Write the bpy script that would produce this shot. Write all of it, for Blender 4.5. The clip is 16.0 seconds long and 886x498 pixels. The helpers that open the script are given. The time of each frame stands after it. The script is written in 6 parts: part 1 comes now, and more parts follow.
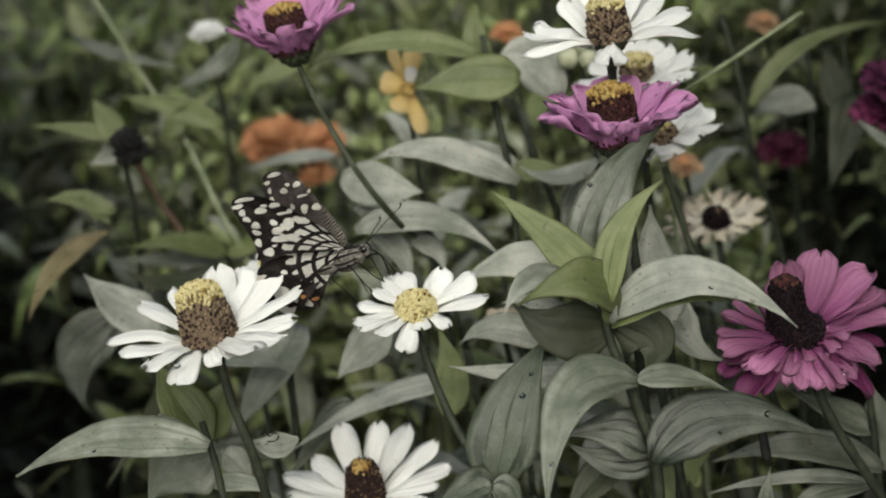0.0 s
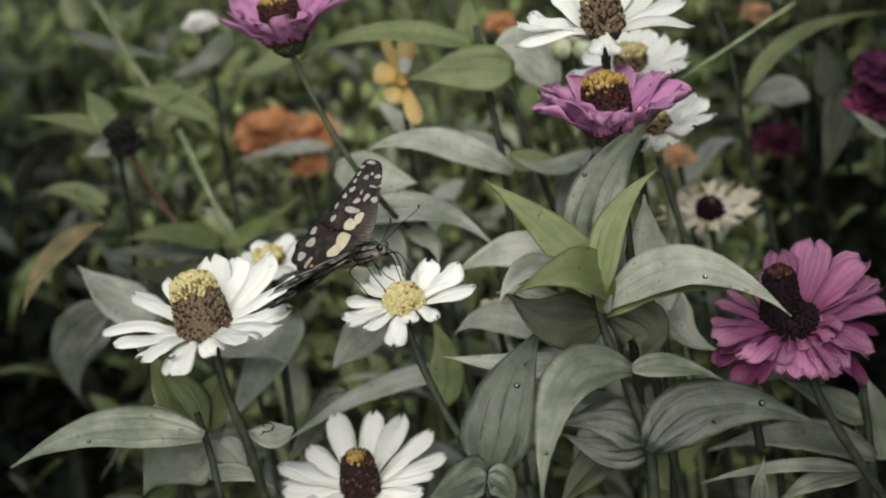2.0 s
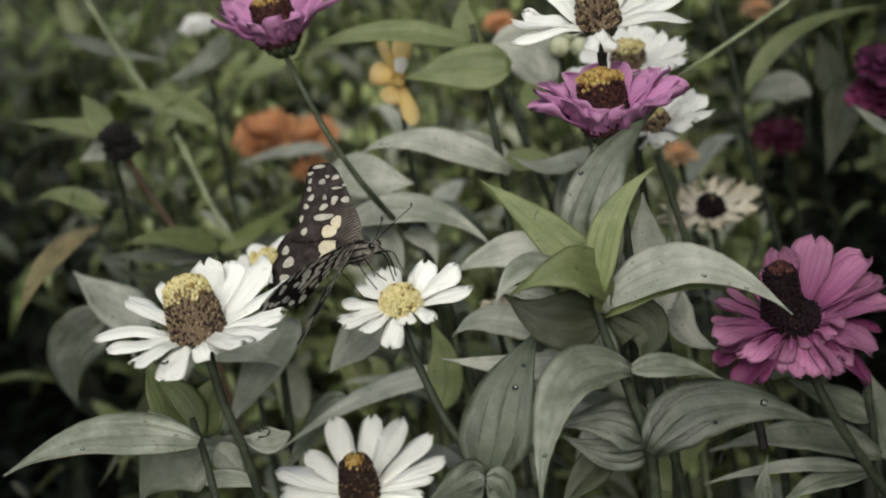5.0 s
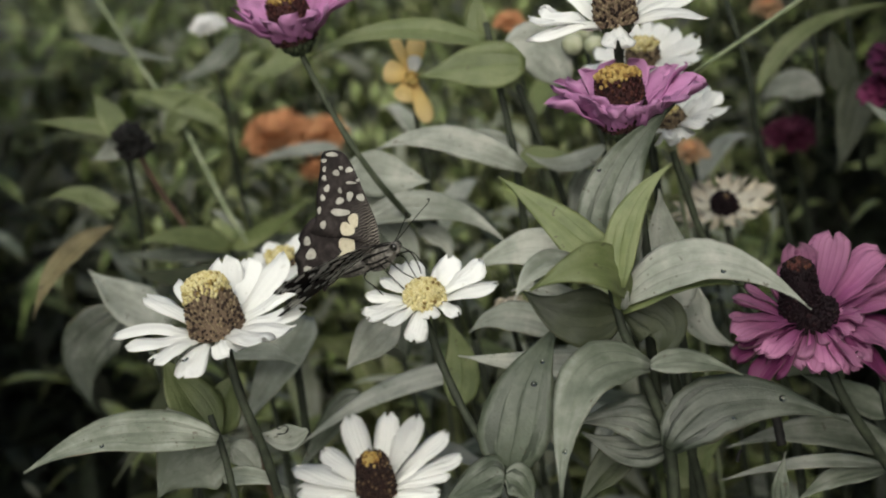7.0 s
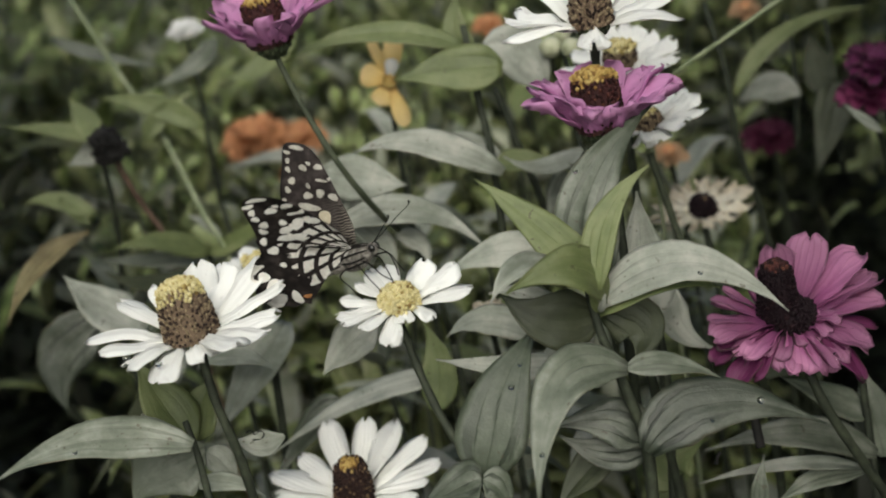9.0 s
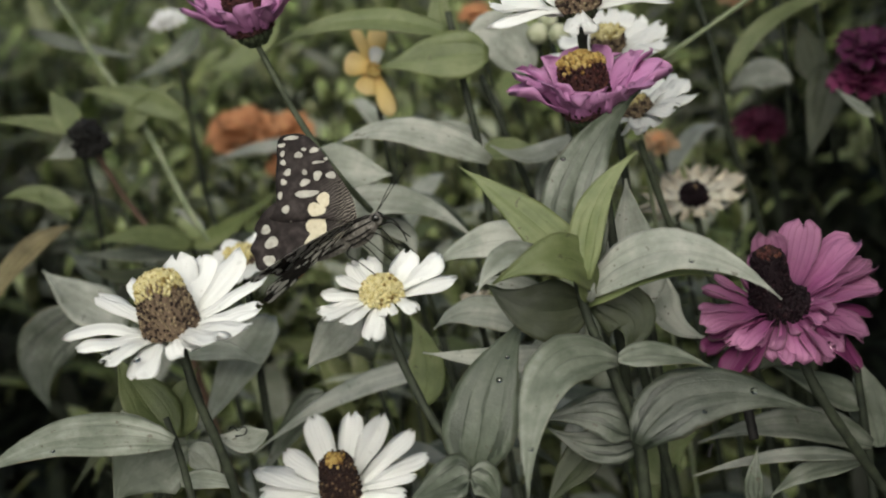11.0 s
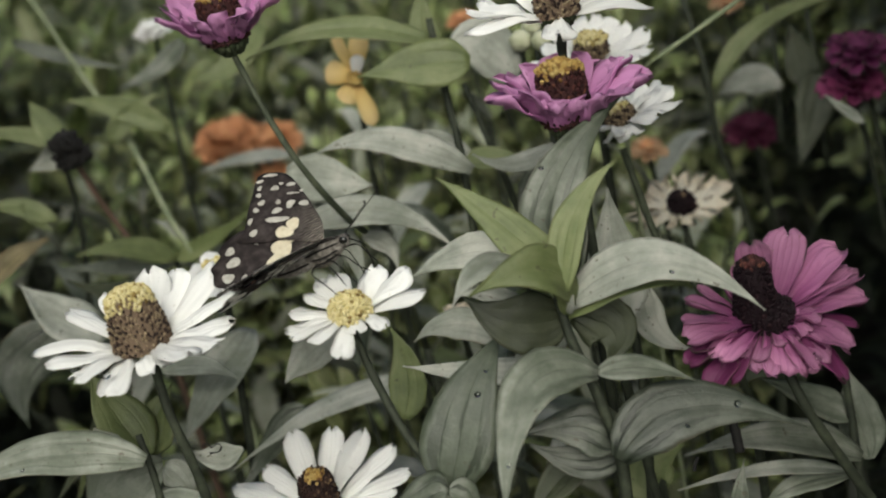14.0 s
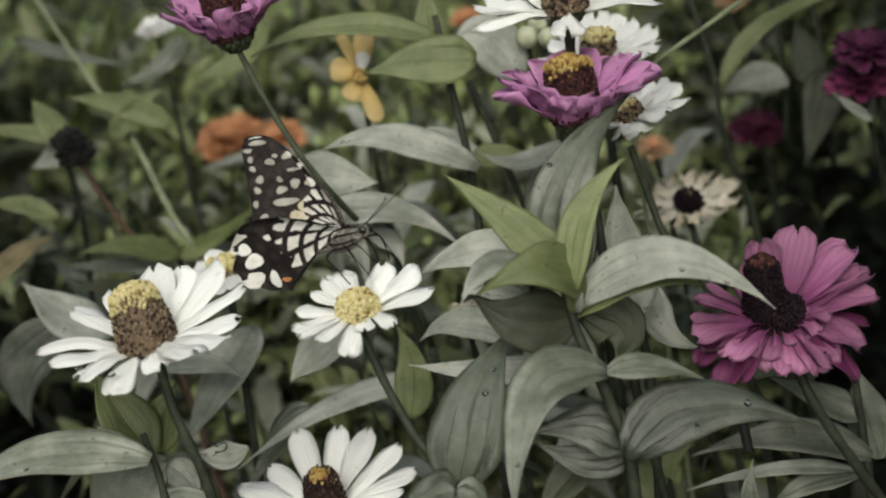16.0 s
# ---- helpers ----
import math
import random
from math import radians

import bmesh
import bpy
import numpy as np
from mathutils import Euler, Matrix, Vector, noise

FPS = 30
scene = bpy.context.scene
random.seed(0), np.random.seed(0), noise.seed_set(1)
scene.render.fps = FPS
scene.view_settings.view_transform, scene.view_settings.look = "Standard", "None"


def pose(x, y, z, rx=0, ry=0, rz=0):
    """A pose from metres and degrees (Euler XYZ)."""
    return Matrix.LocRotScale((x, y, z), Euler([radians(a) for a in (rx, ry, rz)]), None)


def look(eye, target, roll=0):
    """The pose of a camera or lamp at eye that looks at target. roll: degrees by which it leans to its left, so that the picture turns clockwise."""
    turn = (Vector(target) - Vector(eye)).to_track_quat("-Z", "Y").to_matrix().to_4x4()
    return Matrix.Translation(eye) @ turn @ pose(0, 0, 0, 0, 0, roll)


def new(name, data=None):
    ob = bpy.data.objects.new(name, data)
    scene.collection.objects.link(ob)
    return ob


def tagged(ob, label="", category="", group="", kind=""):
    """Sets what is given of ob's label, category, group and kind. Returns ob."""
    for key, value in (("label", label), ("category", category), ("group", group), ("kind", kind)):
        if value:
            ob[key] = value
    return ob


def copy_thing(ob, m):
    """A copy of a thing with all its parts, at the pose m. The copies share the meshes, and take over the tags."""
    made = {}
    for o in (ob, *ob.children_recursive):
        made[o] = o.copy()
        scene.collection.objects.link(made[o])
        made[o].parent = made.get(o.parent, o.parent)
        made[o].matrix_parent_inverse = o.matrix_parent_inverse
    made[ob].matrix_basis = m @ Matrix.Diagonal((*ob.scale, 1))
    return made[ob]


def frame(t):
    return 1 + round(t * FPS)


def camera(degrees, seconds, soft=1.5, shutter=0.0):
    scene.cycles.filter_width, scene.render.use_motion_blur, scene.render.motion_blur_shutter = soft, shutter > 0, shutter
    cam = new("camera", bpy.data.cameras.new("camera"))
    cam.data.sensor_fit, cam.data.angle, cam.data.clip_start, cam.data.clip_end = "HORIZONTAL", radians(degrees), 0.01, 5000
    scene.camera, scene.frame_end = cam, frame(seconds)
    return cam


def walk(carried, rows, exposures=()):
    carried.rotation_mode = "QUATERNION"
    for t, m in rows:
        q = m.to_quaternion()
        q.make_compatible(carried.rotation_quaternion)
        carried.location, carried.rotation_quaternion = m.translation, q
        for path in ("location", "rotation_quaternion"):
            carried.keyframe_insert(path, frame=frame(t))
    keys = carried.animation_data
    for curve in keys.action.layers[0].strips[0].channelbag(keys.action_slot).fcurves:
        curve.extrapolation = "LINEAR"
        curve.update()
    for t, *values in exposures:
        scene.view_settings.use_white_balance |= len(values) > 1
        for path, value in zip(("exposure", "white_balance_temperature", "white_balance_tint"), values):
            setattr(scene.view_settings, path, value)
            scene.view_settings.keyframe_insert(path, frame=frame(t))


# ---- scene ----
# camera
cam = camera(38, 16.0, soft=2.0, shutter=0.0)
walk(cam, [
    (0, pose(0.00231, -0.36328, 0.63371, 67.912, 8.382, -3.522)),
    (0.5, pose(0.00085, -0.36480, 0.63395, 67.821, 8.306, -3.678)),
    (1, pose(0.00150, -0.36535, 0.63358, 67.766, 8.374, -3.655)),
    (1.5, pose(0.00116, -0.36492, 0.63318, 67.675, 8.337, -3.765)),
    (2, pose(0.00196, -0.36376, 0.63315, 67.529, 8.386, -3.829)),
    (2.5, pose(0.00297, -0.36239, 0.63189, 67.538, 8.468, -3.913)),
    (3, pose(0.00423, -0.36100, 0.63111, 67.535, 8.511, -3.962)),
    (3.5, pose(0.00642, -0.35990, 0.63064, 67.556, 8.724, -3.948)),
    (4, pose(0.00783, -0.35907, 0.63075, 67.557, 8.894, -3.890)),
    (6.5, pose(0.00026, -0.36007, 0.62991, 67.710, 9.261, -3.731)),
    (7, pose(-0.00000, -0.36000, 0.63000, 67.694, 9.265, -3.779)),
    (7.5, pose(0.00027, -0.35985, 0.63000, 67.694, 9.237, -3.897)),
    (8, pose(0.00012, -0.35938, 0.62955, 67.746, 9.201, -4.160)),
    (8.5, pose(0.00102, -0.35910, 0.62915, 67.783, 9.233, -4.360)),
    (9, pose(0.00230, -0.35826, 0.62774, 67.853, 9.260, -4.544)),
    (11.5, pose(0.00490, -0.34841, 0.62186, 67.455, 9.629, -5.126)),
    (12, pose(0.00592, -0.34699, 0.62079, 67.499, 9.722, -5.122)),
    (12.5, pose(0.00740, -0.34605, 0.62011, 67.612, 9.783, -5.138)),
    (13, pose(0.00936, -0.34523, 0.62105, 67.580, 9.866, -5.162)),
    (13.5, pose(0.01166, -0.34492, 0.62013, 67.778, 10.006, -5.080)),
    (14, pose(0.01270, -0.34345, 0.61979, 67.831, 10.026, -5.055)),
    (14.5, pose(0.01175, -0.34307, 0.61980, 67.843, 9.976, -5.178)),
    (15, pose(0.01107, -0.34210, 0.61892, 67.902, 9.963, -5.158)),
    (15.5, pose(0.01061, -0.34109, 0.61857, 67.865, 9.948, -5.107)),
    (16, pose(0.01034, -0.34045, 0.61855, 67.805, 9.946, -5.041)),
], exposures=[(0.0, 0.25, 6320, 0), (7.0, 0.21, 6320, 0), (12.0, 0.24, 6320, 0), (16.0, 0.21, 6320, 0)])
cam.data.dof.use_dof = True
cam.data.dof.focus_distance = 0.41
cam.data.dof.aperture_fstop = 9.5

# world, sun and exposure
world = bpy.data.worlds.new("sky")
scene.world = world
world.use_nodes = True
wn = world.node_tree.nodes
sky = wn.new("ShaderNodeTexSky")
sky.sky_type, sky.sun_disc = "NISHITA", False
sky.sun_elevation, sky.sun_rotation = radians(46), radians(183)
sky.air_density, sky.dust_density, sky.ozone_density = 0.7, 6.0, 0.5
wn["Background"].inputs["Strength"].default_value = 0.11
world.node_tree.links.new(sky.outputs[0], wn["Background"].inputs["Color"])
sun = new("sun", bpy.data.lights.new("sun", "SUN"))
sun.data.energy, sun.data.angle, sun.data.color = 1.4, radians(50), (1.0, 0.97, 0.92)
sun.matrix_world = look((-0.13, -2.5, 3.0), (0, 0, 0.4))


# ---- materials ----
class Nodes:
    """Short hand for building one node material."""

    def __init__(self, name):
        self.mat = bpy.data.materials.new(name)
        self.mat.use_nodes = True
        self.tree = self.mat.node_tree
        self.bsdf = self.tree.nodes["Principled BSDF"]
        self.out = self.tree.nodes["Material Output"]

    def add(self, kind, **props):
        n = self.tree.nodes.new(kind)
        for k, v in props.items():
            setattr(n, k, v)
        return n

    def link(self, a, b):
        self.tree.links.new(a, b)

    def value(self, sock, x):
        if hasattr(x, "links"):
            self.link(x, sock)
        else:
            sock.default_value = x

    def math(self, op, a, b=0.0, c=0.0, clamp=False):
        n = self.add("ShaderNodeMath", operation=op, use_clamp=clamp)
        for s, x in zip(n.inputs, (a, b, c)):
            self.value(s, x)
        return n.outputs[0]

    def noise(self, scale, detail=3.0, rough=0.55, coord=None):
        n = self.add("ShaderNodeTexNoise")
        n.inputs["Scale"].default_value = scale
        n.inputs["Detail"].default_value = detail
        n.inputs["Roughness"].default_value = rough
        self.link(coord if coord is not None else self.coord("Object"), n.inputs["Vector"])
        return n.outputs["Fac"]

    def coord(self, which):
        return self.add("ShaderNodeTexCoord").outputs[which]

    def ramp(self, fac, *stops):
        n = self.add("ShaderNodeValToRGB")
        el = n.color_ramp.elements
        while len(el) < len(stops):
            el.new(0.5)
        for e, (p, c) in zip(el, stops):
            e.position, e.color = p, (*c, 1) if len(c) == 3 else c
        self.link(fac, n.inputs["Fac"])
        return n.outputs["Color"]

    def mix(self, fac, a, b, blend="MIX"):
        n = self.add("ShaderNodeMix", data_type="RGBA", blend_type=blend)
        self.value(n.inputs[0], fac)
        self.value(n.inputs[6], a if hasattr(a, "links") else (*a, 1))
        self.value(n.inputs[7], b if hasattr(b, "links") else (*b, 1))
        return n.outputs[2]

    def bump(self, height, strength=0.3, distance=0.001):
        n = self.add("ShaderNodeBump")
        n.inputs["Strength"].default_value = strength
        n.inputs["Distance"].default_value = distance
        self.link(height, n.inputs["Height"])
        return n.outputs["Normal"]

    def done(self, color, rough=0.6, normal=None, spec=0.4, thin=0.0):
        self.value(self.bsdf.inputs["Base Color"], color)
        self.value(self.bsdf.inputs["Roughness"], rough)
        self.bsdf.inputs["Specular IOR Level"].default_value = spec
        if normal is not None:
            self.link(normal, self.bsdf.inputs["Normal"])
        if thin:
            tr = self.add("ShaderNodeBsdfTranslucent")
            self.link(color, tr.inputs["Color"])
            mx = self.add("ShaderNodeMixShader")
            mx.inputs[0].default_value = thin
            self.link(self.bsdf.outputs[0], mx.inputs[1])
            self.link(tr.outputs[0], mx.inputs[2])
            self.link(mx.outputs[0], self.out.inputs["Surface"])
        return self.mat

    def shift(self, color, amount):
        """Vary a colour's value from object to object."""
        r = self.add("ShaderNodeObjectInfo").outputs["Random"]
        n = self.add("ShaderNodeHueSaturation")
        self.link(color, n.inputs["Color"])
        self.link(self.math("MULTIPLY_ADD", r, 2 * amount, 1 - amount), n.inputs["Value"])
        return n.outputs["Color"]

    def island_shift(self, color, amount):
        r = self.add("ShaderNodeNewGeometry").outputs["Random Per Island"]
        n = self.add("ShaderNodeHueSaturation")
        self.link(color, n.inputs["Color"])
        self.link(self.math("MULTIPLY_ADD", r, 2 * amount, 1 - amount), n.inputs["Value"])
        self.link(self.math("MULTIPLY_ADD", r, 0.03, 0.485), n.inputs["Hue"])
        return n.outputs["Color"]


def leaf_material(name, dark, mid, light, vein, island=False, rough=0.45, spec=0.45, veins=0.6, crease=0.5):
    """Long streaks and blotches of three tones, sunk main veins, dark creases (vein tissue and painted shade) towards
    the leaf's foot, flecks and a worn rim.
    """
    k = Nodes(name)
    uv = k.add("ShaderNodeSeparateXYZ")
    k.link(k.coord("UV"), uv.inputs[0])
    who = k.add("ShaderNodeNewGeometry").outputs["Random Per Island"] if island else k.add("ShaderNodeObjectInfo").outputs["Random"]
    wob = k.math("MULTIPLY_ADD", k.noise(60, 2), 0.2, -0.1)
    across = k.math("ABSOLUTE", k.math("ADD", k.math("MULTIPLY_ADD", uv.outputs[0], 2.0, -1.0), wob))
    mid_rib = k.math("SUBTRACT", 1.0, k.math("MULTIPLY", across, 17.0), clamp=True)
    side = k.math("ABSOLUTE", k.math("SUBTRACT", across, 0.47))
    side_rib = k.math("MULTIPLY", k.math("SUBTRACT", 1.0, k.math("MULTIPLY", side, 19.0), clamp=True), 0.6)
    rib = k.math("MAXIMUM", mid_rib, side_rib)
    rib = k.math("MULTIPLY", rib, k.math("MULTIPLY_ADD", k.noise(45, 2), 1.8, -0.35, clamp=True))
    rib = k.math("MULTIPLY", rib, k.math("MULTIPLY_ADD", uv.outputs[1], -1.1, 1.15, clamp=True))
    # streaks that run along the leaf, different on each
    cv = k.add("ShaderNodeCombineXYZ")
    k.link(k.math("MULTIPLY", uv.outputs[0], 3.2), cv.inputs[0])
    k.link(k.math("MULTIPLY", uv.outputs[1], 1.7), cv.inputs[1])
    k.link(k.math("MULTIPLY", who, 40.0), cv.inputs[2])
    streak = k.noise(1.0, 4, 0.55, cv.outputs[0])
    broad = k.noise(30, 3)
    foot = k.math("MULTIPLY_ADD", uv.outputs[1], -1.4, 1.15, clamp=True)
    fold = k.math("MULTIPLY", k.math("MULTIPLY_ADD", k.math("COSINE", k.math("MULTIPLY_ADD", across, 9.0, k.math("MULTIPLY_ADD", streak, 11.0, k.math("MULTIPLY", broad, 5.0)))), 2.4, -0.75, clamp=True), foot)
    blot = k.noise(95, 5, 0.65)
    grain = k.noise(1300, 3)
    tone = k.math("ADD", k.math("MULTIPLY_ADD", broad, 0.5, k.math("MULTIPLY", blot, 0.4)), k.math("MULTIPLY", streak, 0.3))
    col = k.ramp(tone, (0.5, dark), (0.6, mid), (0.7, light))
    # darker vein tissue and crease shade painted as one, fading from the foot
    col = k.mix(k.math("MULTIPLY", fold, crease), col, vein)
    col = k.mix(k.math("MULTIPLY", rib, veins), col, vein)
    col = k.mix(k.math("MULTIPLY", grain, 0.2), col, dark)
    fleck = k.math("MULTIPLY", k.math("GREATER_THAN", k.noise(330, 2, 0.7), 0.68), k.math("GREATER_THAN", broad, 0.5))
    col = k.mix(k.math("MULTIPLY", fleck, 0.6), col, (0.08, 0.065, 0.04))
    # browned margin in places
    rim = k.math("MULTIPLY", k.math("SUBTRACT", across, 0.9, clamp=True), 8.0)
    col = k.mix(k.math("MULTIPLY", rim, k.math("MULTIPLY_ADD", k.noise(70, 2), 2.4, -1.1, clamp=True)), col, (0.16, 0.12, 0.07))
    col = k.island_shift(col, 0.6) if island else k.shift(col, 0.16)
    h = k.math("SUBTRACT", k.math("MULTIPLY_ADD", grain, 0.35, k.math("MULTIPLY_ADD", blot, 0.8, k.math("MULTIPLY", streak, 0.3))), k.math("ADD", k.math("MULTIPLY", rib, 0.9), k.math("MULTIPLY", fold, 0.35)))
    return k.done(col, k.math("MULTIPLY_ADD", blot, 0.4, rough - 0.18), k.bump(h, 0.5, 0.0008), spec, 0.34)


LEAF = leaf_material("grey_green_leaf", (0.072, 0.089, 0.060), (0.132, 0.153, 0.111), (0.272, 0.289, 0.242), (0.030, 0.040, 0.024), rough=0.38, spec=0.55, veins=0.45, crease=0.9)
# Darkened copy of LEAF: the weaker light on these leaves is in the colour.
LEAF_GREY = leaf_material("shaded_grey_leaf", (0.044, 0.056, 0.039), (0.078, 0.090, 0.068), (0.170, 0.182, 0.151), (0.016, 0.022, 0.014), rough=0.38, spec=0.55, veins=0.45, crease=0.95)
LEAF_SOFT = leaf_material("soft_green_leaf", (0.120, 0.138, 0.102), (0.215, 0.235, 0.188), (0.360, 0.375, 0.325), (0.075, 0.09, 0.06), rough=0.42, veins=0.25, crease=0.45)
LEAF_PALE = leaf_material("pale_leaf", (0.233, 0.256, 0.209), (0.372, 0.391, 0.339), (0.558, 0.567, 0.512), (0.186, 0.205, 0.153), veins=0.22, crease=0.2)
LEAF_YOUNG = leaf_material("young_leaf", (0.125, 0.155, 0.06), (0.185, 0.22, 0.09), (0.25, 0.28, 0.135), (0.1, 0.125, 0.05), veins=0.12, crease=0.2)
# Olive, darkened further: the shade under the leaf whorl is in the colour.
LEAF_DARK = leaf_material("shaded_olive_leaf", (0.041, 0.050, 0.026), (0.065, 0.076, 0.041), (0.095, 0.104, 0.065), (0.026, 0.032, 0.015), crease=0.5)
LEAF_BROWN = leaf_material("withered_leaf", (0.16, 0.13, 0.065), (0.25, 0.21, 0.11), (0.33, 0.29, 0.16), (0.13, 0.1, 0.05))
FIELD = leaf_material("field_leaf", (0.105, 0.135, 0.042), (0.315, 0.365, 0.135), (0.540, 0.580, 0.330), (0.108, 0.132, 0.072), island=True)
# Field leaf in far darker greens: the shade near the soil is in the colour.
FIELD_SHADED = leaf_material("shaded_field_leaf", (0.015, 0.021, 0.010), (0.029, 0.036, 0.019), (0.052, 0.062, 0.035), (0.021, 0.027, 0.014), island=True)
FIELD_PALE = leaf_material("field_leaf_pale", (0.24, 0.265, 0.19), (0.38, 0.4, 0.31), (0.52, 0.535, 0.44), (0.2, 0.22, 0.15), island=True)


def petal_material(name, base, deep, tip, edge=0.0, lines=0.35, island=False, worn=0.0, vary=0.1):
    k = Nodes(name)
    uv = k.add("ShaderNodeSeparateXYZ")
    k.link(k.coord("UV"), uv.inputs[0])
    ridges = k.math("SINE", k.math("MULTIPLY", uv.outputs[0], 42.0))
    line = k.math("MULTIPLY", k.math("GREATER_THAN", ridges, 0.75), lines)
    col = k.ramp(uv.outputs[1], (0.0, deep), (0.35, base), (1.0, tip))
    col = k.mix(k.math("MULTIPLY", line, 0.4), col, deep)
    stain = k.math("GREATER_THAN", k.noise(260, 2), 0.70)
    col = k.mix(k.math("MULTIPLY", stain, edge), col, (0.16, 0.13, 0.09))
    # worn brown rim in places
    au = k.math("ABSOLUTE", k.math("MULTIPLY_ADD", uv.outputs[0], 2.0, -1.0))
    rim = k.math("MULTIPLY", k.math("SUBTRACT", k.math("MAXIMUM", au, uv.outputs[1]), 0.93, clamp=True), 14.0)
    col = k.mix(k.math("MULTIPLY", rim, k.math("MULTIPLY_ADD", k.noise(110, 2), 5.0, -2.9 + worn, clamp=True)), col, (0.06, 0.045, 0.035))
    col = k.mix(k.math("MULTIPLY", k.noise(120, 3), 0.3), col, deep)
    col = k.island_shift(col, vary) if island else k.shift(col, vary)
    return k.done(col, 0.55, k.bump(ridges, 0.25, 0.0003), 0.3, 0.25)


WHITE = petal_material("white_petal", (0.86, 0.86, 0.85), (0.8, 0.8, 0.76), (0.88, 0.88, 0.88), 0.15, lines=0.12)
CREAM = petal_material("cream_petal", (0.76, 0.73, 0.65), (0.52, 0.48, 0.36), (0.7, 0.62, 0.5), 0.6, worn=0.5)
PURPLE = petal_material("purple_petal", (0.54, 0.23, 0.47), (0.36, 0.11, 0.29), (0.6, 0.31, 0.54), 0.15)
PINK = petal_material("pink_petal", (0.306, 0.089, 0.221), (0.085, 0.013, 0.060), (0.510, 0.230, 0.391), 0.35, lines=0.5, worn=0.6, vary=0.28)
PLUM = petal_material("plum_petal", (0.13, 0.022, 0.085), (0.05, 0.006, 0.03), (0.17, 0.035, 0.115), 0.5, worn=1.1, vary=0.25)
MAGENTA = petal_material("magenta_petal", (0.17, 0.022, 0.085), (0.06, 0.008, 0.028), (0.24, 0.05, 0.13), 0.2, vary=0.3)
CRIMSON = petal_material("crimson_petal", (0.080, 0.011, 0.032), (0.040, 0.006, 0.014), (0.112, 0.020, 0.052), 0.2)
YELLOW = petal_material("yellow_petal", (0.82, 0.64, 0.26), (0.6, 0.34, 0.1), (0.84, 0.7, 0.38), 0.05)
APRICOT = petal_material("apricot_petal", (0.52, 0.33, 0.19), (0.34, 0.13, 0.06), (0.56, 0.4, 0.26), 0.1, island=True)
ORANGE = petal_material("orange_petal", (0.62, 0.29, 0.135), (0.27, 0.08, 0.028), (0.7, 0.37, 0.2), 0.1, island=True)


def mottled(name, a, b, c, scale, rough=0.7, bump=0.3, island=0.0, spec=0.35):
    k = Nodes(name)
    f = k.noise(scale, 4)
    col = k.ramp(f, (0.32, a), (0.5, b), (0.68, c))
    col = k.mix(k.math("MULTIPLY", k.noise(scale * 7, 2), 0.4), col, a)
    if island:
        col = k.island_shift(col, island)
    return k.done(col, rough, k.bump(k.noise(scale * 4, 3), bump, 0.0008), spec)


def beads_material(name, stops, rough=0.75):
    """Florets: each bead takes its own colour from a short ramp."""
    k = Nodes(name)
    r = k.add("ShaderNodeNewGeometry").outputs["Random Per Island"]
    col = k.ramp(r, *stops)
    col = k.mix(k.math("MULTIPLY", k.noise(1500, 2), 0.45), col, stops[0][1])
    return k.done(col, rough, k.bump(k.noise(2500, 2), 0.4, 0.0004), 0.25)


STEM = mottled("stem_green", (0.014, 0.018, 0.011), (0.028, 0.034, 0.021), (0.055, 0.064, 0.04), 160)
STEM_MID = mottled("mid_stem", (0.026, 0.032, 0.018), (0.048, 0.058, 0.034), (0.085, 0.096, 0.06), 140)
STEM_PALE = mottled("pale_stem", (0.15, 0.18, 0.1), (0.22, 0.25, 0.15), (0.3, 0.32, 0.21), 120)
STEM_BROWN = mottled("brown_stem", (0.07, 0.045, 0.03), (0.11, 0.07, 0.05), (0.15, 0.1, 0.075), 140)
CUP = mottled("flower_cup", (0.03, 0.04, 0.02), (0.055, 0.07, 0.035), (0.09, 0.1, 0.05), 300)
DISC = beads_material("brown_disc", ((0.0, (0.020, 0.012, 0.010)), (0.38, (0.047, 0.029, 0.023)), (0.5, (0.170, 0.119, 0.081)), (1.0, (0.374, 0.297, 0.187))))
DISC_RED = beads_material("maroon_disc", ((0.0, (0.014, 0.006, 0.006)), (0.5, (0.04, 0.013, 0.013)), (0.8, (0.085, 0.026, 0.024)), (1.0, (0.15, 0.06, 0.035))))
DISC_DARK = beads_material("black_disc", ((0.0, (0.006, 0.002, 0.004)), (0.85, (0.012, 0.004, 0.007)), (1.0, (0.03, 0.01, 0.012))))
DISC_BROWN = beads_material("dark_brown_disc", ((0.0, (0.014, 0.007, 0.007)), (0.7, (0.035, 0.017, 0.014)), (0.85, (0.1, 0.06, 0.035)), (1.0, (0.26, 0.18, 0.1))))
FLORET = beads_material("yellow_floret", ((0.0, (0.14, 0.09, 0.03)), (0.1, (0.28, 0.2, 0.06)), (0.2, (0.6, 0.52, 0.23)), (1.0, (0.78, 0.71, 0.42))))
FLORET_PALE = beads_material("pale_floret", ((0.0, (0.16, 0.1, 0.035)), (0.08, (0.26, 0.18, 0.06)), (0.12, (0.62, 0.54, 0.24)), (1.0, (0.8, 0.73, 0.43))))
FLORET_OCHRE = beads_material("ochre_floret", ((0.0, (0.12, 0.06, 0.02)), (0.2, (0.24, 0.14, 0.04)), (0.5, (0.42, 0.28, 0.08)), (1.0, (0.55, 0.42, 0.16))))
# Soil taken down to near black; shade between the plants is in this colour.
SOIL = mottled("dark_soil", (0.008, 0.007, 0.006), (0.017, 0.015, 0.012), (0.034, 0.03, 0.023), 9, 0.95, 0.8)
SEED = mottled("black_seed", (0.004, 0.004, 0.004), (0.008, 0.007, 0.007), (0.016, 0.014, 0.013), 300)
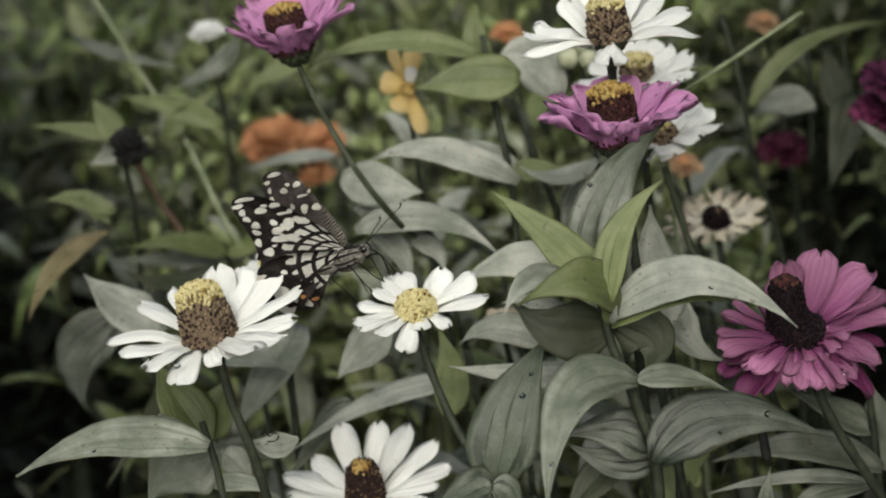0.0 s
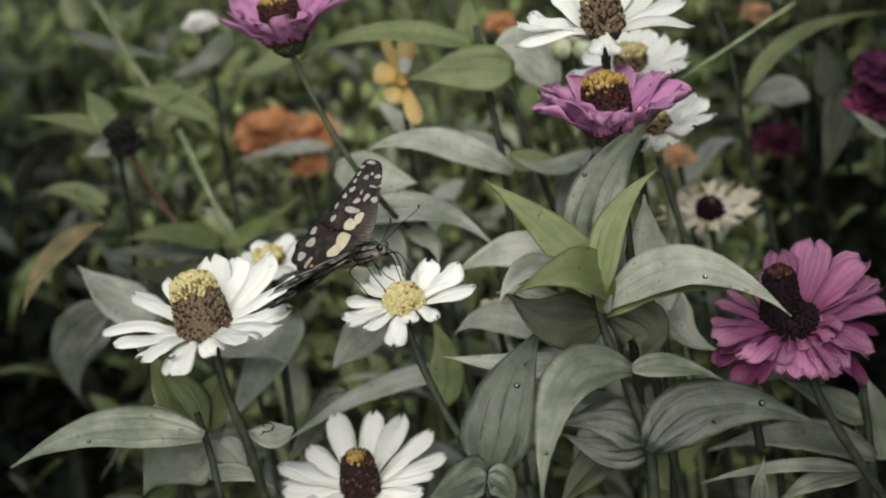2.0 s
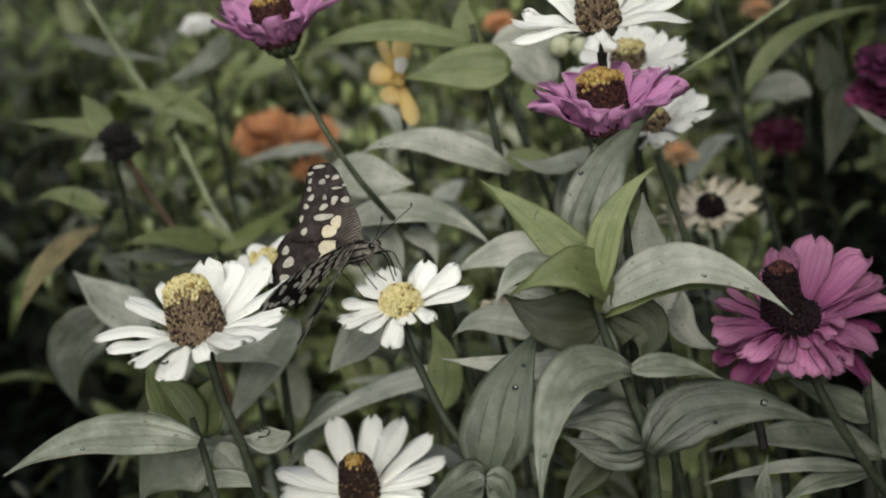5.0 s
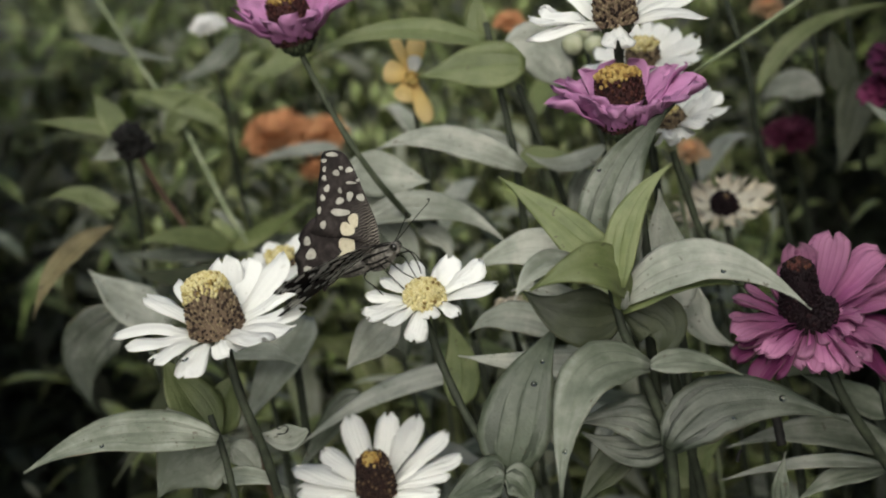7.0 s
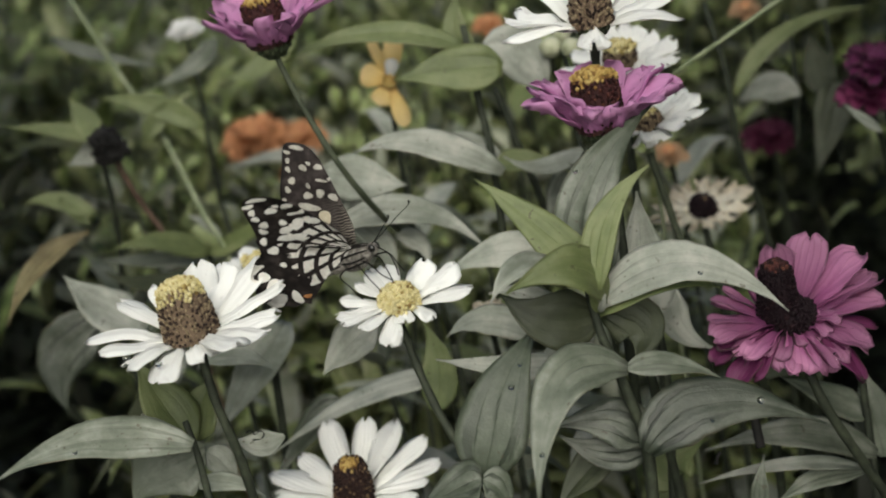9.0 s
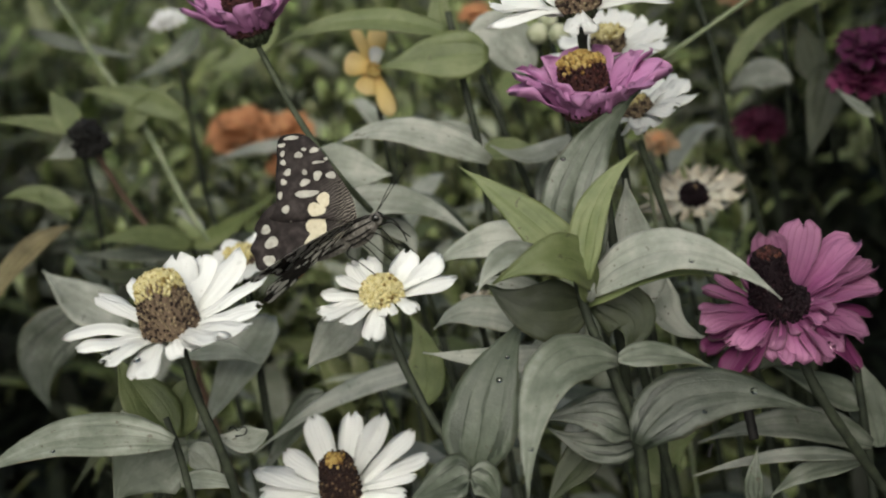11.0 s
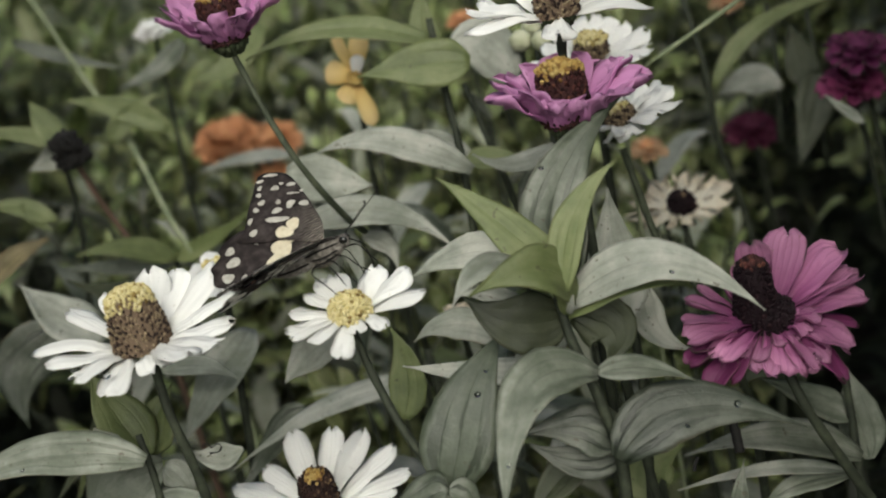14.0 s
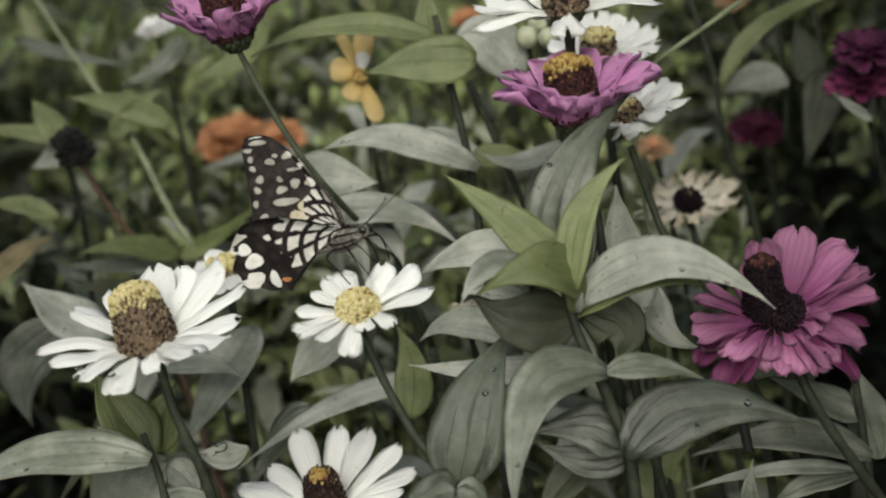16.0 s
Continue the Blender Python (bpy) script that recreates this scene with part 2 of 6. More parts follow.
BUD = mottled("pale_bud", (0.3, 0.32, 0.2), (0.45, 0.46, 0.33), (0.55, 0.55, 0.42), 200)
WATER = Nodes("water")
WATER.bsdf.inputs["Transmission Weight"].default_value = 1.0
WATER.bsdf.inputs["IOR"].default_value = 1.33
WATER = WATER.done((0.95, 0.97, 0.96, 1), 0.02, None, 0.5)
BLACK = mottled("body_black", (0.006, 0.005, 0.005), (0.014, 0.012, 0.011), (0.03, 0.026, 0.023), 900, 0.85, 0.3, spec=0.12)


def wing_material():
    """Dark scales with fine pale cross-striations towards the wing's root and front edge."""
    k = Nodes("wing_dark")
    xyz = k.add("ShaderNodeSeparateXYZ")
    k.link(k.coord("Object"), xyz.inputs[0])
    out = k.math("ABSOLUTE", xyz.outputs[1])
    base = k.ramp(k.noise(260, 4), (0.3, (0.013, 0.0105, 0.0105)), (0.5, (0.028, 0.0225, 0.022)), (0.72, (0.06, 0.05, 0.048)))
    wav = k.math("SINE", k.math("MULTIPLY_ADD", out, 7000.0, k.math("MULTIPLY", k.noise(400, 2), 14.0)))
    near = k.math("MULTIPLY", k.math("SUBTRACT", 1.0, k.math("MULTIPLY", out, 52.0), clamp=True), k.math("SUBTRACT", 1.0, k.math("MULTIPLY", xyz.outputs[0], -110.0), clamp=True))
    col = k.mix(k.math("MULTIPLY", k.math("GREATER_THAN", wav, 0.35), k.math("MULTIPLY", near, 1.1, clamp=True)), base, (0.26, 0.235, 0.2))
    return k.done(col, 0.85, k.bump(k.noise(2500, 2), 0.3, 0.0003), 0.12)


def wing_below_material(name, reach, share, rays, rim):
    """The lower side of a wing: cream rays between dark veins from the root outwards, then dark scales, then pale marks along the rim."""
    k = Nodes(name)
    uv = k.add("ShaderNodeSeparateXYZ")
    k.link(k.coord("UV"), uv.inputs[0])
    fwd, out = uv.outputs[0], uv.outputs[1]
    r = k.math("SQRT", k.math("ADD", k.math("MULTIPLY", fwd, fwd), k.math("MULTIPLY", out, out)))
    turn = k.math("ARCTAN2", out, k.math("MULTIPLY", fwd, -1.0))
    wob = k.noise(420, 3)
    dark = k.ramp(k.noise(260, 4), (0.3, (0.012, 0.01, 0.01)), (0.5, (0.026, 0.021, 0.02)), (0.72, (0.055, 0.046, 0.043)))
    pale = k.ramp(k.noise(500, 3), (0.3, (0.7, 0.67, 0.62)), (0.5, (0.84, 0.81, 0.76)), (0.7, (0.88, 0.86, 0.82)))
    ray = k.math("COSINE", k.math("MULTIPLY_ADD", turn, rays, k.math("MULTIPLY", wob, 1.6)))
    ray = k.math("GREATER_THAN", ray, share)
    edge = k.math("MULTIPLY_ADD", k.math("SINE", k.math("MULTIPLY", turn, rays * 1.6)), 0.05, k.math("MULTIPLY_ADD", wob, 0.12, r))
    inner = k.math("LESS_THAN", edge, reach + 0.06)
    # dashes across the rays
    dash = k.math("GREATER_THAN", k.math("SINE", k.math("MULTIPLY_ADD", r, 46.0, k.math("MULTIPLY", turn, 9.0))), -0.5)
    outer = k.math("GREATER_THAN", k.math("MULTIPLY", k.math("COSINE", k.math("MULTIPLY", turn, rays * 0.8)), k.math("GREATER_THAN", edge, rim + 0.06)), 0.15)
    mark = k.math("MAXIMUM", k.math("MULTIPLY", k.math("MULTIPLY", ray, inner), dash), outer)
    return k.done(k.mix(mark, dark, pale), 0.85, k.bump(k.noise(2500, 2), 0.3, 0.0003), 0.12, 0.25)


WING = wing_material()
WING_BELOW_FORE = wing_below_material("forewing_below", 0.52, -0.35, 26.0, 2.0)
WING_BELOW_HIND = wing_below_material("hindwing_below", 0.47, -0.5, 17.0, 0.78)
SPOT = mottled("wing_spot", (0.3, 0.285, 0.255), (0.43, 0.41, 0.365), (0.53, 0.51, 0.46), 500, 0.8, 0.2)
SPOT_UNDER = mottled("wing_spot_under", (0.66, 0.64, 0.6), (0.8, 0.78, 0.74), (0.86, 0.84, 0.81), 500, 0.8, 0.2)
BAND = mottled("wing_band", (0.48, 0.42, 0.3), (0.6, 0.54, 0.41), (0.66, 0.61, 0.48), 500, 0.8, 0.2)
FUR = mottled("grey_fur", (0.06, 0.052, 0.046), (0.17, 0.155, 0.138), (0.36, 0.335, 0.305), 700, 0.9, 0.6)
EYE = Nodes("eye_black").done((0.01, 0.009, 0.008, 1), 0.12, None, 0.6)
OCELLUS = mottled("orange_eyespot", (0.4, 0.16, 0.05), (0.5, 0.22, 0.08), (0.55, 0.3, 0.12), 600, 0.8, 0.2)


# ---- building helpers ----
def mesh_object(name, verts, faces, mats, parent=None, uvs=None, index=None, label="", smooth=True):
    me = bpy.data.meshes.new(name)
    me.from_pydata([tuple(v) for v in verts], [], faces)
    for m in mats if isinstance(mats, (list, tuple)) else [mats]:
        me.materials.append(m)
    if index is not None:
        me.polygons.foreach_set("material_index", index)
    if smooth:
        me.polygons.foreach_set("use_smooth", [True] * len(faces))
    if uvs is not None:
        layer = me.uv_layers.new(name="uv")
        flat = np.array([uvs[v] for f in faces for v in f], dtype=np.float32).ravel()
        layer.data.foreach_set("uv", flat)
    ob = new(name, me)
    ob.parent = parent
    if label:
        ob["label"] = label
    return ob


def thing(name, label, category, place=(0, 0, 0), group="", kind=""):
    ob = new(name)
    ob.empty_display_size = 0.02
    ob.location = place
    return tagged(ob, label, category, group, kind)


class Shell:
    """Collects vertices and faces for one mesh."""

    def __init__(self):
        self.v, self.f, self.uv, self.m = [], [], [], []

    def sheet(self, rows, uvs, thick, mat=0):
        """A thin closed sheet over a grid of points, with a real thickness."""
        a, b = len(rows), len(rows[0])
        g = np.array(rows, dtype=float)
        du = np.gradient(g, axis=0)
        dv = np.gradient(g, axis=1)
        n = np.cross(du, dv)
        n /= np.linalg.norm(n, axis=2, keepdims=True) + 1e-12
        o = len(self.v)
        for layer in (g, g - n * thick):
            self.v += [tuple(p) for p in layer.reshape(-1, 3)]
        flat = [tuple(p) for r in uvs for p in r]
        self.uv += flat + flat
        k = a * b
        for i in range(a - 1):
            for j in range(b - 1):
                q = (o + i * b + j, o + (i + 1) * b + j, o + (i + 1) * b + j + 1, o + i * b + j + 1)
                self.f.append(q)
                self.f.append(tuple(x + k for x in reversed(q)))
        rim = [i * b for i in range(a)] + [(a - 1) * b + j for j in range(1, b)]
        rim += [i * b + b - 1 for i in range(a - 2, -1, -1)] + [j for j in range(b - 2, 0, -1)]
        for p, q in zip(rim, rim[1:] + rim[:1]):
            self.f.append((o + q, o + p, o + p + k, o + q + k))
        self.m += [mat] * (len(self.f) - len(self.m))

    def tube(self, pts, radii, sides=8, mat=0, cap=True):
        pts = [Vector(p) for p in pts]
        o = len(self.v)
        up = Vector((0.3, 0.9, 0.2))
        for i, p in enumerate(pts):
            t = (pts[min(i + 1, len(pts) - 1)] - pts[max(i - 1, 0)]).normalized()
            s = t.cross(up).normalized()
            w = s.cross(t)
            for j in range(sides):
                a = 2 * math.pi * j / sides
                self.v.append(tuple(p + (s * math.cos(a) + w * math.sin(a)) * radii[i]))
                self.uv.append((j / sides, i / max(1, len(pts) - 1)))
        for i in range(len(pts) - 1):
            for j in range(sides):
                k = (j + 1) % sides
                self.f.append((o + i * sides + j, o + i * sides + k, o + (i + 1) * sides + k, o + (i + 1) * sides + j))
        if cap:
            self.f.append(tuple(o + j for j in reversed(range(sides))))
            self.f.append(tuple(o + (len(pts) - 1) * sides + j for j in range(sides)))
        self.m += [mat] * (len(self.f) - len(self.m))

    def blob(self, centre, axis, r, h, sides=6, mat=0):
        """A small pointed bead that stands on a surface."""
        a = Vector(axis).normalized()
        c = Vector(centre)
        self.tube([c - a * h * 0.3, c + a * h * 0.35, c + a * h * 0.8, c + a * h], [r * 0.8, r, r * 0.75, r * 0.2], sides, mat)

    def build(self, name, mats, parent=None, label=""):
        return mesh_object(name, self.v, self.f, mats, parent, self.uv, self.m, label)


def bend(a, b, c, n):
    """Points along a smooth curve from a through b to c."""
    a, b, c = Vector(a), Vector(b), Vector(c)
    q = b * 2 - (a + c) * 0.5
    return [a * (1 - t) ** 2 + q * 2 * t * (1 - t) + c * t * t for t in (i / (n - 1) for i in range(n))]


def spline(pts, n):
    """Points along a smooth curve through all of pts."""
    pts = [Vector(p) for p in pts]
    if len(pts) == 2:
        return [pts[0].lerp(pts[1], i / (n - 1)) for i in range(n)]
    pts = [pts[0] * 2 - pts[1]] + pts + [pts[-1] * 2 - pts[-2]]
    out = []
    m = len(pts) - 3
    for i in range(n):
        x = min(i / (n - 1) * m, m - 1e-6)
        k = int(x)
        t = x - k
        p0, p1, p2, p3 = pts[k:k + 4]
        out.append(0.5 * (p1 * 2 + (p2 - p0) * t + (p0 * 2 - p1 * 5 + p2 * 4 - p3) * t * t + (p1 * 3 - p0 - p2 * 3 + p3) * t ** 3))
    return out


def blade(shell, base, mid, tip, face, width, fold=12, peak=0.4, wave=0.04, na=15, nb=13, thick=0.0003, seed=0.0, ends=0.18, mat=0):
    """A lance-shaped leaf with a folded midrib, three sunk veins and an uneven margin. face: the way that its upper side looks."""
    line = bend(base, mid, tip, na)
    face = Vector(face)
    rows, uvs = [], []
    top = max((v + 0.02) ** (peak * 1.6) * (1 - v) ** 1.35 for v in (i / 40 for i in range(40)))
    for i, p in enumerate(line):
        v = i / (na - 1)
        t = (line[min(i + 1, na - 1)] - line[max(i - 1, 0)]).normalized()
        s = face.cross(t).normalized()
        n = t.cross(s).normalized()
        half = width * 0.5 * (max(v, 0.02) ** (peak * 1.6) * (1 - v) ** 1.35) / top
        half = max(half, width * 0.5 * ends * (1 - v) ** 2, width * 0.006)
        row, uvrow = [], []
        for j in range(nb):
            u = -1 + 2 * j / (nb - 1)
            au = abs(u)
            rise = half * au * math.tan(radians(fold)) - half * 0.05 * au ** 3
            groove = -0.018 * half * max(0, 1 - min(au, abs(au - 0.45)) * 6) + 0.02 * half * math.cos(au * 8 + seed + v * 2) * max(0.0, 1 - 1.5 * v)
            ripple = width * wave * noise.noise((v * 5 + seed, u * 1.3, seed * 2.3)) * (0.3 + au)
            edge = 1 + 0.07 * noise.noise((v * 9, seed + (5 if u > 0 else 0), 3.1))
            row.append(tuple(p + s * (u * half * edge) + n * (rise + groove + ripple)))
            uvrow.append(((u + 1) / 2, v))
        rows.append(row)
        uvs.append(uvrow)
    shell.sheet(rows, uvs, thick, mat)


LEAF_COUNT = [0]


def leaf(parent, base, mid, tip, face, width, mat=None, fold=12, peak=0.4, wave=0.05, label=""):
    LEAF_COUNT[0] += 1
    s = Shell()
    blade(s, base, mid, tip, face, width, fold, peak, wave, seed=LEAF_COUNT[0] * 1.7)
    return s.build("leaf", mat or LEAF, parent, label)


def stem(parent, pts, r0=0.0017, r1=0.0013, mat=None, name="stem"):
    n = 14
    line = spline(pts, n)
    s = Shell()
    s.tube(line, [r0 + (r1 - r0) * i / (n - 1) + 0.0001 * math.sin(i * 2.1) for i in range(n)], 9)
    return s.build(name, mat or STEM, parent)


def frame_of(axis):
    a = Vector(axis).normalized()
    e1 = (Vector((1, 0, 0)) - a * a.x).normalized()
    return a, e1, a.cross(e1)


def petal(parent, centre, axis, az, length, width, r0, rise0, rise1, mat, notch=0.06, cup=-0.25, seed=0.0, lift=0.0, twist=0.0, crumple=0.08, full=0.68):
    """One ray petal. az: degrees round the axis; full: where along it the tip begins to round off; rise0 and rise1: its climb in degrees where it starts and where it ends."""
    a, e1, e2 = frame_of(axis)
    out = e1 * math.cos(radians(az)) + e2 * math.sin(radians(az))
    side = a.cross(out)
    side = (side * math.cos(radians(twist)) + a * math.sin(radians(twist))).normalized()
    na, nb = 10, 7
    p = Vector(centre) + out * r0 + a * lift
    rows, uvs = [], []
    last = 0.0
    for i in range(na):
        v = (i / (na - 1)) ** 0.75
        e = radians(rise0 + (rise1 - rise0) * v)
        d = out * math.cos(e) + a * math.sin(e)
        n = a * math.cos(e) - out * math.sin(e)
        p = p + d * length * (v - last)
        last = v
        shape = 0.38 + 0.62 * math.sin(min(1.0, v * 1.35) * math.pi / 2) ** 1.3
        if v > full:
            end = 0.12 + 2.4 * (full - 0.68)
            shape *= math.sqrt(max(0.0, 1 - ((v - full) / (1 - full)) ** 2)) * (1 - end) + end
        half = width * 0.5 * shape
        row, uvrow = [], []
        for j in range(nb):
            u = -1 + 2 * j / (nb - 1)
            back = notch * width * (math.cos(u * math.pi * 1.5) * 0.5 + 0.5 - 0.6 * u * u) * max(0, v - 0.75) * 3.0
            lift_n = cup * half * (u * u) * 1.6 - half * 0.08 * math.cos(u * math.pi * 3) + width * crumple * noise.noise((v * 3, u * (1 + 6 * (crumple - 0.08)), seed))
            row.append(tuple(p + side * (u * half) - d * back + n * lift_n))
            uvrow.append(((u + 1) / 2, v))
        rows.append(row)
        uvs.append(uvrow)
    s = Shell()
    s.sheet(rows, uvs, 0.00025)
    return s.build("petal", mat, parent)


def disc(parent, centre, axis, radius, height, base_mat, top_mat, top_from=0.6, beads=150, bead=0.0011, flare=1.0, seed=1):
    """The domed middle of a flower head, set with small florets in a spiral."""
    rng = random.Random(seed)
    a, e1, e2 = frame_of(axis)
    c = Vector(centre)

    def point(q, ang):
        # q runs from the top centre (0) over the rim down to the foot (1)
        if q < 0.4:
            r, h = radius * 0.92 * flare * (q / 0.4), height * (1 - 0.12 * (q / 0.4) ** 2)
        else:
            w = (q - 0.4) / 0.6
            r, h = radius * (0.92 * flare + (1 - 0.92 * flare) * w + 0.03 * math.sin(w * math.pi)), height * 0.88 * (1 - w)
        return c + (e1 * math.cos(ang) + e2 * math.sin(ang)) * r + a * h

    s = Shell()
    n, m = 12, 20
    for i in range(n):
        for j in range(m):
            s.v.append(tuple(point(max(0.001, i / (n - 1)), 2 * math.pi * j / m)))
            s.uv.append((j / m, i / n))
    for i in range(n - 1):
        for j in range(m):
            k = (j + 1) % m
            s.f.append((i * m + j, (i + 1) * m + j, (i + 1) * m + k, i * m + k))
    s.f.append(tuple(range(m)))
    s.m = [0] * len(s.f)
    low, high = s, Shell()
    for i in range(beads):
        q = min(1.0, ((i + 0.5 + rng.uniform(-8, 8)) / beads if 10 < i < beads - 10 else (i + 0.5) / beads) ** 0.72)
        ang = i * 2.39996 + rng.uniform(-0.12, 0.12)
        p = point(q, ang)
        r = (p - c) - a * (p - c).dot(a)
        dirn = a * (1.1 - q) + (r.normalized() if r.length > 1e-6 else a) * q * 1.1
        size = bead * rng.uniform(0.75, 1.15)
        if q < top_from + rng.uniform(-0.06, 0.06):
            high.blob(p, dirn, size * 1.25, size * rng.uniform(1.6, 2.6))
        else:
            low.blob(p, dirn + a * 0.5, size * 0.85, size * rng.uniform(1.4, 2.4))
    d = low.build("disc", base_mat, parent)
    if high.v:
        high.build("disc_top", top_mat, parent)
    return d


def cup(parent, centre, axis, radius, height):
    """The scaled green cup under the petals, which carries the head on its stem."""
    a, e1, e2 = frame_of(axis)
    c = Vector(centre)
    s = Shell()
    s.tube([c - a * height, c - a * height * 0.75, c - a * height * 0.35, c + a * 0.001], [radius * 0.2, radius * 0.5, radius * 0.78, radius * 0.75], 14)
    for k in range(3):
        for j in range(9):
            ang = 2 * math.pi * (j + 0.5 * k) / 9
            o = e1 * math.cos(ang) + e2 * math.sin(ang)
            h = -height * (0.75 - 0.22 * k)
            r = radius * (0.44 + 0.17 * k)
            s.blob(c + o * r + a * h, a + o * 0.4, radius * 0.2, radius * 0.42, 6)
    return s.build("flower_head", CUP, parent)


def flower(parent, centre, axis, petals, width, mat, disc_r, disc_h, base_mat, top_mat, top_from=0.5, beads=150, bead=0.0011, notch=0.07, cupped=-0.25, seed=1, flare=1.0, crumple=0.08, full=0.68):
    """A flower head: a part with its disc, florets, cup and every petal under it. petals: rows of az, length, rise0, rise1 and, where they differ, a width and a material."""
    rng = random.Random(seed)
    head = cup(parent, centre, axis, disc_r * 0.9, disc_r * 0.7)
    disc(head, centre, axis, disc_r, disc_h, base_mat, top_mat, top_from, beads, bead, flare, seed)
    for i, (az, length, rise0, rise1, *other) in enumerate(petals):
        wide = [x for x in other if isinstance(x, float)]
        paint = [x for x in other if not isinstance(x, float)]
        petal(head, centre, axis, az, length, wide[0] if wide else width * rng.uniform(0.88, 1.12), disc_r * 0.72, rise0, rise1, paint[0] if paint else mat, notch * rng.uniform(0.5, 1.5), cupped, seed + i * 3.7, 0.0006 * (i % 3) - 0.0004, rng.uniform(-9, 9), crumple, full)
    return head


def ring(n, length, rise0, rise1, start=0.0, seed=0, spread=0.1, *mat):
    """Rows of evenly set petals with small chance differences."""
    rng = random.Random(seed)
    return [(start + 360 * i / n + rng.uniform(-7, 7), length * rng.uniform(1 - spread, 1 + spread), rise0 + rng.uniform(-6, 6), rise1 + rng.uniform(-10, 10), *mat) for i in range(n)]


def bud(parent, centre, axis, radius):
    """A closed round flower bud with low ribs where its scales meet."""
    a, e1, e2 = frame_of(axis)
    c = Vector(centre)
    s = Shell()
    n, m = 11, 20
    for i in range(n):
        t = math.pi * (0.02 + 0.96 * i / (n - 1))
        for j in range(m):
            g = 2 * math.pi * j / m
            r = radius * math.sin(t) * (1 + 0.05 * math.cos(5 * g + 3 * t))
            s.v.append(tuple(c + (e1 * math.cos(g) + e2 * math.sin(g)) * r + a * radius * 0.95 * math.cos(t)))
            s.uv.append((j / m, i / n))
    for i in range(n - 1):
        for j in range(m):
            q = (j + 1) % m
            s.f.append((i * m + j, (i + 1) * m + j, (i + 1) * m + q, i * m + q))
    s.f += [tuple(range(m)), tuple(reversed(range((n - 1) * m, n * m)))]
    s.m = [0] * len(s.f)
    return s.build("bud", BUD, parent)


# ---- the flowers and leaves in front ----
white_zinnia = thing("zinnia_plant", "white zinnia with a tall brown and yellow cone", "zinnia", group="zinnias")
flower(white_zinnia, (-0.0738, 0.0089, 0.4671), (-0.05, 0.02, 1.00), [(178, 0.0280, 47, -13, 0.0100), (197, 0.0225, 27, -2, 0.0082), (218, 0.0181, 16, -10, 0.0095), (241, 0.0161, 4, -28, 0.0110), (290, 0.0099, 17, -39, 0.0114), (308, 0.0221, 18, -4, 0.0114), (332, 0.0222, 13, -4, 0.0104), (351, 0.0230, 14, 1, 0.0092), (10, 0.0260, 20, 15, 0.0086), (34, 0.0268, 35, 34, 0.0142), (63, 0.0230, 41, 31, 0.0128), (79, 0.0209, 51, 44, 0.0128), (116, 0.0228, 41, 21, 0.0095), (145, 0.0243, 45, 12, 0.0077)], 0.0112, WHITE, 0.0086, 0.0185, DISC, FLORET, top_from=0.52, beads=760, bead=0.00052, seed=2, flare=0.8, notch=0.22, crumple=0.2, full=0.76)
stem(white_zinnia, [(-0.0727, 0.0092, 0.4627), (-0.0712, 0.0045, 0.4456), (-0.0676, 0.0018, 0.4256), (-0.0663, 0.0016, 0.4038)], 0.00144, 0.00161, STEM)
stem(white_zinnia, [(-0.0463, 0.0116, -0.0200), (-0.0563, 0.0076, 0.2019), (-0.0663, 0.0016, 0.4038)], 0.00216, 0.0018, STEM)
leaf(white_zinnia, (-0.0793, -0.0064, 0.4374), (-0.1101, -0.0037, 0.4441), (-0.1370, -0.0152, 0.4423), (0.16, -0.60, 0.79), 0.0150, LEAF_SOFT, fold=7)
leaf(white_zinnia, (-0.0830, 0.0257, 0.4181), (-0.0983, 0.0244, 0.4148), (-0.1101, 0.0200, 0.4041), (-0.00, -0.93, 0.38), 0.0285, LEAF_SOFT, fold=6)
leaf(white_zinnia, (-0.0838, 0.0063, 0.4153), (-0.0735, 0.0061, 0.4150), (-0.0631, 0.0036, 0.4088), (0.19, -0.54, 0.82), 0.0074, LEAF_PALE, fold=6)
leaf(white_zinnia, (-0.0801, 0.0146, 0.4225), (-0.0752, 0.0128, 0.4182), (-0.0724, 0.0098, 0.4108), (0.33, -0.78, 0.53), 0.0103, LEAF_PALE, fold=6)
leaf(white_zinnia, (-0.0912, 0.0124, 0.4304), (-0.0955, 0.0144, 0.4355), (-0.0977, 0.0162, 0.4398), (0.40, -0.72, 0.57), 0.0089, LEAF_PALE, fold=6)
leaf(white_zinnia, (-0.0573, 0.1063, 0.4233), (-0.0699, 0.0802, 0.4164), (-0.0879, 0.0720, 0.3961), (-0.05, -0.70, 0.72), 0.0185, LEAF_PALE, fold=8)
leaf(white_zinnia, (-0.0865, 0.0755, 0.4274), (-0.0717, 0.0749, 0.4262), (-0.0598, 0.0721, 0.4191), (0.21, -0.47, 0.86), 0.0097, LEAF_PALE, fold=8)
stem(white_zinnia, [(-0.0823, 0.0054, 0.4400), (-0.0802, 0.0009, 0.4287), (-0.0789, -0.0054, 0.4132)], 0.00102, 0.00128, STEM)
leaf(white_zinnia, (-0.0851, 0.0205, 0.4240), (-0.0929, 0.0262, 0.4381), (-0.0984, 0.0316, 0.4514), (0.43, -0.75, 0.51), 0.0185, LEAF_YOUNG)
leaf(white_zinnia, (-0.0854, 0.0251, 0.4218), (-0.0823, 0.0288, 0.4312), (-0.0745, 0.0331, 0.4416), (-0.20, -0.87, 0.46), 0.0162, LEAF_YOUNG)
left_plant = thing("zinnia_plant", "leafy zinnia plant with drooping grey-green leaves and no flower", "zinnia", group="zinnias")
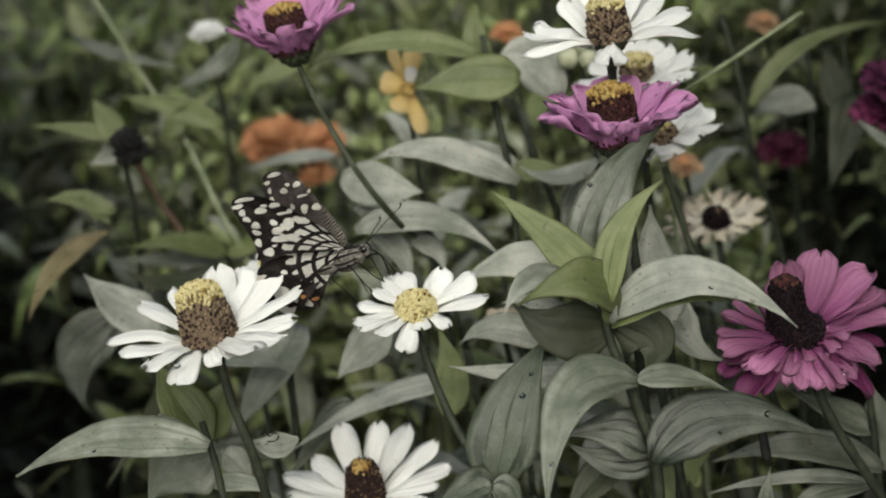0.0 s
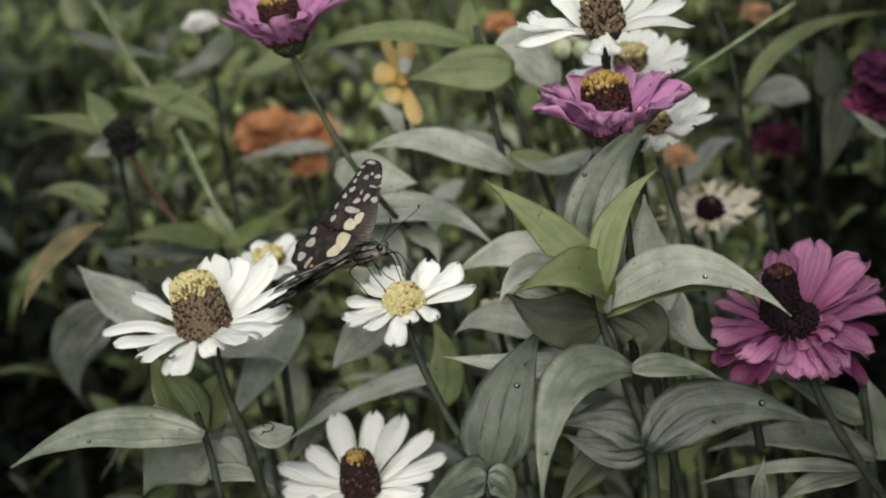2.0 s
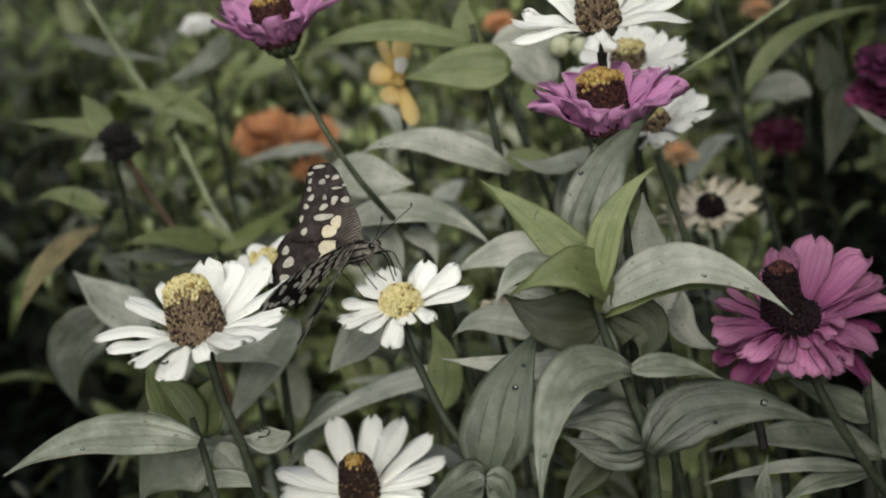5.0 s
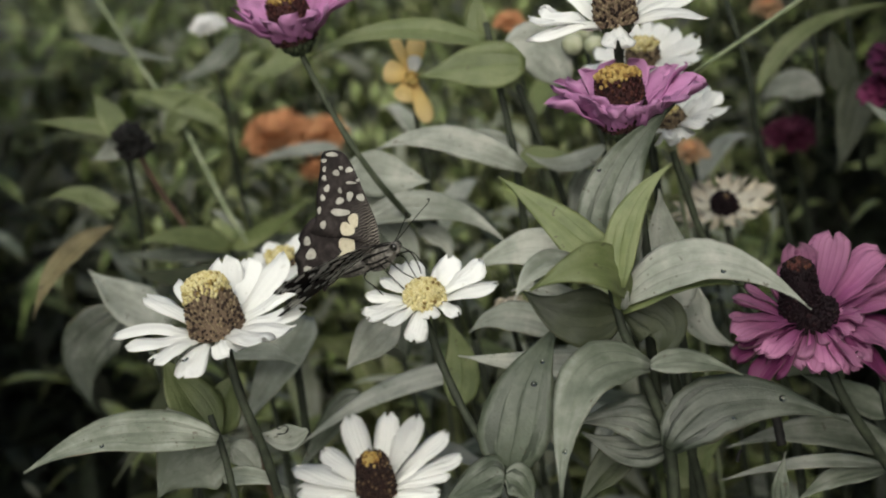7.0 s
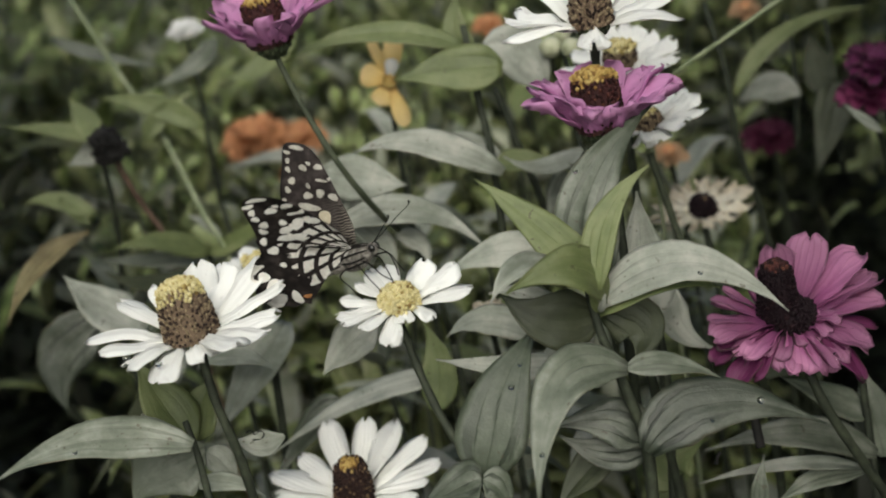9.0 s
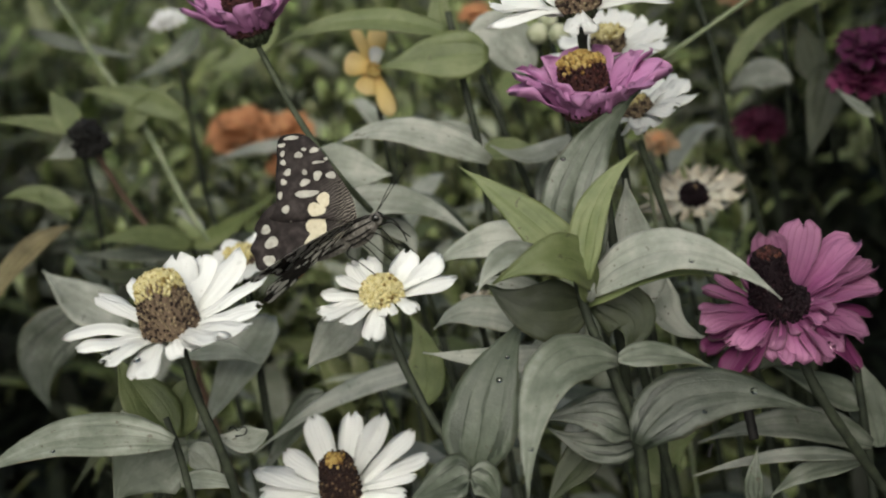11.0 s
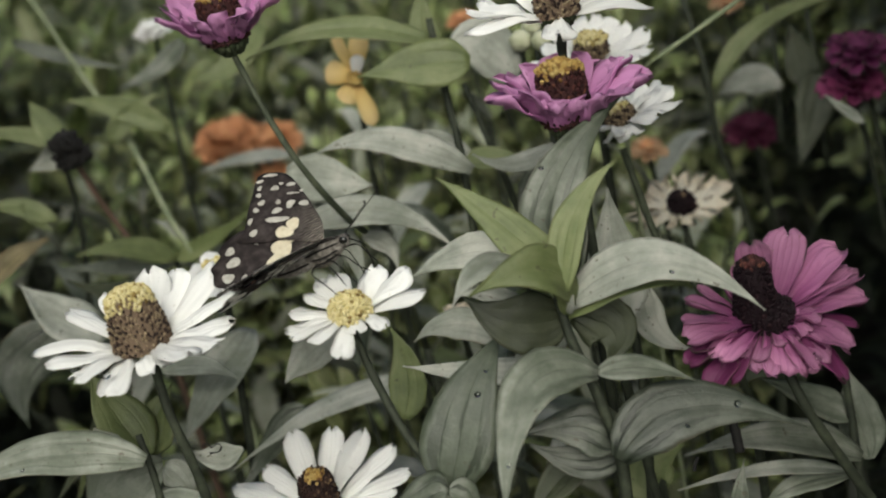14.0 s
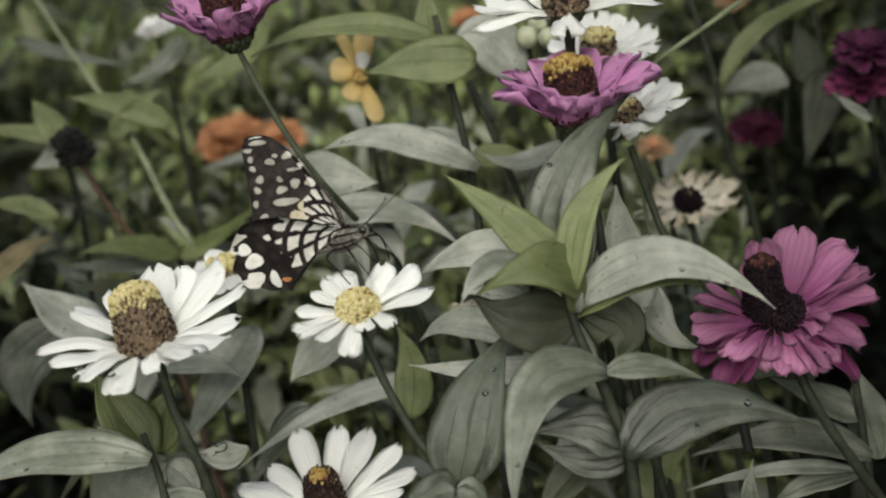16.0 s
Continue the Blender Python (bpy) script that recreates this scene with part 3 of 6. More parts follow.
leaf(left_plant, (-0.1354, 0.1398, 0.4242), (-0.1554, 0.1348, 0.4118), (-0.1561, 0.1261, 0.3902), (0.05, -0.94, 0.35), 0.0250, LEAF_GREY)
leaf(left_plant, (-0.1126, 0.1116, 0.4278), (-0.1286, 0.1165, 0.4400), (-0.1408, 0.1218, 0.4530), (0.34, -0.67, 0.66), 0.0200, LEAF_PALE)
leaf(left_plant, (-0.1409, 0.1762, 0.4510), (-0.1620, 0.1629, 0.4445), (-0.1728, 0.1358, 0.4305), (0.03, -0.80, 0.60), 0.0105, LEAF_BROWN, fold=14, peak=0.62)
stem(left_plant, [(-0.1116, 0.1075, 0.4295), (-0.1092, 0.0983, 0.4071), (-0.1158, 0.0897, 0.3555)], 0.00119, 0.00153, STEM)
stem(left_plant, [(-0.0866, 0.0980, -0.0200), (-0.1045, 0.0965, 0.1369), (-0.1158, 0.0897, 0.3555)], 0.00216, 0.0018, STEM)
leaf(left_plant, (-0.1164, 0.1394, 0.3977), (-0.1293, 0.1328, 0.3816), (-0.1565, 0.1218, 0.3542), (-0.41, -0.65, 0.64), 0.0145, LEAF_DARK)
swaying_zinnia = thing("zinnia_plant", "small white zinnia with a yellow centre, visited by a butterfly", "zinnia", group="zinnias")
flower(swaying_zinnia, (-0.0083, 0.0053, 0.4665), (0.03, -0.10, 0.99), [(52, 0.0141, 37, 36, 0.0100), (103, 0.0127, 32, 27, 0.0087), (20, 0.0174, 24, 19, 0.0109), (0, 0.0188, 22, 0, 0.0075), (323, 0.0086, 13, -41, 0.0070), (277, 0.0051, 8, -58, 0.0066), (250, 0.0120, -7, -38, 0.0075), (221, 0.0124, 12, -7, 0.0066), (202, 0.0151, 9, -7, 0.0057), (185, 0.0155, 14, -3, 0.0070), (166, 0.0142, 22, 4, 0.0066), (141, 0.0118, 30, 15, 0.0061), (120, 0.0137, 35, 24, 0.0066)], 0.0082, WHITE, 0.0062, 0.0058, FLORET_PALE, FLORET_PALE, top_from=0.95, beads=240, bead=0.00052, seed=4, flare=0.8, notch=0.22, crumple=0.2, full=0.76)
stem(swaying_zinnia, [(-0.0094, 0.0068, 0.4595), (-0.0063, 0.0009, 0.4448), (-0.0019, -0.0069, 0.4308), (0.0067, -0.0171, 0.4136)], 0.00128, 0.00144, STEM)
middle_plant = thing("zinnia_plant", "zinnia plant with broad upright grey-green leaves round a stem joint", "zinnia", group="zinnias")
stem(middle_plant, [(0.0068, -0.0152, 0.4128), (0.0088, -0.0161, 0.4000)], 0.00144, 0.00153, STEM)
stem(middle_plant, [(0.0288, -0.0061, -0.0200), (0.0188, -0.0101, 0.2000), (0.0088, -0.0161, 0.4000)], 0.00216, 0.0018, STEM)
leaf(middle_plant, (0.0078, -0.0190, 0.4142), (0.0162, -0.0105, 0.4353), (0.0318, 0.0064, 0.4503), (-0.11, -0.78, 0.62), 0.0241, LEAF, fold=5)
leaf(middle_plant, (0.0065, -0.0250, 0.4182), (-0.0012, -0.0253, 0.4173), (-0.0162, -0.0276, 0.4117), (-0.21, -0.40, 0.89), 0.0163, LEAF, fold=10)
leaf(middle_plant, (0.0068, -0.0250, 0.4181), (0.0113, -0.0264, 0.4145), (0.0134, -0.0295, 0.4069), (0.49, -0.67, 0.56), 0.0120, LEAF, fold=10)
leaf(middle_plant, (0.0049, 0.0848, 0.3968), (-0.0299, 0.0846, 0.3962), (-0.0701, 0.0677, 0.3863), (-0.02, -0.46, 0.89), 0.0114, LEAF_PALE, fold=8)
leaf(middle_plant, (-0.0534, 0.0087, 0.4267), (-0.0621, 0.0081, 0.4253), (-0.0691, 0.0060, 0.4308), (0.29, -0.63, 0.72), 0.0095, LEAF_PALE, fold=25, peak=0.55, label="pale curled leaf end")
leaf(middle_plant, (-0.0413, 0.0874, 0.3944), (-0.0539, 0.0845, 0.3871), (-0.0731, 0.0769, 0.3684), (-0.24, -0.77, 0.60), 0.0132, LEAF)
leaf(middle_plant, (-0.0190, 0.0405, 0.4466), (-0.0301, 0.0379, 0.4402), (-0.0399, 0.0348, 0.4326), (-0.32, -0.62, 0.72), 0.0178, LEAF_PALE, fold=8)
stem(middle_plant, [(-0.0647, 0.0058, 0.4315), (-0.0631, 0.0061, 0.4322), (-0.0619, 0.0054, 0.4307), (-0.0603, 0.0058, 0.4316), (-0.0590, 0.0055, 0.4307), (-0.0602, 0.0048, 0.4292), (-0.0629, 0.0049, 0.4293)], 0.00022, 0.00022, SEED, "mark")
low_white_zinnia = thing("zinnia_plant", "white zinnia with a maroon and yellow cone low among leaves", "zinnia", group="zinnias")
flower(low_white_zinnia, (-0.0384, 0.0377, 0.3809), (0.05, -0.20, 0.97), [(105, 0.0277, 33, 32, 0.0100), (75, 0.0262, 33, 33, 0.0096), (52, 0.0275, 31, 29, 0.0096), (30, 0.0293, 26, 19, 0.0087), (12, 0.0283, 21, 5, 0.0079), (359, 0.0222, 19, 1, 0.0059), (344, 0.0186, 17, 2, 0.0083), (132, 0.0236, 25, 5, 0.0083), (156, 0.0277, 22, 1, 0.0109), (168, 0.0244, 13, -4, 0.0104), (194, 0.0173, 9, -7, 0.0100), (241, 0.0136, 7, -7, 0.0092), (286, 0.0157, 12, 2, 0.0092), (319, 0.0168, 11, -2, 0.0092)], 0.0098, WHITE, 0.0068, 0.0170, DISC_BROWN, FLORET_OCHRE, top_from=0.24, beads=450, bead=0.00058, seed=7, notch=0.22, crumple=0.2, flare=0.85, full=0.76)
stem(low_white_zinnia, [(-0.0382, 0.0380, 0.3738), (-0.0371, 0.0343, 0.3514)], 0.00153, 0.0017, STEM)
stem(low_white_zinnia, [(-0.0171, 0.0443, -0.0200), (-0.0271, 0.0403, 0.1757), (-0.0371, 0.0343, 0.3514)], 0.00216, 0.0018, STEM)
star_plant = thing("zinnia_plant", "zinnia plant with a whorl of fresh green top leaves", "zinnia", group="zinnias")
stem(star_plant, [(0.0488, -0.0009, 0.4644), (0.0505, -0.0060, 0.4490), (0.0553, -0.0121, 0.4314), (0.0587, -0.0163, 0.4128), (0.0578, -0.0194, 0.3920)], 0.00136, 0.00204, STEM)
stem(star_plant, [(0.0778, -0.0094, -0.0200), (0.0678, -0.0134, 0.1960), (0.0578, -0.0194, 0.3920)], 0.00216, 0.0018, STEM)
leaf(star_plant, (0.0520, 0.0004, 0.4623), (0.0383, 0.0082, 0.4814), (0.0206, 0.0200, 0.4975), (-0.01, -0.88, 0.48), 0.0139, LEAF_YOUNG, fold=7)
leaf(star_plant, (0.0509, 0.0045, 0.4617), (0.0552, 0.0134, 0.4890), (0.0804, 0.0297, 0.5080), (-0.05, -0.86, 0.50), 0.0205, LEAF, fold=7)
leaf(star_plant, (0.0507, -0.0081, 0.4653), (0.0567, -0.0004, 0.4844), (0.0726, 0.0047, 0.4970), (-0.25, -0.83, 0.50), 0.0109, LEAF_YOUNG, fold=9)
leaf(star_plant, (0.0559, 0.0042, 0.4637), (0.0597, 0.0097, 0.4772), (0.0651, 0.0143, 0.4887), (-0.65, -0.59, 0.48), 0.0088, LEAF, fold=16)
leaf(star_plant, (0.0544, -0.0031, 0.4589), (0.0445, -0.0097, 0.4747), (0.0231, -0.0148, 0.4726), (0.50, -0.64, 0.59), 0.0167, LEAF_YOUNG, fold=8, peak=0.5)
leaf(star_plant, (0.0380, 0.0002, 0.4752), (0.0263, -0.0115, 0.4782), (0.0180, -0.0183, 0.4720), (0.35, -0.51, 0.78), 0.0079, LEAF_PALE, fold=10, peak=0.45)
leaf(star_plant, (0.0512, -0.0033, 0.4583), (0.0783, -0.0076, 0.4692), (0.1049, -0.0187, 0.4524), (-0.09, -0.61, 0.79), 0.0160, LEAF_PALE, fold=8, peak=0.42)
leaf(star_plant, (0.0506, -0.0051, 0.4567), (0.0493, -0.0075, 0.4615), (0.0479, -0.0080, 0.4654), (0.10, -0.95, -0.29), 0.0028, LEAF_YOUNG, fold=20)
leaf(star_plant, (0.0510, -0.0051, 0.4566), (0.0519, -0.0078, 0.4607), (0.0528, -0.0086, 0.4640), (-0.42, -0.85, -0.30), 0.0024, LEAF_PALE, fold=20)
leaf(star_plant, (0.0506, -0.0026, 0.4548), (0.0689, -0.0040, 0.4619), (0.0883, -0.0057, 0.4578), (-0.11, -0.41, 0.91), 0.0101, LEAF_YOUNG, fold=10)
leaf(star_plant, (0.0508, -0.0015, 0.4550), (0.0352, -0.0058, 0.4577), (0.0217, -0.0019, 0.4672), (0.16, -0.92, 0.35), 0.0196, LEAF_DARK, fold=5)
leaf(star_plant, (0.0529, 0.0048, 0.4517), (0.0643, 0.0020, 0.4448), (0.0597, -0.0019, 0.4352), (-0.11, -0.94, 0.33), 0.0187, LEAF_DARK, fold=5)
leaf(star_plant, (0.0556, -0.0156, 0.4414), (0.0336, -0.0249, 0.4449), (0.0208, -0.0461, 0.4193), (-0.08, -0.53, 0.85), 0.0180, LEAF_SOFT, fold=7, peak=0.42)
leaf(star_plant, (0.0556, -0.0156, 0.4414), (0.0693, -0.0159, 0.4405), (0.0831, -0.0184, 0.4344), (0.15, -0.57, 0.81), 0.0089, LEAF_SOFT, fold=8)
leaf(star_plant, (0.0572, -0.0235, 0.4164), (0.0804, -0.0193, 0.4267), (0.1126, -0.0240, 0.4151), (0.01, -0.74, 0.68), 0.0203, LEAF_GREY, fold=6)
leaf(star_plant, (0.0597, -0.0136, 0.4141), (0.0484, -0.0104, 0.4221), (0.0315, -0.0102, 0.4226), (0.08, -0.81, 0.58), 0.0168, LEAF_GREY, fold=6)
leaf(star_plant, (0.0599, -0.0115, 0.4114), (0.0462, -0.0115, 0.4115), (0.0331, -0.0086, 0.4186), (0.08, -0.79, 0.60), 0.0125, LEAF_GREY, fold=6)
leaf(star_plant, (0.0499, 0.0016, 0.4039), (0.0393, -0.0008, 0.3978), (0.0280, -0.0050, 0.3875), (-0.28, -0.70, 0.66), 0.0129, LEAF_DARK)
spotted_plant = thing("zinnia_plant", "zinnia plant with pale leaves flecked with dark spots", "zinnia", group="zinnias")
leaf(spotted_plant, (0.0710, 0.0273, 0.4353), (0.0729, 0.0351, 0.4546), (0.0749, 0.0432, 0.4749), (-0.17, -0.91, 0.38), 0.0209, LEAF_PALE, fold=5, peak=0.35)
leaf(spotted_plant, (0.0838, 0.0473, 0.4367), (0.0842, 0.0416, 0.4227), (0.0955, 0.0381, 0.4140), (0.20, -0.87, 0.45), 0.0123, LEAF_PALE, fold=8)
leaf(spotted_plant, (0.0493, 0.0529, 0.4508), (0.0285, 0.0554, 0.4570), (0.0068, 0.0537, 0.4527), (0.02, -0.74, 0.67), 0.0154, LEAF_PALE, fold=8)
leaf(spotted_plant, (0.0454, 0.0160, 0.4394), (0.0340, 0.0216, 0.4534), (0.0196, 0.0229, 0.4566), (0.20, -0.77, 0.60), 0.0089, LEAF_PALE, fold=8)
leaf(spotted_plant, (0.0493, 0.0345, 0.4186), (0.0232, 0.0361, 0.4225), (-0.0010, 0.0386, 0.4287), (0.09, -0.69, 0.72), 0.0102, LEAF_PALE, fold=8)
leaf(spotted_plant, (-0.0047, 0.0542, 0.4005), (-0.0008, 0.0602, 0.4154), (-0.0032, 0.0663, 0.4304), (-0.18, -0.91, 0.38), 0.0144, LEAF_YOUNG, fold=8)
leaf(spotted_plant, (0.0362, 0.0450, 0.4044), (0.0207, 0.0468, 0.4088), (0.0033, 0.0448, 0.4041), (-0.00, -0.66, 0.75), 0.0121, LEAF, fold=8)
leaf(spotted_plant, (0.0530, 0.0500, 0.4169), (0.0454, 0.0513, 0.4200), (0.0259, 0.0449, 0.4042), (-0.27, -0.54, 0.80), 0.0121, LEAF_PALE, fold=8)
leaf(spotted_plant, (0.0377, 0.0526, 0.4232), (0.0189, 0.0561, 0.4320), (0.0039, 0.0548, 0.4287), (0.09, -0.58, 0.81), 0.0141, LEAF_PALE, fold=8)
stem(spotted_plant, [(0.0751, 0.0478, 0.4382), (0.0779, 0.0416, 0.4094), (0.0726, 0.0264, 0.3585)], 0.00136, 0.0017, STEM)
stem(spotted_plant, [(0.0926, 0.0364, -0.0200), (0.0826, 0.0324, 0.1793), (0.0726, 0.0264, 0.3585)], 0.00216, 0.0018, STEM)
purple_zinnia = thing("zinnia_plant", "purple zinnia with cupped petals and a maroon and yellow cone", "zinnia", group="zinnias")
flower(purple_zinnia, (0.0640, 0.0327, 0.5023), (-0.03, 0.00, 1.00), [(184, 0.0216, 53, 26, 0.0158), (161, 0.0211, 57, 41, 0.0167), (132, 0.0186, 60, 51, 0.0172), (104, 0.0196, 55, 44, 0.0167), (49, 0.0234, 42, 19, 0.0167), (32, 0.0239, 42, 15, 0.0158), (15, 0.0231, 42, 12, 0.0153), (354, 0.0233, 42, 11, 0.0139), (332, 0.0194, 44, 15, 0.0118), (241, 0.0128, 54, 63, 0.0125), (272, 0.0115, 50, 52, 0.0139), (298, 0.0117, 47, 45, 0.0133), (319, 0.0144, 46, 33, 0.0118), (216, 0.0155, 59, 58, 0.0125), (205, 0.0195, 59, 44, 0.0153), (75, 0.0222, 50, 36, 0.0172)], 0.0105, PURPLE, 0.0074, 0.0190, DISC_RED, FLORET_OCHRE, top_from=0.42, beads=620, bead=0.0006, seed=5, notch=0.45, cupped=0.1, flare=1.0, crumple=0.22, full=0.76)
stem(purple_zinnia, [(0.0648, 0.0316, 0.4993), (0.0651, 0.0253, 0.4839), (0.0645, 0.0178, 0.4573), (0.0689, 0.0155, 0.4116), (0.0752, 0.0140, 0.3544)], 0.00136, 0.0017, STEM)
stem(purple_zinnia, [(0.0952, 0.0240, -0.0200), (0.0852, 0.0200, 0.1772), (0.0752, 0.0140, 0.3544)], 0.00216, 0.0018, STEM)
tall_white_zinnia = thing("zinnia_plant", "tall white zinnia with a brown cone and narrow drooping petals", "zinnia", group="zinnias")
flower(tall_white_zinnia, (0.0686, 0.0529, 0.5307), (-0.03, 0.06, 0.99), [(167, 0.0212, 34, 23, 0.0129), (184, 0.0244, 23, 17, 0.0100), (193, 0.0268, 27, -17, 0.0084), (259, 0.0108, 16, -56, 0.0112), (344, 0.0252, 21, -28, 0.0084), (10, 0.0246, 24, -6, 0.0112), (41, 0.0246, 29, 24, 0.0123), (62, 0.0266, 35, 32, 0.0129), (87, 0.0260, 39, 40, 0.0129), (121, 0.0204, 43, 46, 0.0129)], 0.0092, WHITE, 0.0066, 0.0140, DISC, FLORET, top_from=0.48, beads=450, bead=0.0006, seed=9, flare=0.9, notch=0.25, crumple=0.2, full=0.74)
stem(tall_white_zinnia, [(0.0690, 0.0555, 0.5238), (0.0684, 0.0565, 0.5130), (0.0668, 0.0539, 0.4799), (0.0672, 0.0498, 0.4164), (0.0677, 0.0398, 0.3381)], 0.00161, 0.00178, STEM)
stem(tall_white_zinnia, [(0.0877, 0.0498, -0.0200), (0.0777, 0.0458, 0.1690), (0.0677, 0.0398, 0.3381)], 0.00216, 0.0018, STEM)
leaning_white_zinnia = thing("zinnia_plant", "white zinnia leaning sideways behind a purple one", "zinnia", group="zinnias")
flower(leaning_white_zinnia, (0.0913, 0.0917, 0.4801), (-0.28, 0.10, 0.96), [(7, 0.0179, 24, 4, 0.0125), (340, 0.0184, 12, -14, 0.0090), (306, 0.0150, 12, -14, 0.0100), (269, 0.0105, 10, -28, 0.0105), (240, 0.0099, 15, -19, 0.0094), (27, 0.0178, 30, 5, 0.0094), (52, 0.0188, 33, 12, 0.0094), (84, 0.0182, 40, 23, 0.0094), (121, 0.0147, 41, 37, 0.0094), (208, 0.0146, 35, 33, 0.0082)], 0.0105, WHITE, 0.0052, 0.0055, DISC, FLORET, top_from=0.35, beads=260, bead=0.0006, seed=11, notch=0.25, crumple=0.2, full=0.76)
stem(leaning_white_zinnia, [(0.0897, 0.0882, 0.4714), (0.0922, 0.0823, 0.4568), (0.0961, 0.0749, 0.4385), (0.1059, 0.0687, 0.4232), (0.1184, 0.0565, 0.3794)], 0.0013, 0.0015, STEM_MID)
stem(leaning_white_zinnia, [(0.1384, 0.0665, -0.0200), (0.1284, 0.0625, 0.1897), (0.1184, 0.0565, 0.3794)], 0.00216, 0.0018, STEM)
hidden_white_zinnia = thing("zinnia_plant", "white zinnia with a yellow centre partly hidden behind others", "zinnia", group="zinnias")
flower(hidden_white_zinnia, (0.0888, 0.1251, 0.4961), (0.07, -0.10, 0.97), [(12, 0.0207, 35, 13, 0.0127), (348, 0.0188, 24, 1, 0.0109), (322, 0.0165, 19, -3, 0.0097), (39, 0.0173, 39, 27, 0.0127), (81, 0.0166, 47, 40, 0.0149), (61, 0.0169, 42, 31, 0.0133), (117, 0.0148, 43, 30, 0.0133), (190, 0.0211, 21, -7, 0.0109), (151, 0.0153, 26, 0, 0.0109), (296, 0.0168, 16, -3, 0.0097), (225, 0.0211, 17, 0, 0.0097)], 0.0095, WHITE, 0.0058, 0.0090, DISC, FLORET, top_from=0.5, beads=190, bead=0.0008, seed=13, notch=0.25, crumple=0.2, full=0.76)
stem(hidden_white_zinnia, [(0.0890, 0.1269, 0.4870), (0.0884, 0.1190, 0.4542), (0.0889, 0.1115, 0.3821)], 0.00153, 0.0017, STEM)
stem(hidden_white_zinnia, [(0.1089, 0.1215, -0.0200), (0.0989, 0.1175, 0.1910), (0.0889, 0.1115, 0.3821)], 0.00216, 0.0018, STEM)
faded_zinnia = thing("zinnia_plant", "faded cream zinnia with a dark centre and shrivelled petals", "zinnia", group="zinnias")
flower(faded_zinnia, (0.1226, 0.1547, 0.4172), (0.10, -0.18, 0.97), [(93, 0.0131, 33, 33, 0.0096), (126, 0.0127, 34, 25, 0.0096), (161, 0.0161, 22, 3, 0.0104), (184, 0.0180, 14, -7, 0.0096), (205, 0.0160, 9, -6, 0.0079), (60, 0.0151, 30, 22, 0.0112), (40, 0.0177, 28, 19, 0.0112), (17, 0.0212, 26, 12, 0.0096), (3, 0.0171, 22, 6, 0.0104), (336, 0.0112, 16, 3, 0.0079), (292, 0.0070, 7, -15, 0.0079), (250, 0.0063, 1, -22, 0.0079), (221, 0.0079, 3, -14, 0.0072)], 0.0115, CREAM, 0.0048, 0.0060, DISC_DARK, DISC_BROWN, top_from=0.1, beads=110, seed=15, notch=1.1, crumple=0.4, full=0.80)
stem(faded_zinnia, [(0.1233, 0.1554, 0.4107), (0.1242, 0.1492, 0.3955), (0.1277, 0.1449, 0.3581)], 0.00153, 0.0017, STEM)
stem(faded_zinnia, [(0.1477, 0.1549, -0.0200), (0.1377, 0.1509, 0.1791), (0.1277, 0.1449, 0.3581)], 0.00216, 0.0018, STEM)
leaning_purple_zinnia = thing("zinnia_plant", "purple zinnia with cupped petals on a long slanting stem", "zinnia", group="zinnias")
flower(leaning_purple_zinnia, (-0.0389, 0.1052, 0.5322), (-0.12, 0.03, 0.98), [(183, 0.0213, 56, 33, 0.0160), (163, 0.0212, 59, 45, 0.0160), (138, 0.0231, 60, 48, 0.0153), (111, 0.0235, 57, 46, 0.0160), (355, 0.0228, 44, 11, 0.0120), (20, 0.0210, 46, 22, 0.0147), (43, 0.0234, 50, 31, 0.0160), (66, 0.0248, 54, 42, 0.0169), (88, 0.0259, 57, 48, 0.0169), (250, 0.0103, 59, 71, 0.0140), (292, 0.0147, 45, 45, 0.0153), (311, 0.0155, 41, 31, 0.0147), (223, 0.0149, 58, 53, 0.0134)], 0.0100, PURPLE, 0.0074, 0.0175, DISC_RED, FLORET_OCHRE, top_from=0.4, beads=420, bead=0.0006, seed=17, notch=0.45, cupped=0.1, crumple=0.22, full=0.76)
stem(leaning_purple_zinnia, [(-0.0389, 0.1039, 0.5290), (-0.0315, 0.0952, 0.5074), (-0.0227, 0.0872, 0.4876), (-0.0120, 0.0958, 0.4635), (0.0010, 0.1305, 0.4293), (0.0068, 0.1439, 0.3823)], 0.00105, 0.0013, STEM_MID)
stem(leaning_purple_zinnia, [(0.0268, 0.1539, -0.0200), (0.0168, 0.1499, 0.1911), (0.0068, 0.1439, 0.3823)], 0.00216, 0.0018, STEM)
pink_zinnia = thing("zinnia_plant", "large double pink zinnia with a dark centre and worn spotted petals", "zinnia", group="zinnias")
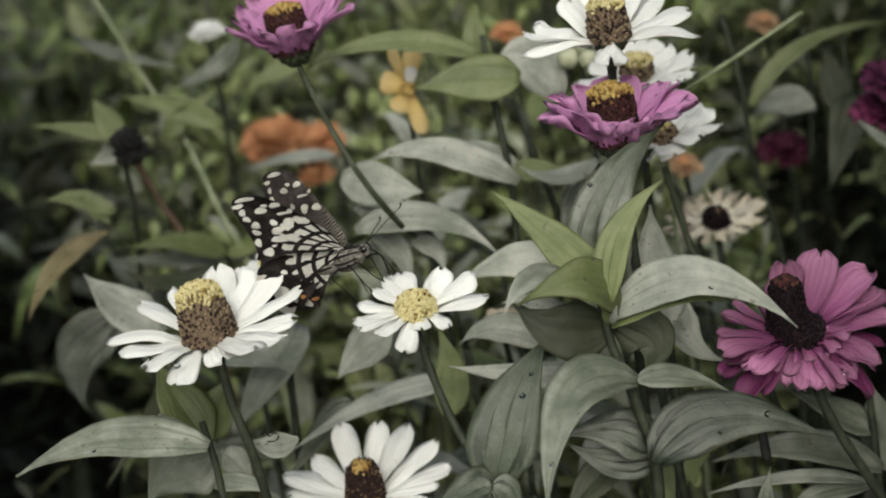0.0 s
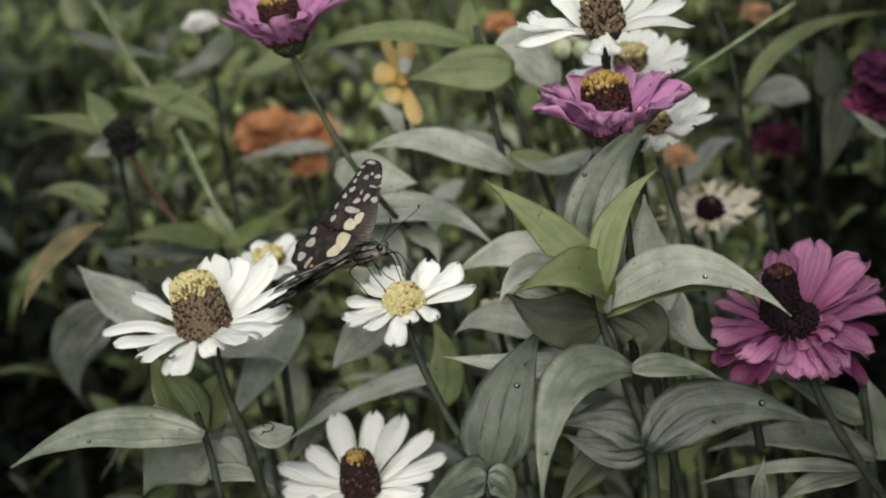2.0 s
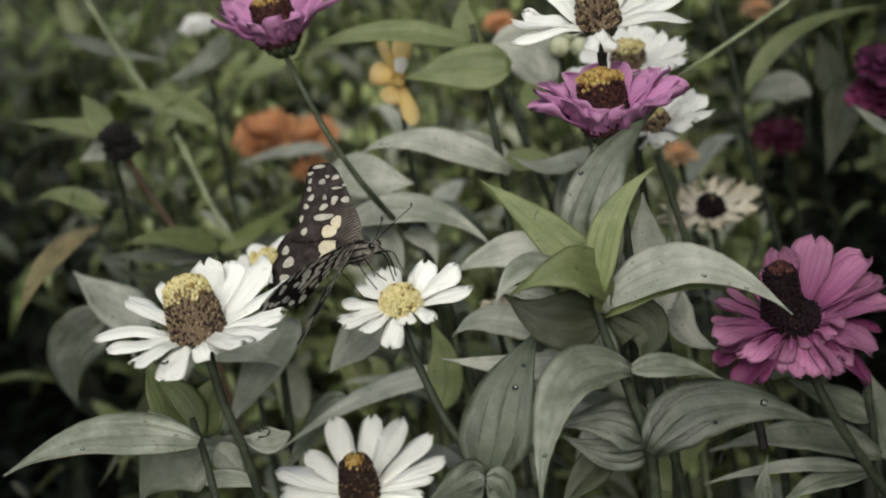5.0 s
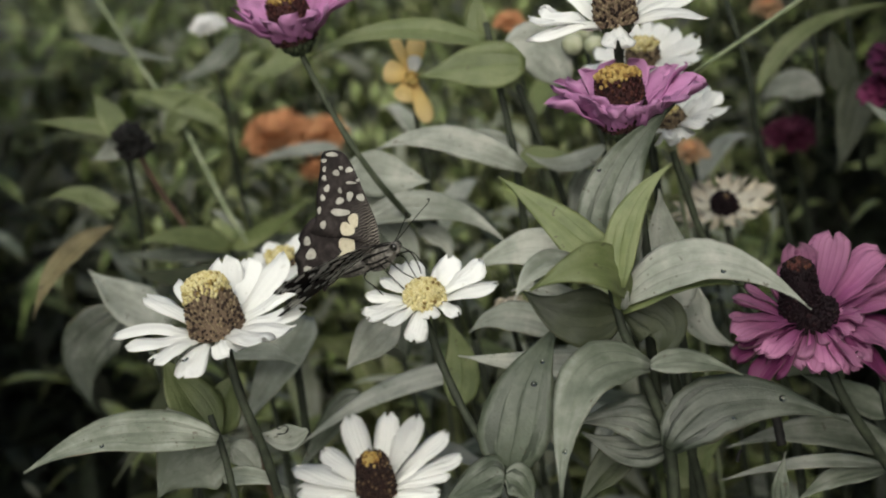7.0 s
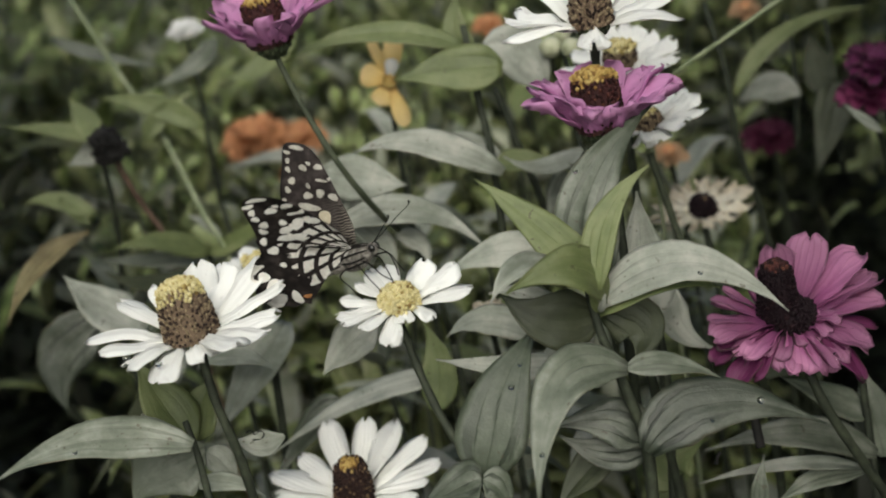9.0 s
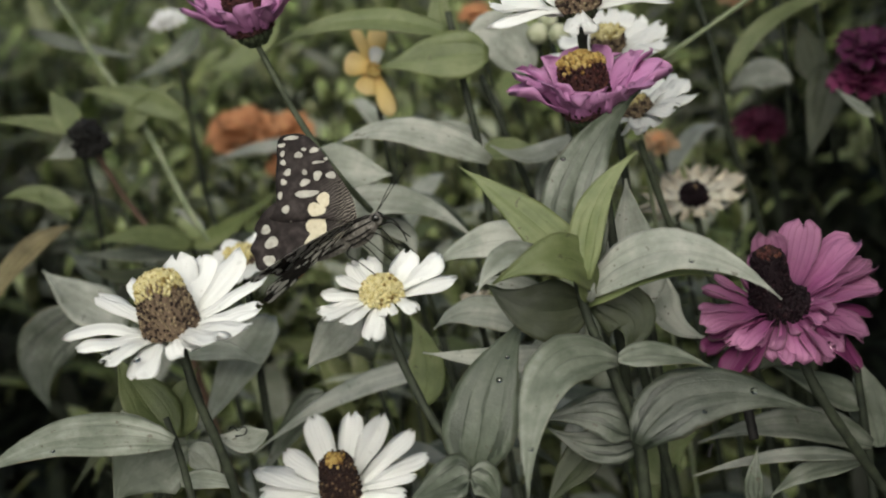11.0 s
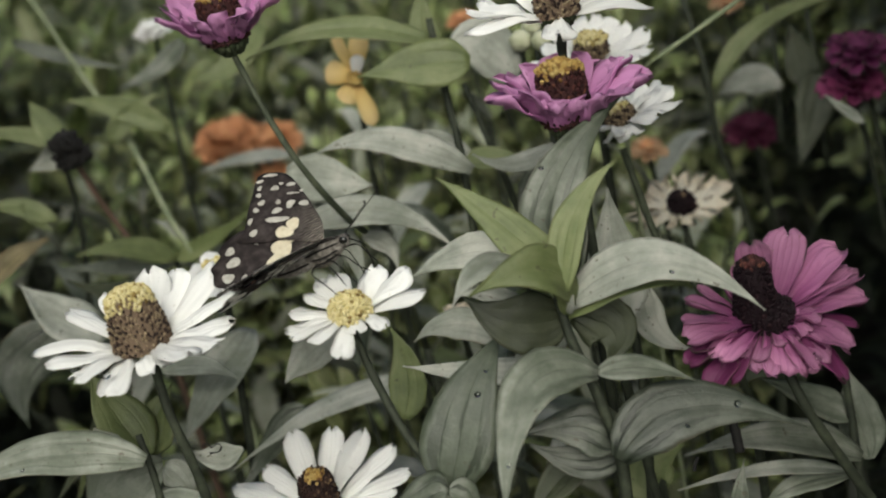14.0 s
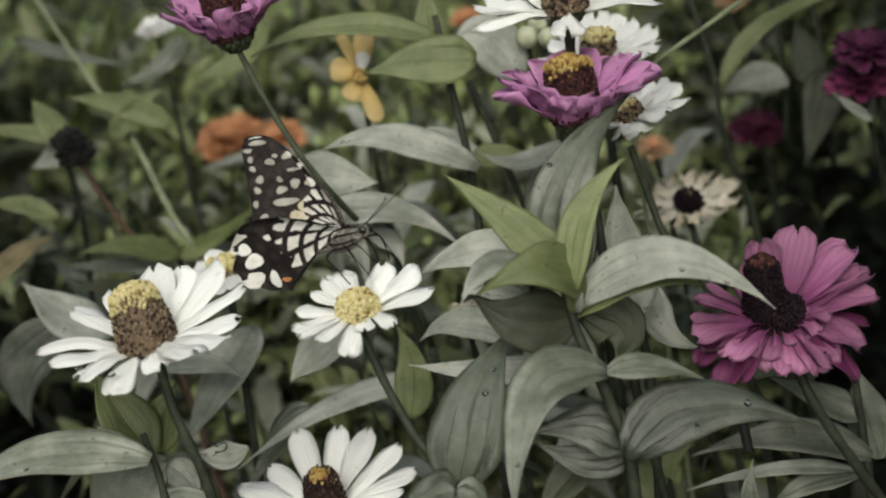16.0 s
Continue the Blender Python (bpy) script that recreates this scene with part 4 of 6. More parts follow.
pink_head = flower(pink_zinnia, (0.1125, 0.0068, 0.4354), (0.05, -0.16, 0.98), [(95, 0.0226, 66, 67, 0.0116), (55, 0.0262, 58, 47, 0.0134), (26, 0.0287, 41, 17, 0.0129), (11, 0.0281, 32, 4, 0.0094), (359, 0.0256, 23, -5, 0.0107), (17, 0.0261, 29, 8, 0.0080), (325, 0.0211, 9, -27, 0.0116), (303, 0.0176, 2, -42, 0.0120), (267, 0.0152, -12, -58, 0.0116), (234, 0.0120, 15, -39, 0.0111), (215, 0.0197, 19, -19, 0.0111), (197, 0.0241, 22, -2, 0.0098), (185, 0.0229, 30, 9, 0.0067), (173, 0.0218, 38, 20, 0.0055), (161, 0.0191, 43, 28, 0.0045), (139, 0.0161, 56, 48, 0.0067), (122, 0.0166, 65, 58, 0.0054), (341, 0.0107, 30, -8, 0.0085), (351, 0.0052, 63, 22, 0.0037), (283, 0.0069, 22, -48, 0.0094), (314, 0.0088, 27, -24, 0.0080), (247, 0.0138, -9, -53, 0.0107), (293, 0.0166, -11, -56, 0.0098), (201, 0.0251, 4, -22, 0.0085, PLUM), (215, 0.0247, -3, -43, 0.0085, PLUM), (223, 0.0202, -5, -45, 0.0080, PLUM), (313, 0.0249, -12, -49, 0.0085, PLUM), (349, 0.0220, 5, -16, 0.0071, PLUM), (200, 0.0218, 10, -13, 0.0071, PLUM)], 0.0120, PINK, 0.0076, 0.0060, DISC_DARK, DISC_DARK, top_from=0.6, beads=260, bead=0.0007, seed=19, notch=0.16, cupped=0.12, crumple=0.3, full=0.80)
disc(pink_head, (0.1092, 0.0071, 0.4387), (-0.02, -0.10, 0.99), 0.0062, 0.0185, DISC_DARK, DISC_RED, 0.3, 380, 0.0006, 0.82, 20)
stem(pink_zinnia, [(0.1164, 0.0023, 0.4188), (0.1198, -0.0021, 0.4079), (0.1286, -0.0043, 0.3893), (0.1435, -0.0052, 0.3603)], 0.0016, 0.00175, STEM)
stem(pink_zinnia, [(0.1635, 0.0048, -0.0200), (0.1535, 0.0008, 0.1801), (0.1435, -0.0052, 0.3603)], 0.00216, 0.0018, STEM)
small_white_zinnia = thing("zinnia_plant", "small cream-white zinnia with a yellow centre behind other flowers", "zinnia", group="zinnias")
flower(small_white_zinnia, (-0.0625, 0.1053, 0.4469), (-0.07, -0.10, 0.99), ring(10, 0.0145, 22, 4, 0, 31, 0.2), 0.0085, WHITE, 0.0044, 0.0050, DISC, FLORET, top_from=0.6, beads=110, seed=33)
stem(small_white_zinnia, [(-0.0628, 0.1082, 0.4409), (-0.0644, 0.1036, 0.4160), (-0.0686, 0.0868, 0.3477)], 0.00136, 0.0017, STEM)
stem(small_white_zinnia, [(-0.0486, 0.0968, -0.0200), (-0.0586, 0.0928, 0.1739), (-0.0686, 0.0868, 0.3477)], 0.00216, 0.0018, STEM)
tall_leafy_plant = thing("zinnia_plant", "tall green zinnia plant with arching leaves behind the flowers", "zinnia", group="zinnias")
leaf(tall_leafy_plant, (0.0370, 0.1129, 0.4658), (0.0077, 0.1194, 0.4818), (-0.0191, 0.1195, 0.4820), (0.10, -0.76, 0.64), 0.0136, LEAF_PALE, fold=8)
leaf(tall_leafy_plant, (0.0394, 0.1340, 0.4645), (0.0273, 0.1378, 0.4740), (0.0167, 0.1388, 0.4766), (0.16, -0.78, 0.61), 0.0064, LEAF_PALE, fold=8)
leaf(tall_leafy_plant, (-0.0287, 0.1002, 0.4611), (0.0020, 0.1003, 0.4613), (0.0248, 0.0933, 0.4438), (0.11, -0.75, 0.65), 0.0129, LEAF_PALE, fold=8)
leaf(tall_leafy_plant, (-0.0245, 0.1103, 0.4593), (-0.0134, 0.1054, 0.4472), (-0.0128, 0.0995, 0.4326), (0.34, -0.81, 0.47), 0.0110, LEAF_PALE, fold=8)
leaf(tall_leafy_plant, (-0.0083, 0.1067, 0.4505), (0.0008, 0.1049, 0.4459), (0.0024, 0.1010, 0.4363), (0.28, -0.80, 0.53), 0.0088, LEAF_PALE, fold=8)
leaf(tall_leafy_plant, (-0.0318, 0.1175, 0.4771), (-0.0154, 0.1154, 0.4719), (-0.0007, 0.1136, 0.4674), (0.03, -0.89, 0.45), 0.0193, LEAF_PALE, fold=6)
leaf(tall_leafy_plant, (-0.0283, 0.1169, 0.4624), (-0.0224, 0.1199, 0.4698), (-0.0287, 0.1233, 0.4781), (0.18, -0.91, 0.37), 0.0133, LEAF_PALE, fold=6)
leaf(tall_leafy_plant, (0.0440, 0.1279, 0.5029), (0.0244, 0.1290, 0.5055), (0.0016, 0.1289, 0.5053), (0.01, -0.87, 0.49), 0.0202, LEAF_YOUNG, fold=8)
leaf(tall_leafy_plant, (0.0337, 0.1513, 0.5073), (-0.0035, 0.1562, 0.5194), (-0.0404, 0.1540, 0.5141), (0.03, -0.74, 0.67), 0.0110, LEAF_YOUNG, fold=8)
leaf(tall_leafy_plant, (0.0613, 0.1531, 0.4852), (0.0506, 0.1605, 0.5034), (0.0373, 0.1598, 0.5019), (0.00, -0.93, 0.38), 0.0221, LEAF_PALE, fold=8)
leaf(tall_leafy_plant, (0.0688, 0.1143, 0.4693), (0.0525, 0.1127, 0.4653), (0.0380, 0.1152, 0.4714), (0.03, -0.66, 0.75), 0.0088, LEAF_PALE, fold=8)
leaf(tall_leafy_plant, (0.0361, 0.1238, 0.4660), (0.0484, 0.1234, 0.4650), (0.0642, 0.1206, 0.4582), (0.12, -0.68, 0.72), 0.0112, LEAF_YOUNG, fold=8)
leaf(tall_leafy_plant, (0.0331, 0.1585, 0.4986), (0.0298, 0.1641, 0.5123), (0.0338, 0.1700, 0.5270), (-0.23, -0.90, 0.37), 0.0140, LEAF_YOUNG, fold=10)
leaf(tall_leafy_plant, (-0.0093, 0.1635, 0.4576), (-0.0215, 0.1533, 0.4323), (-0.0216, 0.1478, 0.4186), (-0.13, -0.91, 0.41), 0.0145, LEAF, fold=10)
leaf(tall_leafy_plant, (0.0710, 0.1297, 0.4539), (0.0601, 0.1261, 0.4450), (0.0535, 0.1196, 0.4288), (-0.22, -0.84, 0.49), 0.0183, LEAF, fold=10)
stem(tall_leafy_plant, [(0.0324, 0.1449, 0.5182), (0.0332, 0.1346, 0.4928), (0.0345, 0.1243, 0.4673), (0.0337, 0.1217, 0.4342), (0.0322, 0.1242, 0.3869)], 0.00136, 0.0017, STEM)
stem(tall_leafy_plant, [(0.0522, 0.1342, -0.0200), (0.0422, 0.1302, 0.1935), (0.0322, 0.1242, 0.3869)], 0.00216, 0.0018, STEM)
stem(tall_leafy_plant, [(0.0418, 0.1544, 0.4884), (0.0477, 0.1443, 0.4633), (0.0540, 0.1388, 0.4365), (0.0574, 0.1316, 0.4052)], 0.00119, 0.00153, STEM)
right_plant = thing("zinnia_plant", "grey-green leafy plant with long narrow leaves", "zinnia", group="zinnias")
leaf(right_plant, (0.1446, 0.0207, 0.3710), (0.1186, 0.0253, 0.3823), (0.0855, 0.0252, 0.3821), (0.12, -0.51, 0.85), 0.0150, LEAF_SOFT, fold=8)
leaf(right_plant, (0.1349, 0.0110, 0.3738), (0.1103, 0.0130, 0.3786), (0.0797, 0.0126, 0.3777), (0.06, -0.29, 0.95), 0.0070, LEAF_PALE, fold=8)
leaf(right_plant, (0.1361, 0.0104, 0.3721), (0.1189, 0.0104, 0.3722), (0.1041, 0.0081, 0.3665), (-0.14, -0.31, 0.94), 0.0097, LEAF_SOFT, fold=8)
leaf(right_plant, (0.0967, -0.0007, 0.3715), (0.0975, 0.0022, 0.3785), (0.1009, 0.0062, 0.3886), (-0.26, -0.87, 0.42), 0.0068, LEAF, fold=8)
leaf(right_plant, (0.1479, 0.0346, 0.3776), (0.1341, 0.0385, 0.3866), (0.1175, 0.0380, 0.3981), (0.05, -0.62, 0.78), 0.0128, LEAF_SOFT, fold=7)
leaf(right_plant, (0.1501, 0.0290, 0.3637), (0.1525, 0.0436, 0.3734), (0.1526, 0.0542, 0.3864), (-0.10, -0.75, 0.66), 0.0166, LEAF_SOFT, fold=8, peak=0.5)
leaf(right_plant, (0.0784, 0.0393, 0.3636), (0.0762, 0.0414, 0.3688), (0.0911, 0.0439, 0.3751), (-0.39, -0.62, 0.68), 0.0206, LEAF_YOUNG, fold=8)
leaf(right_plant, (0.1354, 0.0561, 0.3786), (0.1289, 0.0606, 0.3896), (0.1150, 0.0583, 0.3840), (0.11, -0.71, 0.70), 0.0169, LEAF_DARK, fold=8)
stem(right_plant, [(0.0985, 0.0081, 0.4065), (0.0988, 0.0056, 0.4003), (0.0990, 0.0029, 0.3936)], 0.0016, 0.0016, SEED)
stem(right_plant, [(0.0866, 0.0075, 0.3918), (0.0853, 0.0069, 0.3902), (0.0845, 0.0060, 0.3881)], 0.0006, 0.0007, SEED)
stem(right_plant, [(0.1471, 0.0407, 0.3939), (0.1458, 0.0293, 0.3656), (0.1443, 0.0217, 0.3468)], 0.00136, 0.0017, STEM)
stem(right_plant, [(0.1643, 0.0317, -0.0200), (0.1543, 0.0277, 0.1734), (0.1443, 0.0217, 0.3468)], 0.00216, 0.0018, STEM)
far_right_plant = thing("zinnia_plant", "tall plant with drooping leaves and long stems", "zinnia", group="zinnias")
leaf(far_right_plant, (0.1569, 0.2136, 0.4481), (0.1855, 0.2232, 0.4719), (0.2317, 0.2247, 0.4755), (-0.13, -0.75, 0.65), 0.0090, LEAF_YOUNG, fold=8)
leaf(far_right_plant, (0.1992, 0.2497, 0.4307), (0.1847, 0.2523, 0.4371), (0.1681, 0.2504, 0.4324), (-0.00, -0.93, 0.37), 0.0169, LEAF_PALE, fold=8, peak=0.6)
leaf(far_right_plant, (0.2143, 0.2319, 0.4399), (0.2048, 0.2247, 0.4222), (0.1928, 0.2157, 0.3998), (-0.24, -0.85, 0.47), 0.0223, LEAF_DARK, fold=6, peak=0.25)
leaf(far_right_plant, (0.2117, 0.2489, 0.4287), (0.2102, 0.2549, 0.4435), (0.2084, 0.2614, 0.4596), (-0.32, -0.89, 0.33), 0.0174, LEAF_DARK, fold=6)
leaf(far_right_plant, (0.2030, 0.1559, 0.4388), (0.1957, 0.1587, 0.4456), (0.1889, 0.1615, 0.4524), (0.18, -0.84, 0.52), 0.0053, LEAF_PALE, fold=8)
stem(far_right_plant, [(0.1502, 0.2306, 0.4901), (0.1546, 0.2173, 0.4571), (0.1564, 0.2137, 0.4216), (0.1645, 0.2113, 0.3890), (0.1695, 0.2046, 0.3457)], 0.00136, 0.0017, STEM)
stem(far_right_plant, [(0.2025, 0.2750, 0.4666), (0.2022, 0.2653, 0.4424), (0.1992, 0.2587, 0.3996)], 0.00119, 0.00153, STEM)
stem(far_right_plant, [(0.2217, 0.2727, 0.4607), (0.2204, 0.2608, 0.4314), (0.2201, 0.2530, 0.3853)], 0.00119, 0.00153, STEM)
stem(far_right_plant, [(0.1895, 0.2146, -0.0200), (0.1795, 0.2106, 0.1729), (0.1695, 0.2046, 0.3457)], 0.00216, 0.0018, STEM)
grass_stalk = thing("grass_blade", "long pale dry grass blade", "grass", group="grass blades")
stem(grass_stalk, [(0.1569, 0.1309, 0.5103), (0.1326, 0.1267, 0.4998), (0.1109, 0.1231, 0.4909), (0.0983, 0.1303, 0.4821)], 0.00102, 0.00076, STEM_PALE)
stem(grass_stalk, [(0.1183, 0.1403, -0.0200), (0.1083, 0.1363, 0.2411), (0.0983, 0.1303, 0.4821)], 0.00108, 0.0009, STEM_PALE)
straw_stalk = thing("grass_blade", "pale straight dry stalk leaning across the leaves", "grass", group="grass blades")
stem(straw_stalk, [(-0.1549, 0.3130, 0.5339), (-0.1342, 0.2945, 0.4882), (-0.1183, 0.2739, 0.4639), (-0.0996, 0.2288, 0.4322), (-0.0902, 0.2127, 0.4190)], 0.00136, 0.00153, STEM_PALE)
stem(straw_stalk, [(-0.0702, 0.2227, -0.0200), (-0.0802, 0.2187, 0.2095), (-0.0902, 0.2127, 0.4190)], 0.00216, 0.0018, STEM_PALE)
leaf(straw_stalk, (-0.0935, 0.2242, 0.4210), (-0.1003, 0.2273, 0.4285), (-0.1078, 0.2291, 0.4331), (0.27, -0.73, 0.62), 0.0054, LEAF_PALE)
yellow_flower = thing("yellow_flower", "pale yellow garden flower with narrow petals and a white bud", "flower", group="far flowers")
flower(yellow_flower, (-0.0004, 0.1680, 0.4953), (0.10, -0.95, 0.29), [(105, 0.0186, 12, 4, 0.0053), (73, 0.0175, 8, 0, 0.0086), (153, 0.0116, 5, -8, 0.0105), (237, 0.0098, 4, -10, 0.0100), (282, 0.0194, -2, -8, 0.0081), (73, 0.0090, 40, 10, 0.0062, WHITE)], 0.0095, YELLOW, 0.0016, 0.0015, FLORET_OCHRE, FLORET_OCHRE, beads=40)
stem(yellow_flower, [(-0.0007, 0.1972, 0.4875), (-0.0018, 0.1954, 0.4564), (-0.0018, 0.2005, 0.4157)], 0.00102, 0.00136, STEM)
stem(yellow_flower, [(0.0182, 0.2105, -0.0200), (0.0082, 0.2065, 0.2078), (-0.0018, 0.2005, 0.4157)], 0.00216, 0.0018, STEM)
marigold = thing("garden_flower", "ruffled orange marigold with two flower heads behind the leaves", "flower", group="far flowers")
flower(marigold, (-0.0889, 0.4142, 0.4107), (0.00, -0.26, 0.97), ring(13, 0.0185, 4, -14, 0, 72) + ring(12, 0.0155, 28, 8, 14, 73) + ring(9, 0.0138, 55, 35, 5, 74), 0.0115, ORANGE, 0.0057, 0.0069, ORANGE, ORANGE, beads=60, bead=0.0012, notch=0.6, cupped=0.4)
flower(marigold, (-0.0640, 0.4224, 0.4044), (0.05, -0.26, 0.97), ring(11, 0.0160, 4, -14, 9, 172) + ring(9, 0.0130, 30, 10, 20, 173) + ring(7, 0.0100, 55, 35, 5, 174), 0.0100, ORANGE, 0.0045, 0.0060, ORANGE, ORANGE, beads=50, bead=0.0012, notch=0.6, cupped=0.4)
stem(marigold, [(-0.0643, 0.4217, 0.4024), (-0.0705, 0.4161, 0.3887), (-0.0759, 0.4016, 0.3794)], 0.0011, 0.0013, STEM)
leaf(marigold, (-0.0501, 0.3707, 0.4097), (-0.0762, 0.3669, 0.4137), (-0.1044, 0.3610, 0.4123), (0.02, -0.55, 0.83), 0.0105, LEAF_PALE, fold=8)
stem(marigold, [(-0.0756, 0.4141, 0.3970), (-0.0741, 0.4168, 0.3638), (-0.0754, 0.4091, 0.2912)], 0.00119, 0.00153, STEM)
stem(marigold, [(-0.0554, 0.4191, -0.0200), (-0.0654, 0.4151, 0.1456), (-0.0754, 0.4091, 0.2912)], 0.00216, 0.0018, STEM)
small_marigold = thing("garden_flower", "small orange marigold low behind the leaves", "flower", group="far flowers")
flower(small_marigold, (-0.0679, 0.4149, 0.3856), (0.00, -0.26, 0.97), ring(13, 0.0104, 4, -14, 0, 73) + ring(12, 0.0088, 28, 8, 14, 74) + ring(9, 0.0066, 55, 35, 5, 75), 0.0055, ORANGE, 0.0027, 0.0033, ORANGE, ORANGE, beads=60, bead=0.0012, notch=0.6, cupped=0.4)
stem(small_marigold, [(-0.0684, 0.4180, 0.3799), (-0.0676, 0.4186, 0.3414), (-0.0686, 0.4103, 0.2676)], 0.00119, 0.00153, STEM)
stem(small_marigold, [(-0.0486, 0.4203, -0.0200), (-0.0586, 0.4163, 0.1338), (-0.0686, 0.4103, 0.2676)], 0.00216, 0.0018, STEM)
crimson_flower = thing("garden_flower", "dark crimson flower deep among stems", "flower", group="far flowers")
flower(crimson_flower, (0.1916, 0.2807, 0.4005), (0.00, -0.26, 0.97), ring(13, 0.0123, 4, -14, 0, 74) + ring(12, 0.0104, 28, 8, 14, 75) + ring(9, 0.0078, 55, 35, 5, 76), 0.0065, CRIMSON, 0.0032, 0.0039, CRIMSON, CRIMSON, beads=60, bead=0.0012, notch=0.6, cupped=0.4)
stem(crimson_flower, [(0.1927, 0.2834, 0.3939), (0.1989, 0.2865, 0.3616), (0.2051, 0.2821, 0.2973)], 0.00119, 0.00153, STEM)
stem(crimson_flower, [(0.2251, 0.2921, -0.0200), (0.2151, 0.2881, 0.1486), (0.2051, 0.2821, 0.2973)], 0.00216, 0.0018, STEM)
magenta_flower = thing("garden_flower", "magenta zinnia on a tall stem", "flower", group="far flowers")
flower(magenta_flower, (0.2098, 0.1763, 0.4626), (0.00, -0.26, 0.97), ring(13, 0.0123, 4, -14, 0, 75) + ring(12, 0.0104, 28, 8, 14, 76) + ring(9, 0.0078, 55, 35, 5, 77), 0.0065, PLUM, 0.0032, 0.0039, PLUM, PLUM, beads=60, bead=0.0012, notch=0.6, cupped=0.4)
stem(magenta_flower, [(0.2113, 0.1791, 0.4562), (0.2187, 0.1847, 0.4300), (0.2267, 0.1844, 0.3759)], 0.00119, 0.00153, STEM)
stem(magenta_flower, [(0.2467, 0.1944, -0.0200), (0.2367, 0.1904, 0.1879), (0.2267, 0.1844, 0.3759)], 0.00216, 0.0018, STEM)
magenta_low = thing("garden_flower", "deep magenta zinnia with dark petals", "flower", group="far flowers")
flower(magenta_low, (0.2082, 0.1810, 0.4475), (0.00, -0.26, 0.97), ring(13, 0.0123, 4, -14, 0, 81) + ring(12, 0.0104, 28, 8, 14, 82) + ring(9, 0.0078, 55, 35, 5, 83), 0.0065, MAGENTA, 0.0032, 0.0039, CRIMSON, CRIMSON, beads=60, bead=0.0012, notch=0.6, cupped=0.4)
stem(magenta_low, [(0.2097, 0.1838, 0.4410), (0.2170, 0.1891, 0.4140), (0.2247, 0.1883, 0.3587)], 0.00119, 0.00153, STEM)
stem(magenta_low, [(0.2447, 0.1983, -0.0200), (0.2347, 0.1943, 0.1793), (0.2247, 0.1883, 0.3587)], 0.00216, 0.0018, STEM)
orange_bloom = thing("garden_flower", "small orange flower behind a white zinnia", "flower", group="far flowers")
flower(orange_bloom, (0.1255, 0.2243, 0.4211), (0.00, -0.26, 0.97), ring(13, 0.0076, 4, -14, 0, 76) + ring(12, 0.0064, 28, 8, 14, 77) + ring(9, 0.0048, 55, 35, 5, 78), 0.0040, APRICOT, 0.0020, 0.0024, ORANGE, ORANGE, beads=60, bead=0.0012, notch=0.6, cupped=0.4)
stem(orange_bloom, [(0.1265, 0.2278, 0.4163), (0.1311, 0.2313, 0.3850), (0.1357, 0.2288, 0.3254)], 0.00119, 0.00153, STEM)
stem(orange_bloom, [(0.1557, 0.2388, -0.0200), (0.1457, 0.2348, 0.1627), (0.1357, 0.2288, 0.3254)], 0.00216, 0.0018, STEM)
far_white = thing("garden_flower", "small white flower far behind", "flower", group="far flowers")
flower(far_white, (-0.1079, 0.3622, 0.4955), (0.00, -0.26, 0.97), ring(13, 0.0086, 4, -14, 0, 77) + ring(12, 0.0072, 28, 8, 14, 78) + ring(9, 0.0054, 55, 35, 5, 79), 0.0045, WHITE, 0.0022, 0.0027, WHITE, WHITE, beads=60, bead=0.0012, notch=0.6, cupped=0.4)
stem(far_white, [(-0.1086, 0.3658, 0.4912), (-0.1091, 0.3686, 0.4578), (-0.1115, 0.3641, 0.3934)], 0.00119, 0.00153, STEM)
stem(far_white, [(-0.0915, 0.3741, -0.0200), (-0.1015, 0.3701, 0.1967), (-0.1115, 0.3641, 0.3934)], 0.00216, 0.0018, STEM)
top_orange = thing("garden_flower", "small orange flower far behind", "flower", group="far flowers")
flower(top_orange, (0.2106, 0.3750, 0.4470), (0.00, -0.26, 0.97), ring(13, 0.0086, 4, -14, 0, 78) + ring(12, 0.0072, 28, 8, 14, 79) + ring(9, 0.0054, 55, 35, 5, 80), 0.0045, APRICOT, 0.0022, 0.0027, ORANGE, ORANGE, beads=60, bead=0.0012, notch=0.6, cupped=0.4)
stem(top_orange, [(0.2121, 0.3785, 0.4424), (0.2181, 0.3803, 0.4068), (0.2243, 0.3744, 0.3389)], 0.00119, 0.00153, STEM)
stem(top_orange, [(0.2443, 0.3844, -0.0200), (0.2343, 0.3804, 0.1694), (0.2243, 0.3744, 0.3389)], 0.00216, 0.0018, STEM)
rust_bloom = thing("garden_flower", "small rust-orange flower among leaves", "flower", group="far flowers")
flower(rust_bloom, (0.0606, 0.3816, 0.4635), (0.00, -0.26, 0.97), ring(13, 0.0086, 4, -14, 0, 79) + ring(12, 0.0072, 28, 8, 14, 80) + ring(9, 0.0054, 55, 35, 5, 81), 0.0045, ORANGE, 0.0022, 0.0027, ORANGE, ORANGE, beads=60, bead=0.0012, notch=0.6, cupped=0.4)
stem(rust_bloom, [(0.0610, 0.3852, 0.4590), (0.0640, 0.3871, 0.4237), (0.0662, 0.3814, 0.3562)], 0.00119, 0.00153, STEM)
stem(rust_bloom, [(0.0862, 0.3914, -0.0200), (0.0762, 0.3874, 0.1781), (0.0662, 0.3814, 0.3562)], 0.00216, 0.0018, STEM)
peach_bloom = thing("garden_flower", "withered peach flower low among leaves", "flower", group="far flowers")
